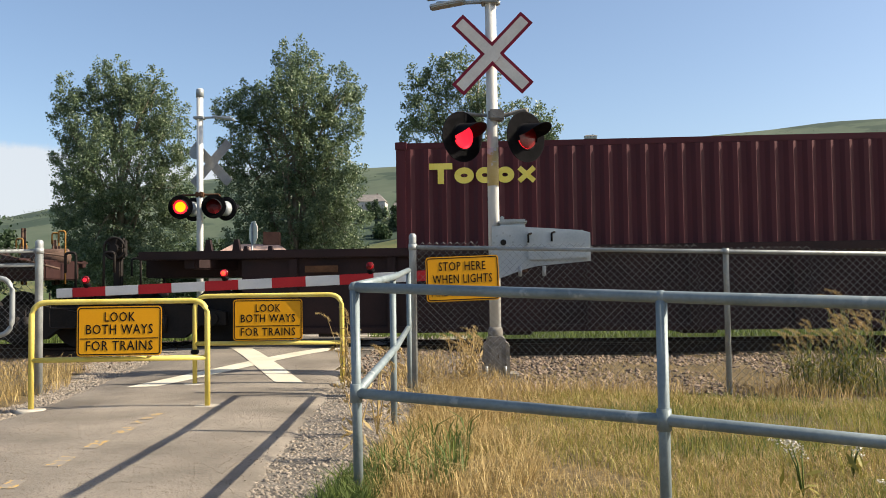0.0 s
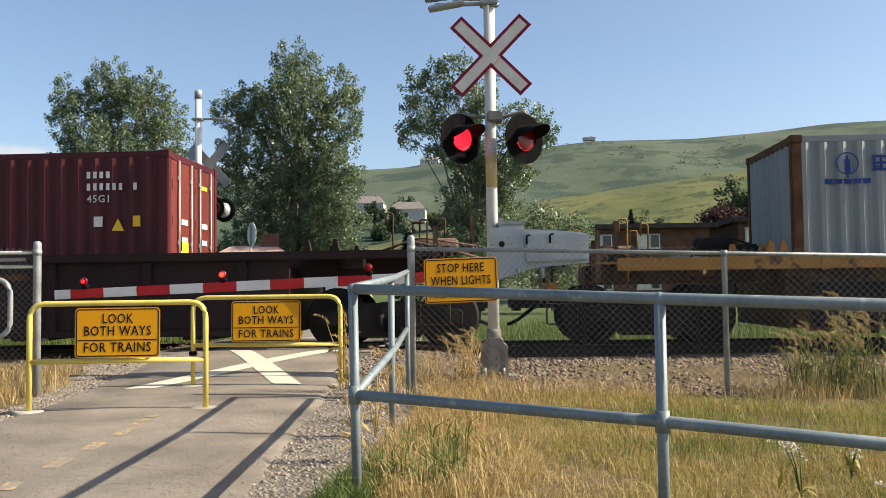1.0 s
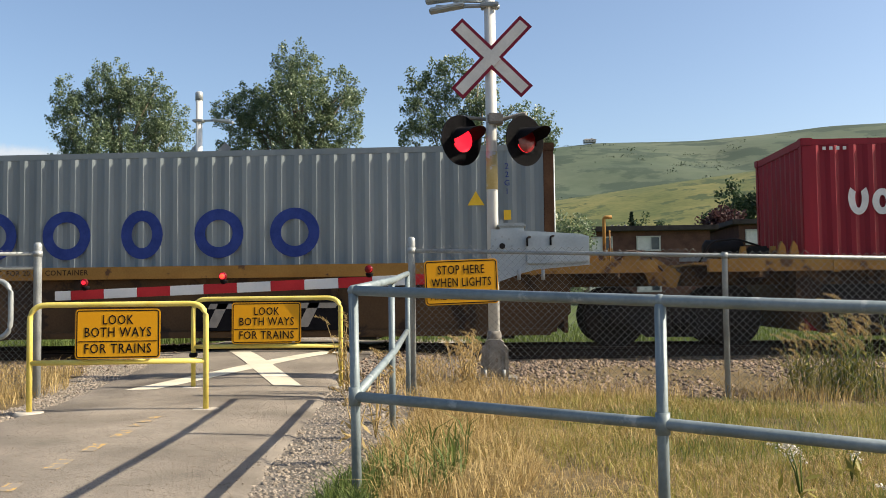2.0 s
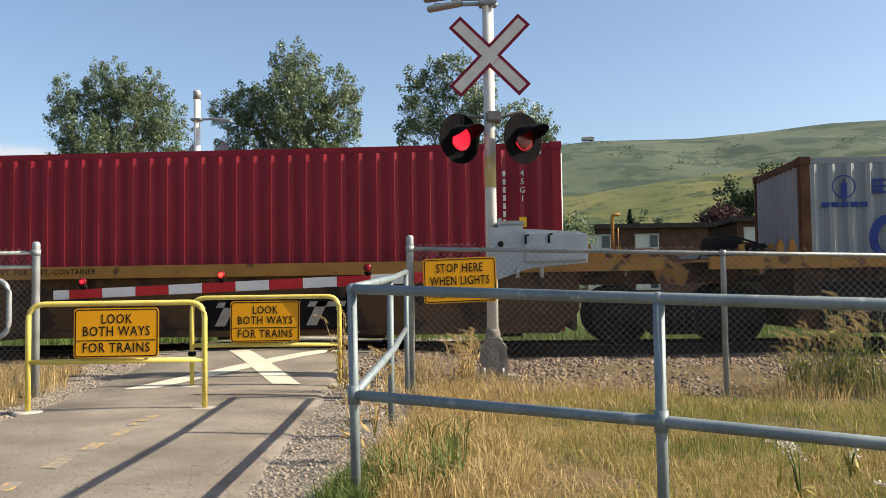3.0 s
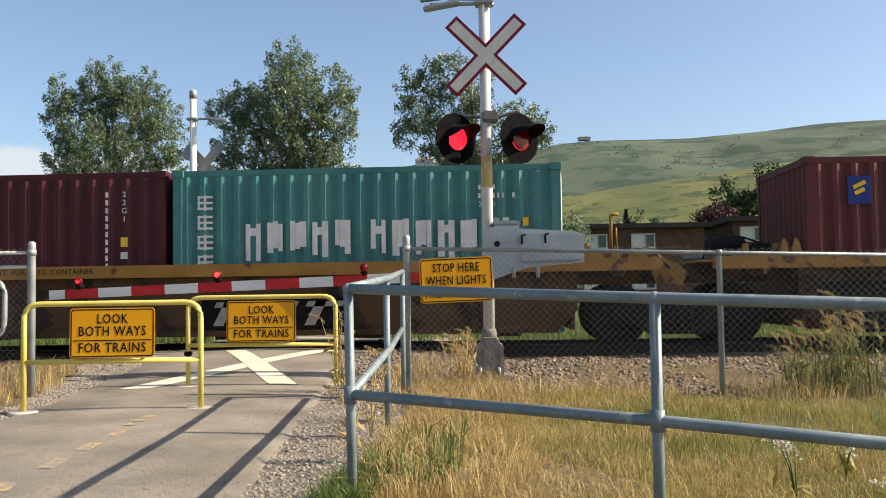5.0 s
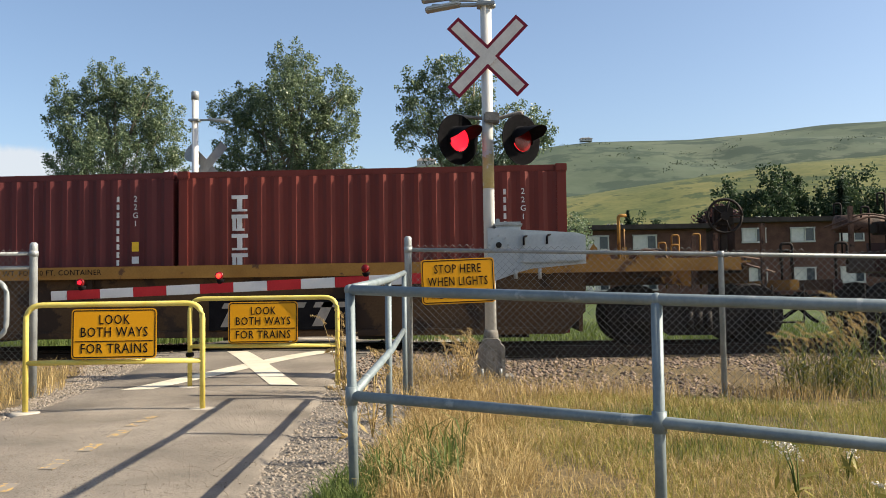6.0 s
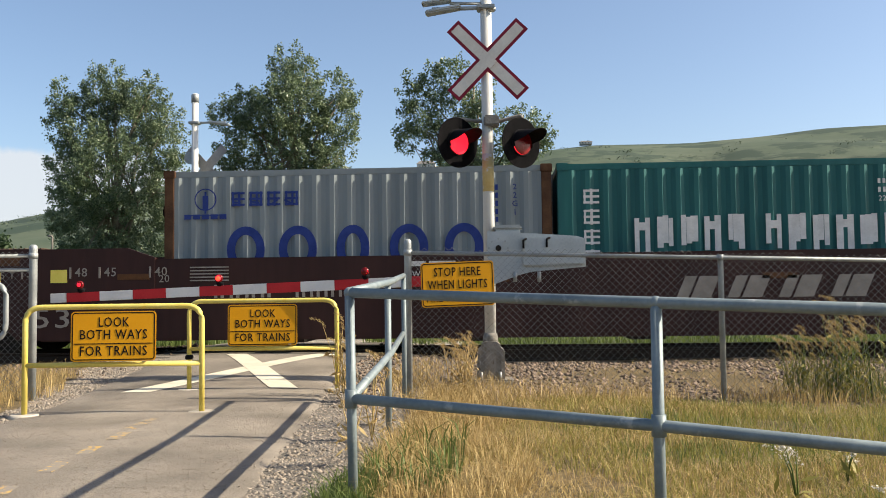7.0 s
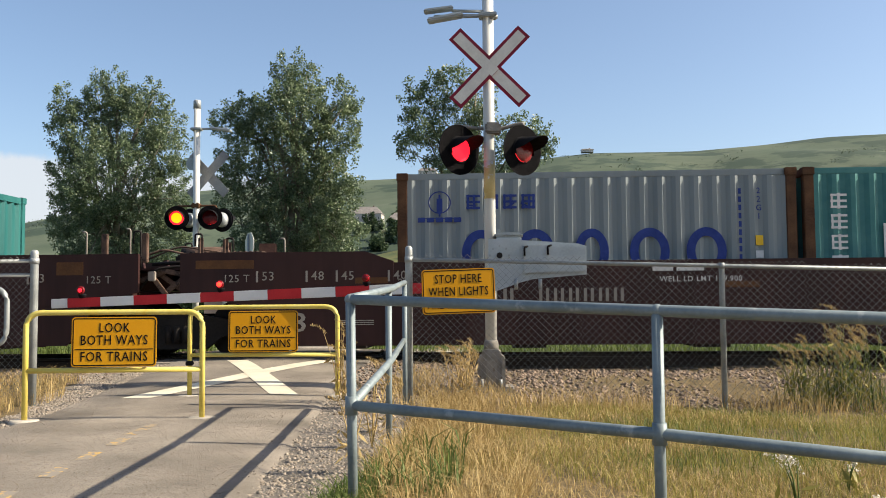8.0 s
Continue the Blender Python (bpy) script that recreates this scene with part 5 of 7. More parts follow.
def shared_truck_gear(car, well, top, paint_m, lead, tail):
    """What stands over a shared truck: gear on the leading platform, brackets, pole and plates on the trailing one."""
    if lead:
        bm = bmesh.new()
        tube(bm, [(-1.15, -0.35, top + 0.20), (-1.1, -0.35, top + 0.20), (-0.55, -0.35, top + 0.20), (-0.5, -0.35, top + 0.20)], [0.07, 0.15, 0.15, 0.07], 14)
        block(bm, (-0.82, -0.35, top + 0.04), (0.12, 0.34, 0.16), bevel=0.01)
        part("brake_cylinder", bm, M_DARKSTEEL, car)
        bm = bmesh.new()
        block(bm, (-0.36, -0.62, top + 0.10), (0.30, 0.26, 0.24), bevel=0.03)
        disc(bm, (-0.30, -0.77, top + 0.12), 0.075, (0, 1, 0), 0.09, 12)
        disc(bm, (-0.46, -0.77, top + 0.08), 0.05, (0, 1, 0), 0.09, 12)
        part("brake_valve", bm, M_DARKSTEEL, car)
        bm = bmesh.new()
        tube(bm, bend([(-1.3, -0.8, top - 0.02), (-1.1, -0.8, top + 0.30), (-0.7, -0.7, top + 0.34), (-0.35, -0.7, top + 0.22)], 0.10), 0.016, 8)
        tube(bm, bend([(-1.2, -1.1, top - 0.02), (-0.95, -1.0, top + 0.14), (-0.6, -1.1, top + 0.02)], 0.08), 0.014, 8)
        part("brake_pipe", bm, M_DARKSTEEL, car)
        running_board(car, -1.35, -0.25, 0.35, top + 0.06, M_GALV)
        for x in (-0.20, -0.02):
            bm = bmesh.new()
            slab(bm, [(x - 0.09, top - 0.02), (x + 0.07, top - 0.02), (x + 0.04, top + 0.18), (x - 0.01, top + 0.26), (x - 0.04, top + 0.18)], -1.36, -1.28)
            part("container_guide", bm, paint_m, car)
    if tail:
        bm = bmesh.new()
        tube(bm, bend([(well + 0.58, -1.34, top - 0.1), (well + 0.58, -1.34, top + 0.66), (well + 0.70, -1.34, top + 0.66)], 0.04), 0.026, 8)
        tube(bm, [(well + 0.66, -1.34, top - 0.1), (well + 0.66, -1.34, top + 0.46)], 0.013, 6)
        part("hose_pole", bm, paint_m, car)
        for x in (-0.50, -0.30, 0.20):
            bm = bmesh.new()
            slab(bm, [(well + x - 0.08, top - 0.02), (well + x + 0.08, top - 0.02), (well + x + 0.05, top + 0.17), (well + x, top + 0.24), (well + x - 0.05, top + 0.17)], -1.36, -1.28)
            part("container_guide", bm, paint_m, car)
        bm = bmesh.new()
        slab(bm, [(well + 1.16, top - 0.02), (well + 1.36, top + 0.06), (well + 1.78, top - 0.20), (well + 1.70, top - 0.42), (well + 1.30, top - 0.36)], -0.98, -0.90)
        block(bm, (well + 1.45, -0.6, top - 0.12), (0.62, 0.5, 0.14), bevel=0.03, ry=14)
        part("articulation_casting", bm, paint_m, car)
        for c, size in (((well + 1.02, -1.0, top + 0.06), (0.26, 0.22, 0.14)), ((well + 0.30, -0.8, top + 0.05), (0.34, 0.30, 0.10))):
            bm = bmesh.new()
            block(bm, c, size, bevel=0.02)
            part("bracket", bm, paint_m, car)
        for run in ([(well + 0.75, -1.15, top - 0.05), (well + 0.95, -1.2, top + 0.16), (well + 1.25, -1.15, top + 0.10), (well + 1.5, -1.0, top - 0.15)], [(well + 0.8, -0.7, top + 0.02), (well + 1.2, -0.75, top + 0.18), (well + 1.7, -0.7, top + 0.02)]):
            part("air_hose", tube(bmesh.new(), bend(run, 0.08), 0.019, 8), M_BROWNSTEEL, car)


def brown_joint_gear(car, well, top, lead, tail):
    """Levers, rods, hooked posts and boxes in the gap between two brown units."""
    if lead:
        for k, (x, z, a, w) in enumerate(((-1.55, 1.44, 35, 0.55), (-1.75, 1.52, -20, 0.50), (-1.45, 1.56, 12, 0.48), (-1.62, 1.32, 52, 0.42), (-1.35, 1.38, -38, 0.36))):
            bm = bmesh.new()
            block(bm, (x, -1.12 - 0.05 * k, z), (w, 0.045, 0.075), bevel=0.008, ry=a)
            part("brake_lever", bm, M_BROWNSTEEL, car)
        bm = bmesh.new()
        tube(bm, [(-1.9, -0.9, 1.70), (-1.1, -0.9, 1.76)], 0.03, 8)
        tube(bm, bend([(-2.0, -1.2, 1.28), (-1.7, -1.25, 1.62), (-1.3, -1.2, 1.66), (-1.1, -1.2, 1.45)], 0.1), 0.02, 8)
        part("brake_rod", bm, M_DARKSTEEL, car)
        bm = bmesh.new()
        tube(bm, bend([(0.35, -1.36, 1.7), (0.35, -1.36, 2.06), (0.28, -1.36, 2.06)], 0.03), 0.014, 8)
        part("hose_pole", bm, M_DULLLET, car)
        running_board(car, -1.3, -0.2, -0.5, 1.88, M_BROWNSTEEL)
        flat_bars(car, [(-0.53, 1.66, 0.90, 0.13)], M_DULLAMBER, -1.5385, "reflector")
    if tail:
        for x, h in ((0.30, 2.20), (1.0, 2.24)):
            bm = bmesh.new()
            tube(bm, bend([(well + x, -1.30, 1.5), (well + x, -1.30, h), (well + x - 0.07, -1.30, h)], 0.03), 0.014, 8)
            part("hose_pole", bm, M_DULLLET, car)
        bm = bmesh.new()
        block(bm, (well + 1.35, -1.30, 1.50), (0.11, 0.08, 0.15), bevel=0.01)
        part("tally_box", bm, M_DULLLET, car)
        for x in (0.55, 1.2):
            bm = bmesh.new()
            block(bm, (well + x, -1.2, 1.95), (0.09, 0.09, 0.46), bevel=0.01)
            part("stanchion", bm, M_BROWNSTEEL, car)
        flat_bars(car, [(well + 0.15, 1.62, 0.42, 0.20)], M_DULLAMBER, -1.5385, "reflector")


def cp_marks(car, well, top):
    y = -1.572
    flat_bars(car, [(12.0, top - 0.065, 0.75, 0.05)], M_DULLLET, y, "stencil_bars")
    flat_bars(car, [(10.7, top - 0.05, 0.70, 0.035), (10.7, top - 0.095, 0.62, 0.03)], M_DULLLET, y, "stencil_bars")
    flat_bars(car, [(12.15, 1.36, 0.5, 0.10), (4.05, 1.36, 0.5, 0.10), (1.2, 1.40, 0.5, 0.10)], M_RUST, -1.57, "reflector")
    posts_and_pipes(car, well + 2.15, top, M_RUST, 5)
    hand_wheel(car, -2.3, -0.9, 1.80, 0.17)


def ttx_marks(car, well, top):
    y = -1.572
    small_print(car, 2.0 + 1.75, top - 0.085, 0.115, "52,900 LBS. MAX. GROSS WT. FOR 20 FT. CONTAINER", M_BLACK, y, 2.9)
    flat_bars(car, [(8.0, 0.76, 2.25, 0.46)], M_BLACK, -1.5585, "brand_panel")
    bm = bmesh.new()
    for k in range(3):
        x = 7.05 + 0.70 * k
        slab(bm, [(x, 0.58), (x + 0.16, 0.58), (x + 0.34, 0.94), (x + 0.18, 0.94)], -1.564, -1.561)
        slab(bm, [(x + 0.02, 0.86), (x + 0.58, 0.86), (x + 0.62, 0.94), (x + 0.06, 0.94)], -1.564, -1.561)
    part("brand_mark", bm, M_DULLLET, car, "slanted pale brand shape")["kind"] = "stuff"
    flat_bars(car, [(0.95, 0.80, 1.35, 0.66)], M_DARKSTEEL, -1.558, "soot_panel")
    small_print(car, 0.95, 0.74, 0.22, "125-T", M_DULLLET, -1.562, 0.56)
    small_print(car, 2.15, 0.74, 0.26, "40", M_BLACK, -1.562)
    for x in (0.5, 1.6, well - 1.6, well - 0.5):
        bm = bmesh.new()
        block(bm, (x, -1.57, top - 0.10), (0.10, 0.03, 0.22), bevel=0.005)
        part("bracket", bm, M_TTX, car)
    shared_truck_gear(car, well, top, M_TTX, True, True)


def bn_marks(car, well, top):
    y = -1.545
    brown_joint_gear(car, well, top, True, True)
    for k, (x, c) in enumerate(((-0.16, "53"), (0.6, "48"), (1.06, "45"), (1.85, "40"))):
        for mirror in (0, 1):
            xx = well - x - 0.5 if mirror else x + 0.3
            zz = 1.47
            flat_bars(car, [(xx - 0.17, zz, 0.03, 0.17)], M_DULLLET, y, "stencil_bars")
            small_print(car, xx, zz, 0.19, c, M_DULLLET, y)
    for mirror in (0, 1):
        small_print(car, (well - 2.4) if mirror else 2.2, 1.36, 0.16, "20", M_DULLLET, y)
        small_print(car, -0.35 if not mirror else well + 0.6, 1.44, 0.16, "125 T", M_DULLLET, y)
        flat_bars(car, [((well - 3.0) if mirror else 2.9, 1.53 - 0.05 * k, 0.6, 0.02) for k in range(5)], M_DULLLET, y, "stencil_bars")
        flat_bars(car, [((well - 1.2) if mirror else 1.5, 0.80 - 0.03 * k, 0.5, 0.015) for k in range(3)], M_DULLLET, y, "stencil_bars")
    small_print(car, 0.45, 0.76, 0.42, "53", M_DULLLET, y, 0.56)
    flat_bars(car, [(1.72, 1.40, 0.50, 0.09), (7.2, 1.30, 0.5, 0.09), (11.4, 1.30, 0.5, 0.09), (well - 1.8, 1.30, 0.45, 0.09)], M_DULLAMBER, y, "reflector")
    small_print(car, 6.6, 1.38, 0.115, "WELL LD LMT 119,900", M_WHITELET, y, 1.2)
    flat_bars(car, [(6.05, 1.54, 0.30, 0.075), (6.45, 1.54, 0.40, 0.075)], M_WHITELET, y, "stencil_bars")
    # number as plain bars, brand as a slanted plain shape
    flat_bars(car, [(3.0 + 0.24 * k + d, 1.16, 0.05, 0.20) for k in range(4) for d in (0, 0.1)] + [(4.25 + 0.22 * k + d, 1.16, 0.045, 0.20) for k in range(6) for d in (0, 0.1)], M_DULLLET, y, "number_stencil")
    for k in range(4):
        x = 9.9 + 0.74 * k
        bm = bmesh.new()
        slab(bm, [(x, 0.98), (x + 0.17, 0.98), (x + 0.31, 1.30), (x + 0.14, 1.30)], y - 0.002, y + 0.002)
        slab(bm, [(x + 0.21, 0.98), (x + 0.50, 0.98), (x + 0.64, 1.30), (x + 0.35, 1.30)], y - 0.002, y + 0.002)
        part("brand_mark", bm, M_DULLLET, car, "slanted pale brand shape")["kind"] = "stuff"


def bn_marks_lead(car, well, top):
    bn_marks(car, well, top)
    posts_and_pipes(car, -2.5, 1.98, M_DARKSTEEL, 9)
    flat_bars(car, [(-0.55, 1.42, 0.36, 0.14), (0.55, 1.42, 0.26, 0.20), (-1.0, 1.30, 0.32, 0.10)], M_YELLOWLET, -1.545, "decal")


def ttx_lead(car, well, top):
    ttx_marks(car, well, top)
    posts_and_pipes(car, -2.4, top, M_TTX, 21)


def ttx_tail(car, well, top):
    ttx_marks(car, well, top)
    hand_wheel(car, well + 2.27, -0.9, 2.18, 0.26)
    posts_and_pipes(car, well + 2.2, top - 0.1, M_TTX, 12)


TTX = "ochre well car unit with sooty brown sides"
well_car(-22.2, 12.4, (2.0, 2.3), M_BNCAR, M_BNCAR, "brown well car ahead, mostly out of sight", "cp", (-2.0, 12.4 + 2.1), ((12.4 + 3.6, 1),), lambda c, w, t: posts_and_pipes(c, w + 1.9, t - 0.1, M_TTX, 3))
well_car(-3.9, 16.4, (1.9, 2.4), M_CPCAR, M_CPCAR, "dark maroon well car carrying one container", "cp", (-1.55, 16.4 + 1.55), ((-2.75, -1), (16.4 + 2.85, 1)), cp_marks)
well_car(20.0, 12.5, (2.9, 1.55), M_TTX, M_TTXSIDE, TTX, "ttx", (-1.95, 12.5 + 1.68), ((-3.9, -1),), ttx_lead)
well_car(35.9, 12.5, (1.55, 1.5), M_TTX, M_TTXSIDE, TTX, "ttx", (12.5 + 1.62,), (), ttx_marks)
well_car(51.65, 12.5, (1.5, 1.5), M_TTX, M_TTXSIDE, TTX, "ttx", (12.5 + 1.62,), (), ttx_marks)
well_car(67.43, 12.5, (1.5, 1.5), M_TTX, M_TTXSIDE, TTX, "ttx", (12.5 + 1.62,), (), ttx_marks)
well_car(83.27, 12.5, (1.5, 2.7), M_TTX, M_TTXSIDE, TTX, "ttx", (12.5 + 1.8,), ((12.5 + 3.6, 1),), ttx_tail)
BN = "brown red well car unit with pale stencils"
well_car(103.0, 16.3, (2.6, 1.7), M_BNCAR, M_BNCAR, BN, "bn", (-1.55, 16.3 + 1.68), ((-3.9, -1),), bn_marks_lead)
well_car(122.4, 16.3, (1.7, 1.7), M_BNCAR, M_BNCAR, BN, "bn", (16.3 + 1.68,), (), lambda c, w, t: (bn_marks(c, w, t), posts_and_pipes(c, -1.4, 1.78, M_DARKSTEEL, 31)))

# ---- the distance ----
def ridge(name, crest, depth, drop, material, label, seed, rough):
    """A hill whose crest follows (x, z) and that falls towards the viewer over a length."""
    vv, ff = [], []
    cols, rows = 160, 26
    x0, x1 = crest[0][0], crest[-1][0]
    for j in range(rows):
        t = j / (rows - 1)
        for i in range(cols):
            x = x0 + (x1 - x0) * i / (cols - 1)
            z = np.interp(x, [c[0] for c in crest], [c[1] for c in crest])
            y = depth - drop * (1 - t)
            s = t * t * (3 - 2 * t)
            n = noise.fractal(Vector((x * 0.006 + seed, y * 0.006, 0)), 1.0, 2.0, 5)
            gully = noise.noise(Vector((x * 0.02 + seed, y * 0.004, 3)))
            z2 = 1.0 + (z - 1.0) * (0.72 * t + 0.28 * s) + rough * (n + 0.6 * gully) * (t * (1 - t) * 4 + 0.03)
            vv.append((x, y, z2))
    # the far side
    for i in range(cols):
        x = x0 + (x1 - x0) * i / (cols - 1)
        vv.append((x, depth + 150, 0.0))
    rows += 1
    for j in range(rows - 1):
        for i in range(cols - 1):
            ff.append((j * cols + i, j * cols + i + 1, (j + 1) * cols + i + 1, (j + 1) * cols + i))
    tagged(sheet(name, vv, ff, material, smooth=True), label, "hill", kind="structure")

    def height(x, y):
        i = min(cols - 1, max(0, round((x - x0) / (x1 - x0) * (cols - 1))))
        j = min(25, max(0, round((1 - (depth - y) / drop) * 25)))
        return vv[j * cols + i][2]
    return height


hill_z = ridge("hill_1", [(-900, 40), (-385, 62), (-345, 68), (-300, 80), (-230, 92), (-140, 97), (-75, 99), (-45, 103), (20, 111), (75, 116.5), (150, 116.5), (205, 120.5), (250, 125.5), (310, 127.5), (420, 130), (900, 116)], 700, 420, M_HAZYHILL, "long green grassy hillside under the sky, tinted with distance haze", 2, 9.0)
ridge("hill_2", [(-300, 2), (-60, 16), (-10, 26), (15, 34), (60, 40), (105, 46), (150, 49), (300, 55)], 330, 160, M_SPUR, "yellow green grassy spur below the hill", 7, 3.0)

# ---- trees and plants ----
def quads(name, base, right, up, material, parent=None, label="", kink=0.0):
    """Many small leaf quads: arrays of centres and half axes."""
    n = len(base)
    v = np.empty((n, 4, 3))
    v[:, 0], v[:, 1], v[:, 2], v[:, 3] = base - up, base + right, base + up, base - right
    me = bpy.data.meshes.new(name)
    me.vertices.add(n * 4)
    me.vertices.foreach_set("co", v.reshape(-1).astype(np.float32))
    me.loops.add(n * 4)
    me.loops.foreach_set("vertex_index", np.arange(n * 4, dtype=np.int32))
    me.polygons.add(n)
    me.polygons.foreach_set("loop_start", np.arange(0, n * 4, 4, dtype=np.int32))
    me.update(calc_edges=True)
    me.materials.append(material)
    ob = new(name, me)
    if parent:
        ob.parent = parent
    if label:
        ob["label"] = label
    return ob


def rand_axes(rg, n, size, droop=0.0):
    a = rg.normal(size=(n, 3))
    a /= np.linalg.norm(a, axis=1)[:, None]
    b = np.cross(a, rg.normal(size=(n, 3)))
    b /= np.linalg.norm(b, axis=1)[:, None]
    s = rg.uniform(0.7, 1.3, size=(n, 1)) * size
    return a * s * 0.62, b * s


def leaf_crown(rg, lobes, n, size, clump=0.42, gaps=0.5):
    """Leaf centres in clumps through ellipsoid lobes (x, y, z, rx, ry, rz), denser towards the skin."""
    vol = np.array([l[3] * l[4] * l[5] for l in lobes])
    pick = rg.choice(len(lobes), size=max(20, n // 55), p=vol / vol.sum())
    out = []
    for i in pick:
        l = lobes[i]
        d = rg.normal(size=3)
        d /= np.linalg.norm(d)
        r = rg.uniform(0.22, 1.24) ** gaps
        c = np.array(l[:3]) + d * r * np.array(l[3:])
        k = rg.integers(25, 85)
        out.append(c + np.clip(rg.normal(size=(k, 3)), -1.5, 1.5) * clump * rg.uniform(0.5, 1.2) * np.array([0.85, 0.85, 1.15]))
    return np.concatenate(out)


def limbs(bm, base, lobes, rg, r0, forks=3):
    """A tapered trunk with limbs that reach into the lobes."""
    top = max(l[2] for l in lobes)
    trunk = [Vector(base)]
    lean = rg.uniform(-0.04, 0.04, 2)
    for k in range(1, 7):
        z = base[2] + (top - base[2]) * k / 6
        trunk.append(Vector((base[0] + lean[0] * (z - base[2]) + rg.uniform(-0.1, 0.1), base[1] + lean[1] * (z - base[2]), z)))
    tube(bm, trunk, [r0 * (1 - 0.13 * k) for k in range(7)], 8)
    for l in lobes:
        for _ in range(forks):
            a = trunk[rg.integers(1, 5)]
            d = rg.normal(size=3)
            d /= np.linalg.norm(d)
            e = Vector(np.array(l[:3]) + d * 0.75 * np.array(l[3:]))
            m = a.lerp(e, 0.5) + Vector((0, 0, 0.25 * (e - a).length * 0.4))
            tube(bm, [a, m, e], [r0 * 0.38, r0 * 0.22, r0 * 0.05], 5)


def broadleaf(at, lobes, n, size, leaf_m, label, seed, clump=0.42, r0=0.16, group="", name="tree", swell=0.98):
    rg = np.random.default_rng(seed)
    ob = thing(name, Matrix.Translation(at), label, "tree" if name == "tree" else "shrub", group)
    bm = bmesh.new()
    limbs(bm, (0, 0, -0.2), lobes, rg, r0)
    part("trunk", bm, M_BARK, ob)
    c = leaf_crown(rg, [(*l[:3], *(v * swell for v in l[3:])) for l in lobes], n, size, clump)
    right, up = rand_axes(rg, len(c), size)
    crown = quads("crown", c, right, up, leaf_m, ob)
    crown["kind"] = "stuff"
    return ob


def spray_crown(rg, lobes, n, each, reach=0.5):
    """Leaf centres along short sprays that grow outward and up from the lobes (x, y, z, rx, ry, rz)."""
    size = np.array([(l[3] * l[4] * l[5]) ** 0.72 for l in lobes])
    out = []
    for i in rg.choice(len(lobes), size=n, p=size / size.sum()):
        l = lobes[i]
        d = rg.normal(size=3)
        d /= np.linalg.norm(d)
        r = rg.uniform(0.15, 1.0) ** 0.5
        foot = np.array(l[:3]) + d * r * np.array(l[3:])
        way = d * np.array([0.8, 0.8, 0.35]) + np.array([0, 0, 0.75]) + rg.normal(size=3) * 0.25
        way *= reach * rg.uniform(0.5, 1.25) / np.linalg.norm(way)
        k = max(6, int(each * rg.uniform(0.35, 1.5)))
        s = rg.uniform(0, 1, (k, 1)) ** 0.8
        out.append(foot + s * way + np.clip(rg.normal(size=(k, 3)), -1.8, 1.8) * (0.17 - 0.115 * s))
    return np.concatenate(out)


def poplar(at, lobes, sprays, seed, r0=0.2):
    """A poplar: a trunk that forks into rising limbs, one for each lobe, hung with leafy sprays."""
    rg = np.random.default_rng(seed)
    ob = thing("tree", Matrix.Translation(at), "tall poplar with grey green fluttering leaves beyond the track", "tree", "poplars beyond the track")
    lobes = [(x * 1.05, rg.uniform(-0.55, 0.55) * rx, z * 1.03 + 0.1, rx * 1.08, max(rx, 0.6), rz * 1.08) for x, z, rx, rz in lobes]
    bm = bmesh.new()
    limbs(bm, (0, 0, -0.2), lobes, rg, r0, 2)
    part("trunk", bm, M_BARK, ob)
    c = spray_crown(rg, lobes, sprays, 74)
    right, up = rand_axes(rg, len(c), 0.050)
    quads("crown", c, right, up, M_LEAF, ob)["kind"] = "stuff"
    return ob


poplar((-16.2, 38, 0.4), [(-2.38, 8.94, 0.43, 0.81), (-0.96, 9.24, 0.48, 0.97), (-0.26, 9.24, 0.43, 1.03), (0.55, 8.74, 0.53, 0.86), (1.41, 8.94, 0.41, 0.86), (-1.72, 7.63, 1.07, 1.40), (0.20, 7.63, 1.39, 1.51), (2.02, 7.23, 0.75, 1.30), (-2.13, 5.72, 0.81, 1.51), (0.00, 5.43, 1.81, 1.84), (2.02, 5.02, 0.85, 1.51), (-2.23, 4.22, 0.64, 1.08), (-1.32, 3.21, 1.28, 1.51), (1.32, 3.01, 1.39, 1.51), (0.00, 1.80, 1.92, 1.19)], 1500, 1, 0.2)
poplar((-8.3, 36, 0.4), [(-0.2, 9.3, 0.36, 0.95), (0.35, 9.3, 0.40, 0.95), (1.0, 9.1, 0.42, 0.95), (2.1, 8.3, 0.40, 0.85), (-2.0, 8.1, 0.42, 0.75), (-2.65, 7.7, 0.32, 0.85), (-1.2, 7.6, 0.7, 0.9), (0.3, 7.8, 1.3, 1.3), (1.9, 7.1, 0.8, 1.0), (-1.8, 6.2, 0.95, 1.3), (0.3, 5.8, 1.6, 1.5), (1.7, 5.0, 1.0, 1.3), (-2.1, 4.4, 0.8, 1.3), (0.0, 3.8, 1.8, 1.5), (1.6, 3.2, 1.0, 1.2), (-1.0, 2.2, 1.6, 1.3), (1.0, 2.0, 1.5, 1.2)], 1450, 2, 0.22)
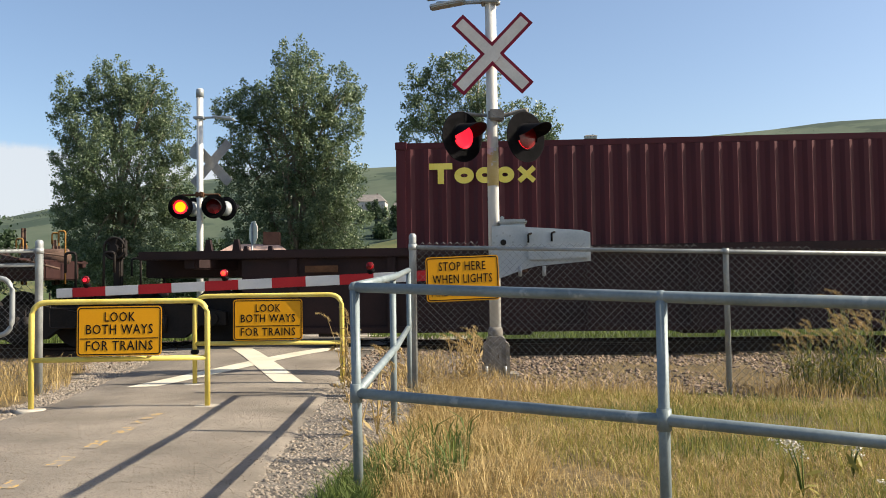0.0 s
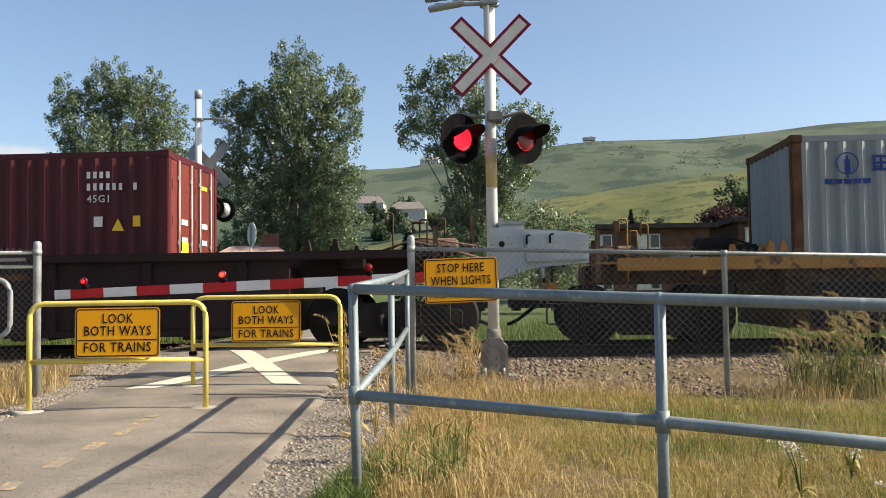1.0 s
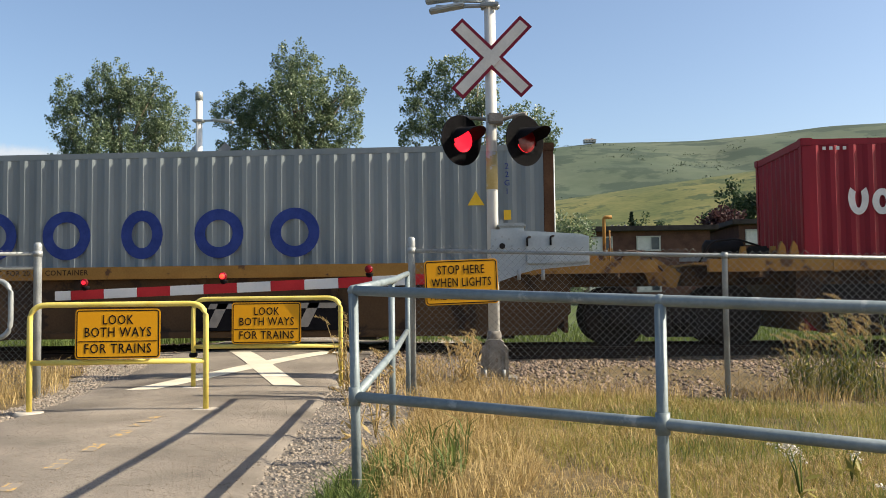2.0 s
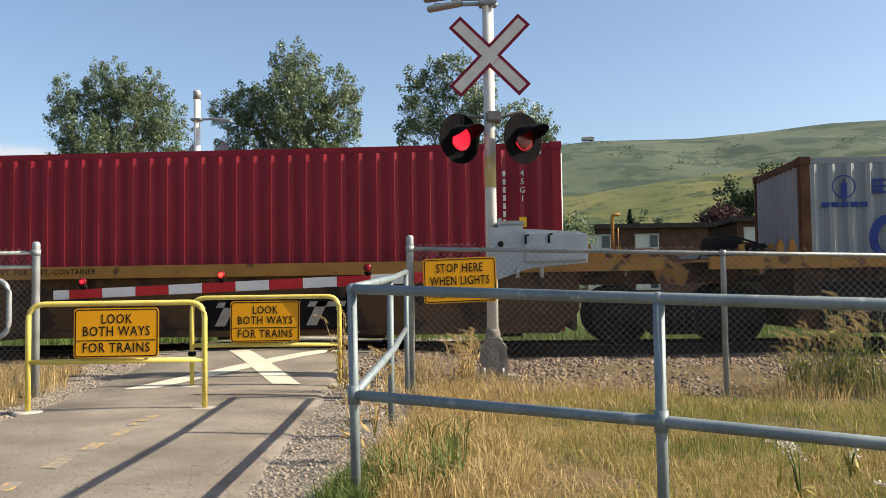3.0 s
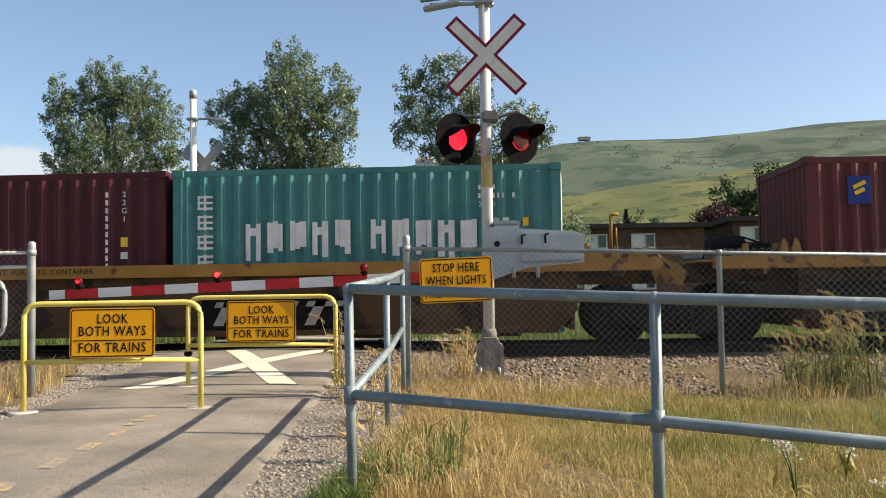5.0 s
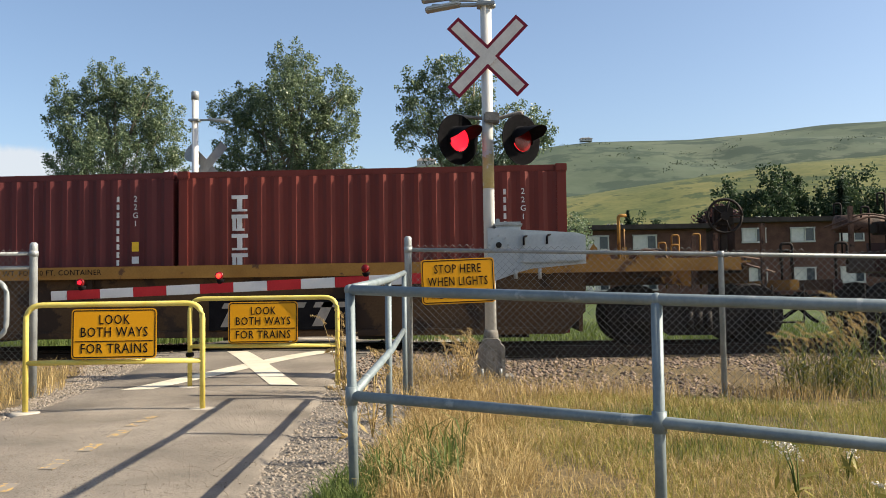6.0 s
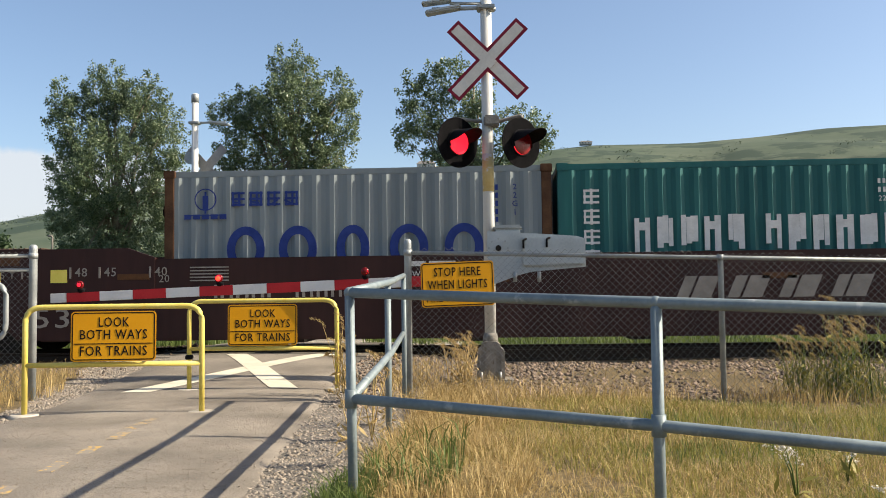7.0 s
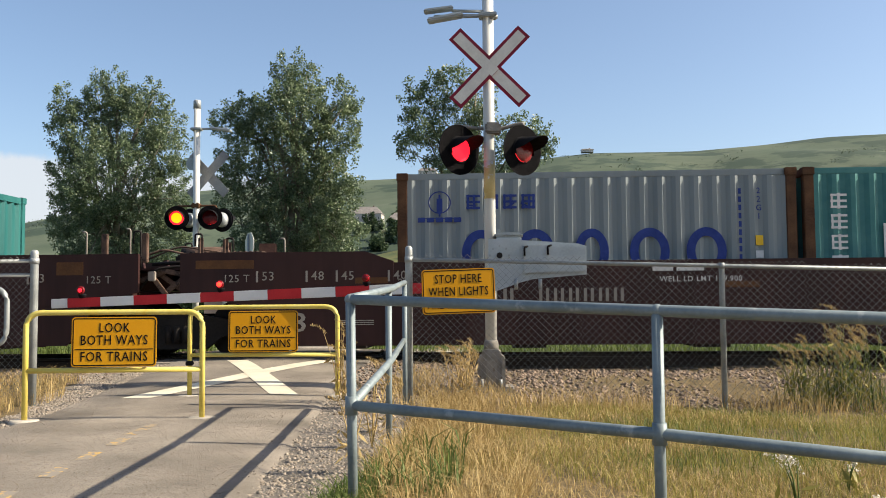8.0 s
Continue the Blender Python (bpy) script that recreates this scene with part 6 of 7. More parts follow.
poplar((-0.9, 34, 0.4), [(-0.5, 8.3, 0.42, 0.85), (0.1, 7.7, 0.6, 0.9), (-1.3, 8.0, 0.34, 0.75), (-2.1, 7.9, 0.34, 0.65), (-1.85, 6.9, 0.62, 0.6), (-2.2, 6.2, 0.42, 0.35), (-0.6, 6.7, 0.7, 0.85), (0.6, 6.7, 0.7, 0.85), (2.1, 6.6, 0.38, 0.65), (1.6, 5.9, 0.7, 0.7), (2.7, 6.1, 0.28, 0.45), (-1.0, 5.7, 0.6, 0.6), (-0.2, 5.3, 0.95, 1.0), (1.0, 4.6, 1.0, 0.8), (0.1, 3.6, 1.2, 1.1), (0.0, 2.3, 1.4, 1.1), (0.3, 1.3, 1.6, 0.9)], 800, 3, 0.16)
# lower trees and shrubs behind
far_trees = "trees in the middle distance"
broadleaf((2.3, 40, 0.4), [(0.1, 0, 2.9, 1.1, 1.2, 1.3), (1.2, 0, 2.7, 0.75, 1.0, 1.4), (-1.1, 0, 2.8, 1.0, 1.1, 1.5), (0.2, 0, 1.5, 1.7, 1.4, 1.1)], 14000, 0.062, M_LEAF, "bushy green willow by the brick building", 5, 0.3, 0.08, far_trees)
broadleaf((-13.0, 42, 0.4), [(0, 0, 2.0, 2.2, 1.5, 1.5), (2.0, 0, 1.5, 1.4, 1.2, 1.0), (-2.2, 0, 1.6, 1.4, 1.2, 1.2)], 5000, 0.10, M_LEAFDARK, "dark leafy shrub under the poplars", 6, 0.35, 0.08, far_trees, "shrub")
broadleaf((-26.0, 45, 0.4), [(0, 0, 2.6, 1.5, 1.4, 1.8), (-1.8, 0, 2.0, 1.4, 1.2, 1.4)], 4200, 0.12, M_LEAFDARK, "dark round tree at the roadside", 7, 0.35, 0.1, far_trees)
BEHIND = "dark green tree behind the building"
for i, (x, y, h, w, mt, lb) in enumerate(((18.6, 76, 7.6, 2.3, M_PURPLE, "dark purple leaved tree behind the building"), (20.8, 82, 9.6, 2.6, M_LEAFDARK, BEHIND), (23.8, 80, 10.4, 2.8, M_LEAFDARK, BEHIND), (26.6, 84, 11.4, 2.8, M_LEAFDARK, BEHIND), (30.0, 82, 10.9, 2.8, M_LEAFDARK, BEHIND), (33.2, 84, 11.3, 3.0, M_LEAFDARK, BEHIND), (36.6, 82, 10.2, 3.0, M_LEAFDARK, BEHIND), (40.5, 84, 11.0, 3.0, M_LEAFDARK, BEHIND), (18.6, 118, 9.4, 2.4, M_LEAFDARK, "small dark tree below the spur"), (16.4, 122, 8.6, 2.2, M_LEAFDARK, "small dark tree below the spur"), (21.3, 120, 9.0, 2.6, M_LEAFDARK, "small dark tree below the spur"), (-28, 60, 4.5, 2.6, M_LEAFDARK, "dark round tree by the far road"), (-22, 62, 4.0, 2.4, M_LEAFDARK, "dark round tree by the far road"))):
    broadleaf((x, y, ground_z(x, y)), [(0, 0, h * 0.72, w * 0.62, w * 0.6, h * 0.28), (w * 0.4, 0, h * 0.5, w * 0.6, w * 0.6, h * 0.30), (-w * 0.45, 0, h * 0.48, w * 0.62, w * 0.6, h * 0.32), (0, 0, h * 0.3, w * 0.9, w * 0.7, h * 0.28)], 9500, 0.15, mt, lb, 20 + i, 0.40, 0.14, far_trees)


def spruce(at, h, w, seed, label):
    rg = np.random.default_rng(seed)
    ob = thing("spruce", Matrix.Translation(at), label, "tree", "spruces")
    bm = bmesh.new()
    tube(bm, [(0, 0, -0.2), (0, 0, h * 0.6), (0, 0, h)], [0.12, 0.07, 0.01], 7)
    part("trunk", bm, M_BARK, ob)
    c, u, r = [], [], []
    for k in range(int(h * 9)):
        z = h * (0.06 + 0.93 * k / (h * 9))
        reach = w * (1 - z / h) ** 0.85 * rg.uniform(0.75, 1.1)
        for b in range(7):
            a = rg.uniform(0, 2 * math.pi)
            d = np.array([math.cos(a), math.sin(a), -0.28])
            for s in np.linspace(0.15, 1.0, 6):
                p = np.array([0, 0, z]) + d * reach * s + rg.normal(size=3) * 0.05
                c.append(p)
                u.append(d * 0.16)
                r.append(np.cross(d, [0, 0, 1]) * 0.07 + np.array([0, 0, rg.uniform(-0.05, 0.05)]))
    crown = quads("crown", np.array(c), np.array(r), np.array(u), M_NEEDLE, ob)
    crown["kind"] = "stuff"


spruce((-4.4, 44, 0.4), 3.7, 1.0, 51, "dark green spruce between the poplars")
spruce((-1.9, 46, 0.4), 4.6, 1.1, 52, "dark green spruce between the poplars")
spruce((12.2, 62, 0.6), 4.8, 1.3, 53, "blue green spruce by the brick building")
spruce((26.2, 70, 0.6), 8.8, 1.7, 54, "tall dark spruce behind the building")
spruce((14.5, 100, 1.0), 9.0, 1.7, 55, "tall dark spruce behind the building")
spruce((31.0, 72, 0.6), 7.6, 1.6, 56, "tall dark spruce behind the building")


def blades(name, pts, h, w, lean, material, label, seed, curl=0.5):
    """Grass blades from plan points, each a bent strip that narrows to its tip."""
    rg = np.random.default_rng(seed)
    n = len(pts)
    a = rg.uniform(0, 2 * math.pi, n)
    side = np.stack([np.cos(a), np.sin(a), np.zeros(n)], 1)
    hh = h * rg.uniform(0.45, 1.25, n)[:, None]
    ww = w * rg.uniform(0.6, 1.3, n)[:, None]
    b = rg.uniform(0, 2 * math.pi, n)
    tilt = np.stack([np.cos(b), np.sin(b), np.zeros(n)], 1) * (rg.uniform(0.05, 1.0, n)[:, None] * lean)
    up = np.array([0, 0, 1.0])
    mid = pts + hh * (0.55 * up + tilt * 0.35)
    tip = pts + hh * ((1.0 - curl * 0.25) * up + tilt * (1.0 + curl * 0.3))
    v = np.stack([pts - side * ww / 2, pts + side * ww / 2, mid + side * ww * 0.38, mid - side * ww * 0.38, tip], 1).reshape(-1, 3)
    k = np.arange(n)[:, None] * 5
    loops = np.concatenate([k + np.array([0, 1, 2, 3]), k + np.array([3, 2, 4])], 1).reshape(-1)
    starts = (np.arange(n)[:, None] * 7 + np.array([0, 4])).reshape(-1)
    me = bpy.data.meshes.new(name)
    me.vertices.add(len(v))
    me.vertices.foreach_set("co", v.reshape(-1).astype(np.float32))
    me.loops.add(len(loops))
    me.loops.foreach_set("vertex_index", loops.astype(np.int32))
    me.polygons.add(n * 2)
    me.polygons.foreach_set("loop_start", starts.astype(np.int32))
    me.update(calc_edges=True)
    me.materials.append(material)
    return tagged(new(name, me), label, "grass", kind="stuff")


def scatter(seed, n, x0, x1, y0, y1, keep=None, patch=0.0, scale=1.2, near=1.0):
    """Plan points on the ground, thinned by patches of noise; near > 1 sets more of them close to y0."""
    rg = np.random.default_rng(seed)
    out = []
    while len(out) < n:
        x, y = rg.uniform(x0, x1), y0 + (y1 - y0) * rg.uniform(0, 1) ** near
        if keep and not keep(x, y):
            continue
        if patch and noise.noise(Vector((x * scale, y * scale, seed))) + rg.uniform(-0.5, 0.5) < patch:
            continue
        out.append((x, y, ground_z(x, y) - 0.01))
    return np.array(out)


def meadow(x, y):
    return x > -0.78 + 0.12 * math.sin(y * 3) and y < 8.7 + 0.25 * math.sin(x * 1.7) + 0.9 * (1 - smooth_step(-0.4, 0.5, x))


def thatch(x, y):
    """Where the meadow is dried out: along the railing post and in drifts."""
    return noise.noise(Vector((x * 0.55, y * 0.9, 12))) + 0.9 * (1 - smooth_step(-0.5, 1.0, x)) - 0.35 * smooth_step(1.5, 4.0, x)


blades("meadow_grass", scatter(61, 72000, -0.6, 8.5, 2.6, 9.0, lambda x, y: meadow(x, y) and thatch(x, y) < 0.6, -0.5, 1.6, 1.15), 0.115, 0.0042, 0.9, M_YGRASS, "yellow green meadow grass, half dried", 61)
blades("meadow_straw", scatter(62, 28000, -0.75, 8.5, 2.6, 9.2, lambda x, y: meadow(x, y) and thatch(x, y) > -0.02, -0.3, 1.3, 1.2), 0.12, 0.0040, 1.5, M_STRAW, "dry golden straw matted in the meadow", 62, 1.3)
blades("tall_straw", scatter(63, 4600, -0.78, 1.3, 4.3, 9.3, lambda x, y: meadow(x, y) and x < -0.2 + 0.4 * noise.noise(Vector((x, y, 5))) + 0.10 * (9 - y), 0.05, 1.9), 0.27, 0.0050, 1.2, M_STRAW, "tall dry grass against the railing and fence", 63, 1.2)
blades("green_tufts", scatter(64, 1500, -0.95, -0.50, 4.0, 5.6, lambda x, y: abs(x + 0.76) < 0.11 * (1 - smooth_step(4.6, 5.4, y)) + 0.02, -0.2, 2.5), 0.19, 0.008, 0.7, M_GGRASS, "green grass tuft at the foot of the railing post", 64)
blades("broad_green_grass", scatter(73, 260, -0.66, -0.22, 4.6, 6.3, None, 0.15, 3.2), 0.30, 0.012, 0.6, M_GGRASS, "broad bladed green grass among the straw", 73, 0.8)
blades("green_meadow_grass", scatter(65, 17000, -0.1, 8.0, 2.8, 8.8, lambda x, y: meadow(x, y) and thatch(x, y) < 0.1, 0.12, 1.4, 1.2), 0.12, 0.0048, 0.6, M_GGRASS, "greener grass patches in the meadow", 65)
blades("left_straw", scatter(66, 9000, -9.5, -4.6, 7.4, 11.4, lambda x, y: x < -4.72 - 0.2 * (y - 8.6) - 0.1 * math.sin(y * 3), -0.25, 1.0), 0.27, 0.0055, 0.9, M_STRAW, "dry grass beside the gravel at the fence", 66, 1.1)
blades("bank_straw", scatter(67, 3600, -1.4, 9.0, 8.6, 12.4, lambda x, y: x > -1.2 and (x < 0.25 - 0.25 * (y - 9.5) or y < 9.25), 0.05, 1.3), 0.22, 0.006, 0.8, M_STRAW, "dry grass at the foot of the stony bank", 67)
blades("bank_sprigs", scatter(74, 700, 0.2, 9.0, 9.2, 12.6, None, 0.25, 1.3), 0.15, 0.006, 0.9, M_STRAW, "stray dry sprigs between the stones", 74)
blades("far_green_grass", scatter(68, 26000, -16, 16, 17.0, 27.0, lambda x, y: abs(x - path_x(y)) > 1.35, -0.2, 0.6, 1.5), 0.30, 0.014, 0.5, M_GGRASS, "green grass beyond the railway", 68)

# tall flowering weeds with seed heads at the fence
weeds = np.random.default_rng(70)


def weed(at, h, seed, material=M_STRAW, green=True):
    rg = np.random.default_rng(seed)
    ob = thing("weed", Matrix.Translation(at), "tall weed with dry seed heads by the fence", "weed", "tall weeds")
    bm = bmesh.new()
    tips = []
    for k in range(rg.integers(3, 6)):
        d = rg.uniform(-0.22, 0.22, 2) * h
        e = Vector((d[0], d[1], h * rg.uniform(0.7, 1.05)))
        tube(bm, [(0, 0, 0), e * 0.55 + Vector((d[0] * -0.1, 0, 0.03)), e], [0.005, 0.004, 0.002], 4)
        tips.append(e)
    part("stem", bm, M_GGRASS if green else M_STRAW, ob)["kind"] = "stuff"
    plumes = []
    for t in tips:
        k = rg.uniform(-0.5, 1, (70, 1))
        bow = np.array([t.x * 0.25 - 0.03, t.y * 0.25, 0.085])
        plumes.append(np.array(t) + k * bow - np.clip(k, 0, 1) ** 2 * np.array([0.05, 0, 0.045]) + rg.normal(size=(70, 3)) * 0.009 * (1.25 - np.abs(k)))
    c = np.concatenate(plumes)
    r, u = rand_axes(rg, len(c), 0.006)
    if material is not M_SIGNWHITE:
        u = np.array([-0.006, 0.0, 0.013]) + u * 0.9
        r *= 0.75
    quads("seed_head", c, r, u, material, ob)["kind"] = "stuff"
    lf = np.concatenate([np.array(t) * rg.uniform(0.1, 0.75, (5, 1)) + rg.normal(size=(5, 3)) * 0.04 for t in tips])
    r, u = rand_axes(rg, len(lf), 0.05)
    quads("foliage", lf, r * 0.35, u, M_YGRASS if green else M_STRAW, ob)["kind"] = "stuff"
    return ob


for i in range(26):
    x, y = weeds.uniform(2.95, 4.7), weeds.uniform(9.1, 9.9)
    weed((x, y, ground_z(x, y) - 0.02), weeds.uniform(0.55, 1.02) * (0.75 + 0.25 * min(1.0, (x - 2.6) / 0.8)), 100 + i)
for i in range(4):
    y = weeds.uniform(5.6, 7.6)
    weed((-0.93 + weeds.uniform(-0.09, 0.09), y, 0.0), weeds.uniform(0.35, 0.6), 150 + i, M_STRAW, False)
for i in range(3):
    weed((-1.68 + 0.05 * i, 9.62 - 0.1 * i, 0.04), (0.86, 0.6, 0.45)[i], 160 + i, M_STRAW, False)
for i in range(7):
    x, y = weeds.uniform(-0.75, -0.25), weeds.uniform(9.3, 10.4)
    weed((x, y, ground_z(x, y)), weeds.uniform(0.35, 0.6), 170 + i, M_STRAW, False)
for i, (x, y) in enumerate(((1.42, 4.45), (1.85, 5.0), (1.75, 4.15))):
    weed((x, y, ground_z(x, y)), weeds.uniform(0.16, 0.27), 190 + i, M_SIGNWHITE)


blades("tall_plume_grass", scatter(71, 650, 2.9, 6.2, 9.0, 10.0, None, -0.1, 2.0), 0.50, 0.008, 0.6, M_YGRASS, "tall yellow green grass behind the fence", 71)
blades("tall_green_grass", scatter(72, 500, 3.2, 6.2, 9.0, 10.0, None, -0.1, 2.0), 0.42, 0.009, 0.6, M_GGRASS, "tall green grass behind the fence", 72)

# ---- loose stones ----
def stones(name, pts, size, material, label, seed):
    """Loose stones as squashed uneven octahedra, sunk a little."""
    rg = np.random.default_rng(seed)
    n = len(pts)
    dirs = np.array([(1, 0, 0), (0, 1, 0), (-1, 0, 0), (0, -1, 0), (0, 0, 1), (0, 0, -1)], float)
    s = size * (0.35 + 1.0 * rg.uniform(0, 1, n) ** 2.2)
    v = dirs[None] * rg.uniform(0.6, 1.2, (n, 6, 3)) + rg.normal(size=(n, 6, 3)) * 0.22
    v *= np.array([1, 1, 0.7])
    a = rg.uniform(0, 6.28, n)
    ca, sa = np.cos(a)[:, None], np.sin(a)[:, None]
    v = np.stack([v[..., 0] * ca - v[..., 1] * sa, v[..., 0] * sa + v[..., 1] * ca, v[..., 2]], -1)
    v = v * s[:, None, None] + pts[:, None, :] + np.array([0, 0, 0.25]) * s[:, None, None]
    tri = np.array([(0, 1, 4), (1, 2, 4), (2, 3, 4), (3, 0, 4), (1, 0, 5), (2, 1, 5), (3, 2, 5), (0, 3, 5)])
    f = (np.arange(n)[:, None, None] * 6 + tri[None]).reshape(-1)
    me = bpy.data.meshes.new(name)
    me.vertices.add(n * 6)
    me.vertices.foreach_set("co", v.reshape(-1).astype(np.float32))
    me.loops.add(len(f))
    me.loops.foreach_set("vertex_index", f.astype(np.int32))
    me.polygons.add(len(f) // 3)
    me.polygons.foreach_set("loop_start", np.arange(0, len(f), 3, dtype=np.int32))
    me.update(calc_edges=True)
    me.materials.append(material)
    return tagged(new(name, me), label, "stones", kind="stuff")


def right_shoulder(x, y):
    d = x - path_x(y)
    return 1.16 < d and x < -0.82 + 0.06 * math.sin(y * 4) + 0.25 * smooth_step(7.5, 9.5, y)


def left_shoulder(x, y):
    d = path_x(y) - x
    return d > 1.18 and x > -4.85 - 0.2 * (y - 8.6) + 0.12 * math.sin(y * 3)


stones("gravel", scatter(81, 30000, -2.6, -0.5, 3.2, 12.0, right_shoulder, near=1.4), 0.0185, M_GRAVEL, "pale loose gravel beside the path", 81)
stones("gravel_left", scatter(82, 22000, -5.8, -3.4, 5.5, 13.2, left_shoulder), 0.019, M_GRAVEL, "pale loose gravel beside the path", 82)
stones("ballast", scatter(83, 24000, -1.9, 10.0, 7.9, 14.1, lambda x, y: y > 8.75 + 0.5 * noise.noise(Vector((x * 0.8, 0, 3))) and x - path_x(y) > 1.5, -0.1, 0.9, 0.8), 0.035, M_BALLAST, "brown railway ballast on the bank", 83)
stones("ballast_left", scatter(84, 4500, -14.0, -5.0, 11.0, 14.1), 0.031, M_BALLAST, "brown railway ballast on the bank", 84)
# stones under the cars, with the train's shade in their colour
stones("ballast_far", scatter(85, 6000, -14.0, 10.0, 14.4, 17.2, lambda x, y: abs(x - path_x(y)) > 1.7), 0.055, M_SHADEDBALLAST, "railway ballast around the rails, coloured as in the shade of the train", 85)

# ---- buildings and roadside things ----


def window(parent, x, y, z, w, h):
    bm = bmesh.new()
    for dx, dz, sx, sz in ((0, h / 2, w + 0.12, 0.08), (0, -h / 2, w + 0.12, 0.10), (-w / 2, 0, 0.08, h), (w / 2, 0, 0.08, h), (0.1 * w, 0, 0.06, h)):
        block(bm, (x + dx, y - 0.03, z + dz), (sx, 0.10, sz))
    fr = part("window", bm, M_TRIM, parent, "pale framed window")
    bm = bmesh.new()
    block(bm, (x + 0.3 * w, y + 0.0, z), (w * 0.4, 0.03, h - 0.06))
    part("pane", bm, M_PANE, fr)
    bm = bmesh.new()
    block(bm, (x - 0.2 * w, y + 0.0, z), (w * 0.6, 0.03, h - 0.06))
    part("blind", bm, M_SIGNWHITE, fr)


row = thing("apartment_building", pose(5.0, 55, 0.3), "long low brown brick apartment building with a flat dark roof", "building")
for x0, x1, zt in ((0.0, 7.6, 4.45), (9.3, 30.0, 4.75)):
    bm = bmesh.new()
    block(bm, ((x0 + x1) / 2, 4, zt / 2 - 0.2), (x1 - x0, 8, zt + 0.4))
    part("wall", bm, M_BRICK, row)
    bm = bmesh.new()
    block(bm, ((x0 + x1) / 2, 4, zt + 0.12), (x1 - x0 + 0.9, 8.9, 0.30), bevel=0.03)
    rf = part("roof", bm, M_ROOF, row)
    for x in (x0 + 2.2, x0 + 2.6, x0 + 3.0):
        bm = bmesh.new()
        tube(bm, [(x, 3, zt + 0.2), (x, 3, zt + 0.55), (x, 3, zt + 0.58)], [0.08, 0.08, 0.13], 8)
        part("vent", bm, M_TRIM, rf)
    x = x0 + 1.1
    while x < x1 - 1:
        window(row, x, 0.0, zt - 0.78, 1.35, 0.82)
        window(row, x, 0.0, zt - 3.2, 1.35, 0.9)
        x += 2.85


def house(at, w, d, h, rise, wall_m, roof_m, label, turn=0, name="house"):
    ob = thing(name, pose(*at, 0, 0, turn), label, "house")
    bm = bmesh.new()
    block(bm, (0, 0, h / 2), (w, d, h))
    part("wall", bm, wall_m, ob)
    bm = bmesh.new()
    e = 0.4
    a = [bm.verts.new(p) for p in ((-w / 2 - e, -d / 2 - e, h), (w / 2 + e, -d / 2 - e, h), (w / 2 + e, d / 2 + e, h), (-w / 2 - e, d / 2 + e, h))]
    r = [bm.verts.new(p) for p in ((-w / 2 + d * 0.25, 0, h + rise), (w / 2 - d * 0.25, 0, h + rise))]
    for f in ((a[0], a[1], r[1], r[0]), (a[1], a[2], r[1]), (a[2], a[3], r[0], r[1]), (a[3], a[0], r[0]), (a[3], a[2], a[1], a[0])):
        bm.faces.new(f)
    rf = part("roof", bm, roof_m, ob)
    bm = bmesh.new()
    block(bm, (w * 0.2, 0.2, h + rise), (0.6, 0.6, 0.9))
    part("chimney", bm, M_BRICK, rf)
    k = -w / 2 + 1.3
    while k < w / 2 - 0.8:
        window(ob, k, -d / 2, h * 0.62, 1.2, 1.1)
        k += 2.4
    return ob


house((-9.2, 33.5, 0.2), 3.0, 2.6, 1.95, 0.75, M_PINKROOF, M_PINKROOF, "low pale pink garage under the poplars", 8)
for x, y, w, d, h, rise, wm, lb in ((-43, 430, 17, 12, 6.5, 4.0, M_SIDING, "pale two storey house on the hillside"), (-63, 440, 15, 12, 5.5, 4.0, M_SIDING, "grey roofed house on the hillside"), (-78, 425, 14, 11, 5.0, 3.5, M_SIDING, "grey roofed house on the hillside"), (-52, 690, 14, 9, 5.0, 3.0, M_SIDING, "white house on the hill crest"), (70, 692, 9, 6, 2.0, 1.2, M_SIDING, "distant house on the hill crest")):
    house((x, y, hill_z(x, y) - 0.8), w, d, h, rise, wm, M_ROOFGREY, lb)
house((44.0, 66, 1.5), 12, 8, 4.6, 1.8, M_BRICK, M_ROOF, "dark roofed house behind the brick building")
for i in range(44):
    rg2 = random.Random(300 + i)
    x, y = rg2.uniform(-100, -12), rg2.uniform(372, 462)
    k = rg2.uniform(0.8, 1.6)
    broadleaf((x, y, hill_z(x, y) - 0.8), [(0, 0, 4.4 * k, 2.8 * k, 2.6 * k, 3.4 * k), (2.0, 0, 2.8 * k, 2.4 * k, 2.2 * k, 2.0 * k)], 420, 0.55, M_LEAFDARK if i % 3 else M_LEAF, "small dark tree among the hillside houses", 400 + i, 0.9, 0.25, "hillside trees")

# these far shrubs carry distance haze in their colour too
M_HILLSHRUB = leafy("hazy shrub", (0.065, 0.092, 0.062), (0.10, 0.13, 0.085), 0.2)
rg3 = np.random.default_rng(77)
sc, sr, su = [], [], []
for i in range(700):
    x, y = rg3.uniform(-330, 330), rg3.uniform(380, 655)
    if noise.noise(Vector((x * 0.012, y * 0.02, 9))) < 0.02:
        continue
    n, k = 14, rg3.uniform(0.5, 1.5)
    c = np.array([x, y, hill_z(x, y) + 0.6 * k]) + rg3.normal(size=(n, 3)) * np.array([1.5, 1.2, 0.45]) * k
    a1, b1 = rand_axes(rg3, n, 0.45 * k)
    sc.append(c), sr.append(a1), su.append(b1)
tagged(quads("hill_shrubs", np.concatenate(sc), np.concatenate(sr), np.concatenate(su), M_HILLSHRUB), "dark low shrubs dotted over the hillside", "shrubs", kind="stuff")

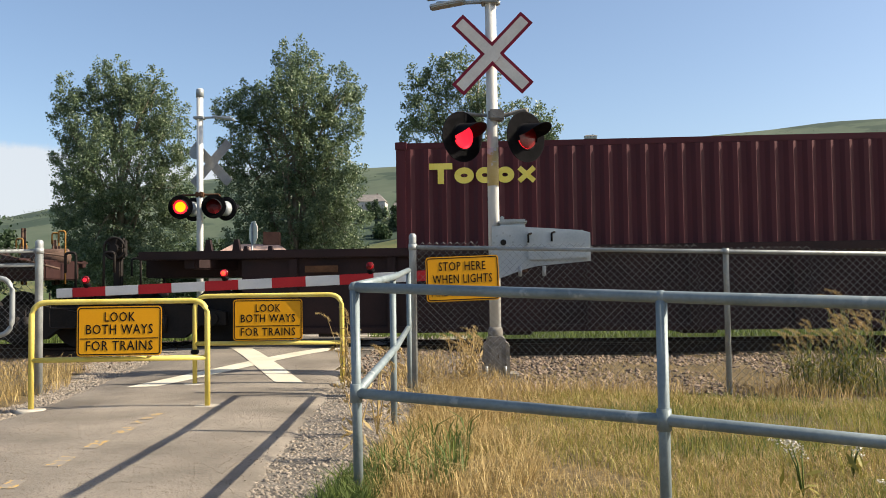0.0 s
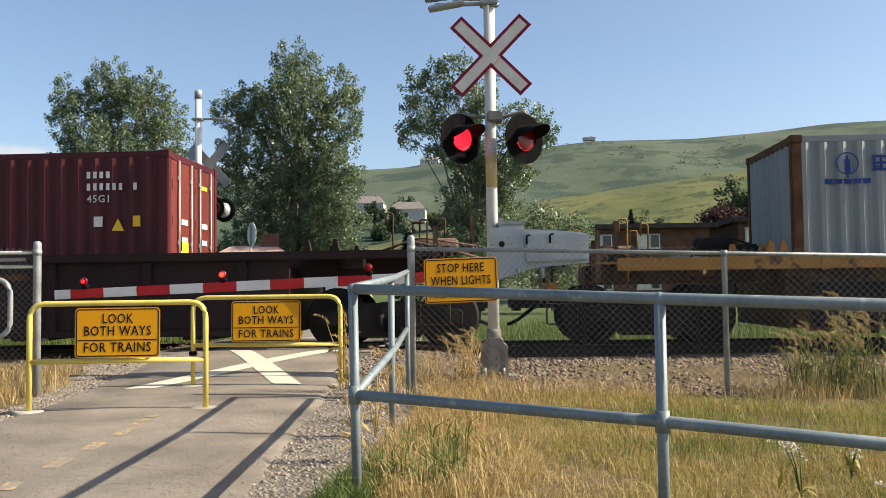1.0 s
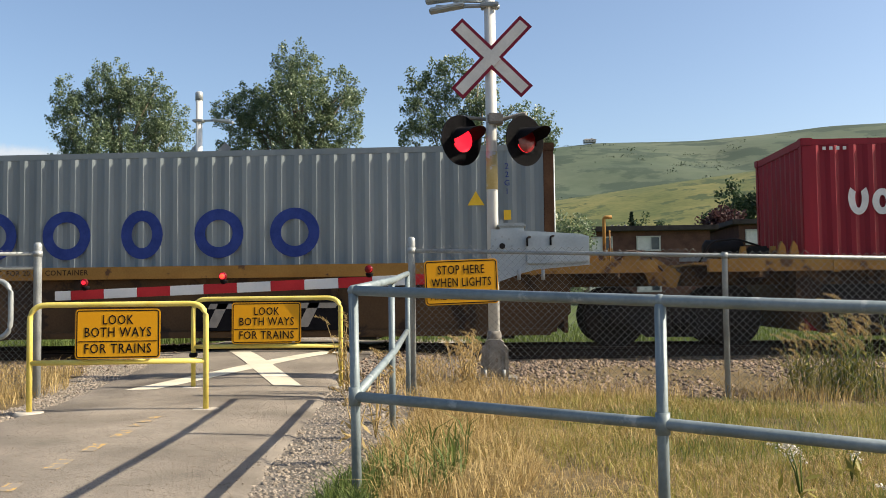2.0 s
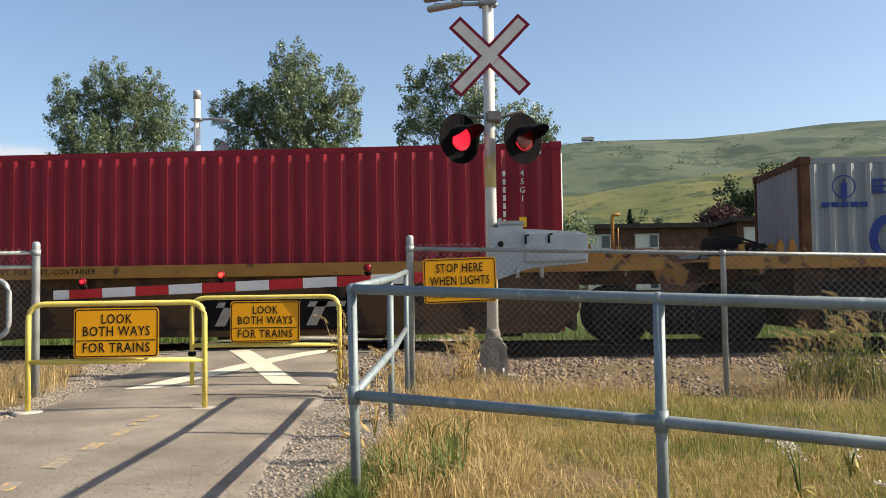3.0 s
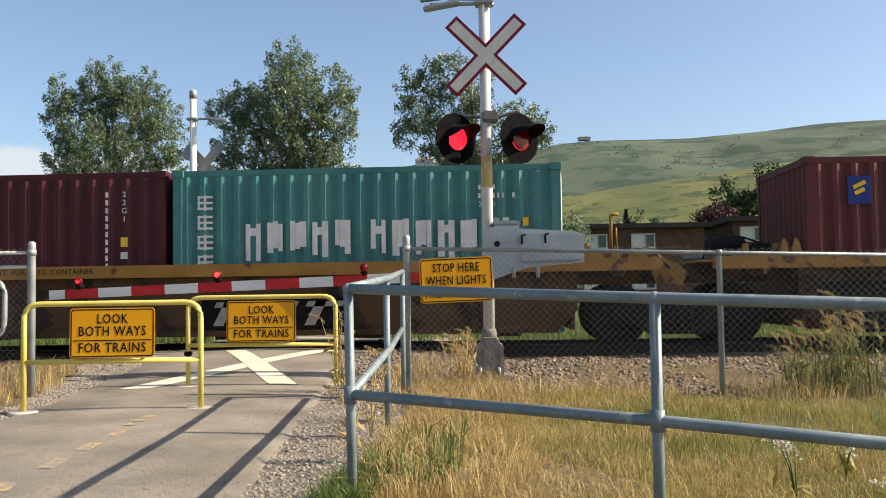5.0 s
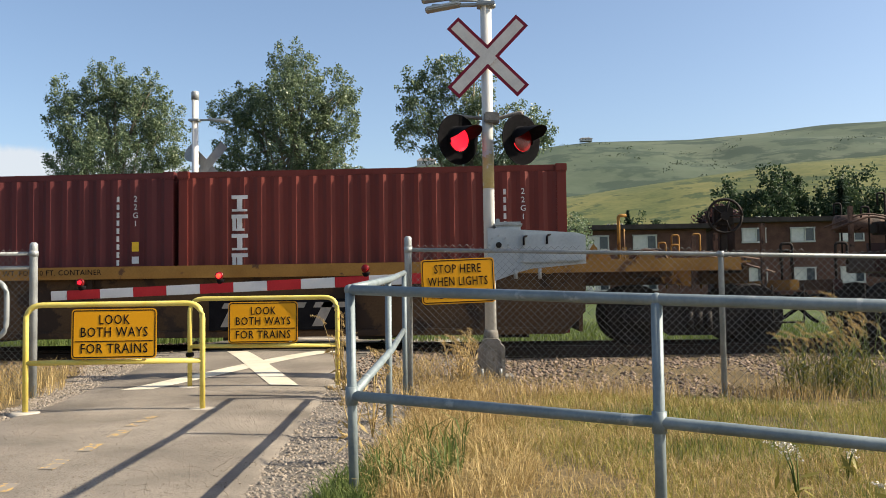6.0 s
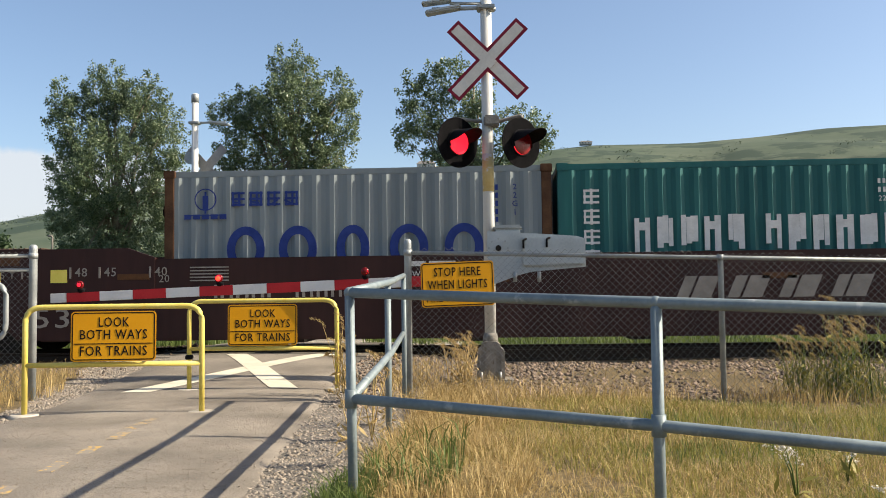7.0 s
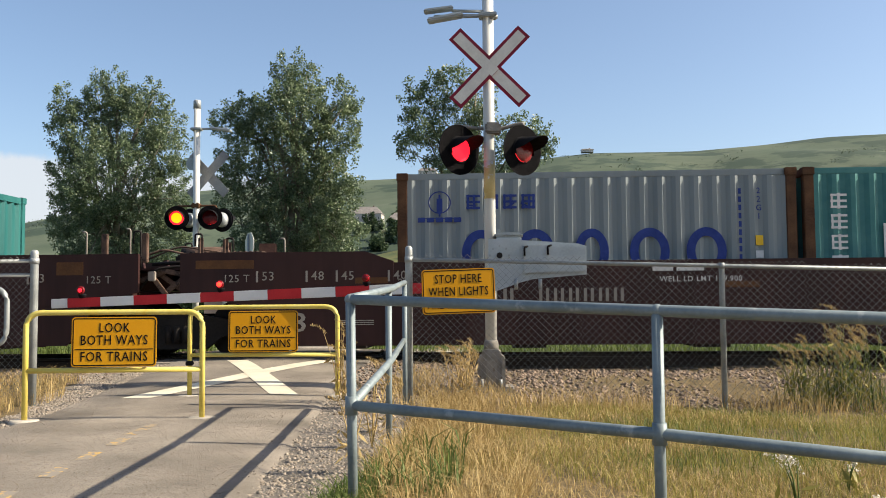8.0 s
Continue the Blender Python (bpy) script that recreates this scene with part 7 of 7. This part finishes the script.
# stop sign seen from the back
ss = thing("stop_sign", pose(-6.65, 24, 0.1, 0, 0, -54), "bare metal back of an octagonal road sign on a post", "road sign")
bm = bmesh.new()
tube(bm, [(0, 0, 2.58), (0, 0.012, 2.58)], 0.34, 8)
part("plate", moved(bm, Matrix.Translation((0, 0, 2.58)) @ pose(0, 0, 0, 0, 22.5) @ Matrix.Translation((0, 0, -2.58))), M_SIGNWHITE, ss)
bm = bmesh.new()
tube(bm, [(0, -0.03, 0), (0, -0.03, 2.85)], 0.025, 8)
part("post", bm, M_GALV, ss)

# white board fence and a hoop beyond the crossing
wf = thing("board_fence", pose(-6.4, 29, 0.1), "low white board fence beyond the crossing", "fence")
for k in range(12):
    bm = bmesh.new()
    block(bm, (k * 0.2, 0, 1.0), (0.185, 0.025, 1.85), bevel=0.004)
    part("board", bm, M_ARMWHITE, wf)
bm = bmesh.new()
block(bm, (1.1, 0.04, 1.5), (2.4, 0.05, 0.09))
part("fence_rail", bm, M_ARMWHITE, wf)
barrier((-2.9, 20.6, 0.03), (-4.55, 20.6, 0.03), "yellow pipe barrier hoop on the far side of the track")

# fine grit on the asphalt
grit = np.random.default_rng(91)
gp = []
while len(gp) < 22000:
    y = grit.uniform(3.4, 11.5)
    x = path_x(y) + grit.uniform(-1.28, 1.28)
    gp.append(tuple(on_path(x, y, 0.0)))
stones("loose_grit", np.array(gp), 0.0048, M_GRAVEL, "fine loose grit on the asphalt path", 91)
blades("seed_straws", scatter(69, 900, -0.6, 7.0, 3.4, 8.6, meadow, 0.0, 0.8), 0.25, 0.0035, 1.0, M_STRAW, "pale seeding grass stalks in the meadow", 69, 1.2)

# bank of cloud low in the sky
cloud = sheet("backdrop_cloud", [(-900, 0, -420), (900, 0, -420), (900, 0, 260), (-900, 0, 260)], [(0, 1, 2, 3)], M_CLOUD)
cloud.location = (-1540, 2900, 500)
tagged(cloud, "white cumulus cloud bank low over the hill", "cloud", kind="structure")


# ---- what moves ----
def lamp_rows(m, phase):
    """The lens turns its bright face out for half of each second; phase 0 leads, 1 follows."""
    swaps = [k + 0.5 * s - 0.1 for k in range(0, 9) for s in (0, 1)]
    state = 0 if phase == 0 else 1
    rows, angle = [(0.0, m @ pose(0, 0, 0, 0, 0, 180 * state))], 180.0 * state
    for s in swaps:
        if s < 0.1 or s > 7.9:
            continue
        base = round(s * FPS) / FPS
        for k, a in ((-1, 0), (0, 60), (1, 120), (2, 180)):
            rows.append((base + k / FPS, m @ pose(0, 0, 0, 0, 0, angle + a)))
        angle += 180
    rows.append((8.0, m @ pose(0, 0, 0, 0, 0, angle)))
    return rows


def motions():
    beats = [i * 1.0 for i in range(9)]
    for ob, u, y, z in ROLLING:
        walk(ob, [(t, pose(u - SPEED * t, y, z)) for t in beats])
    ticks = [i / FPS for i in range(241)]
    for ws, x in WHEELS:
        walk(ws, [(t, pose(x, 0, RAIL_TOP + 0.457, 0, -math.degrees(SPEED * t / 0.457) % 360.0)) for t in ticks])
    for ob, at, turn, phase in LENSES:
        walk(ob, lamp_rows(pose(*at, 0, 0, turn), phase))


motions()
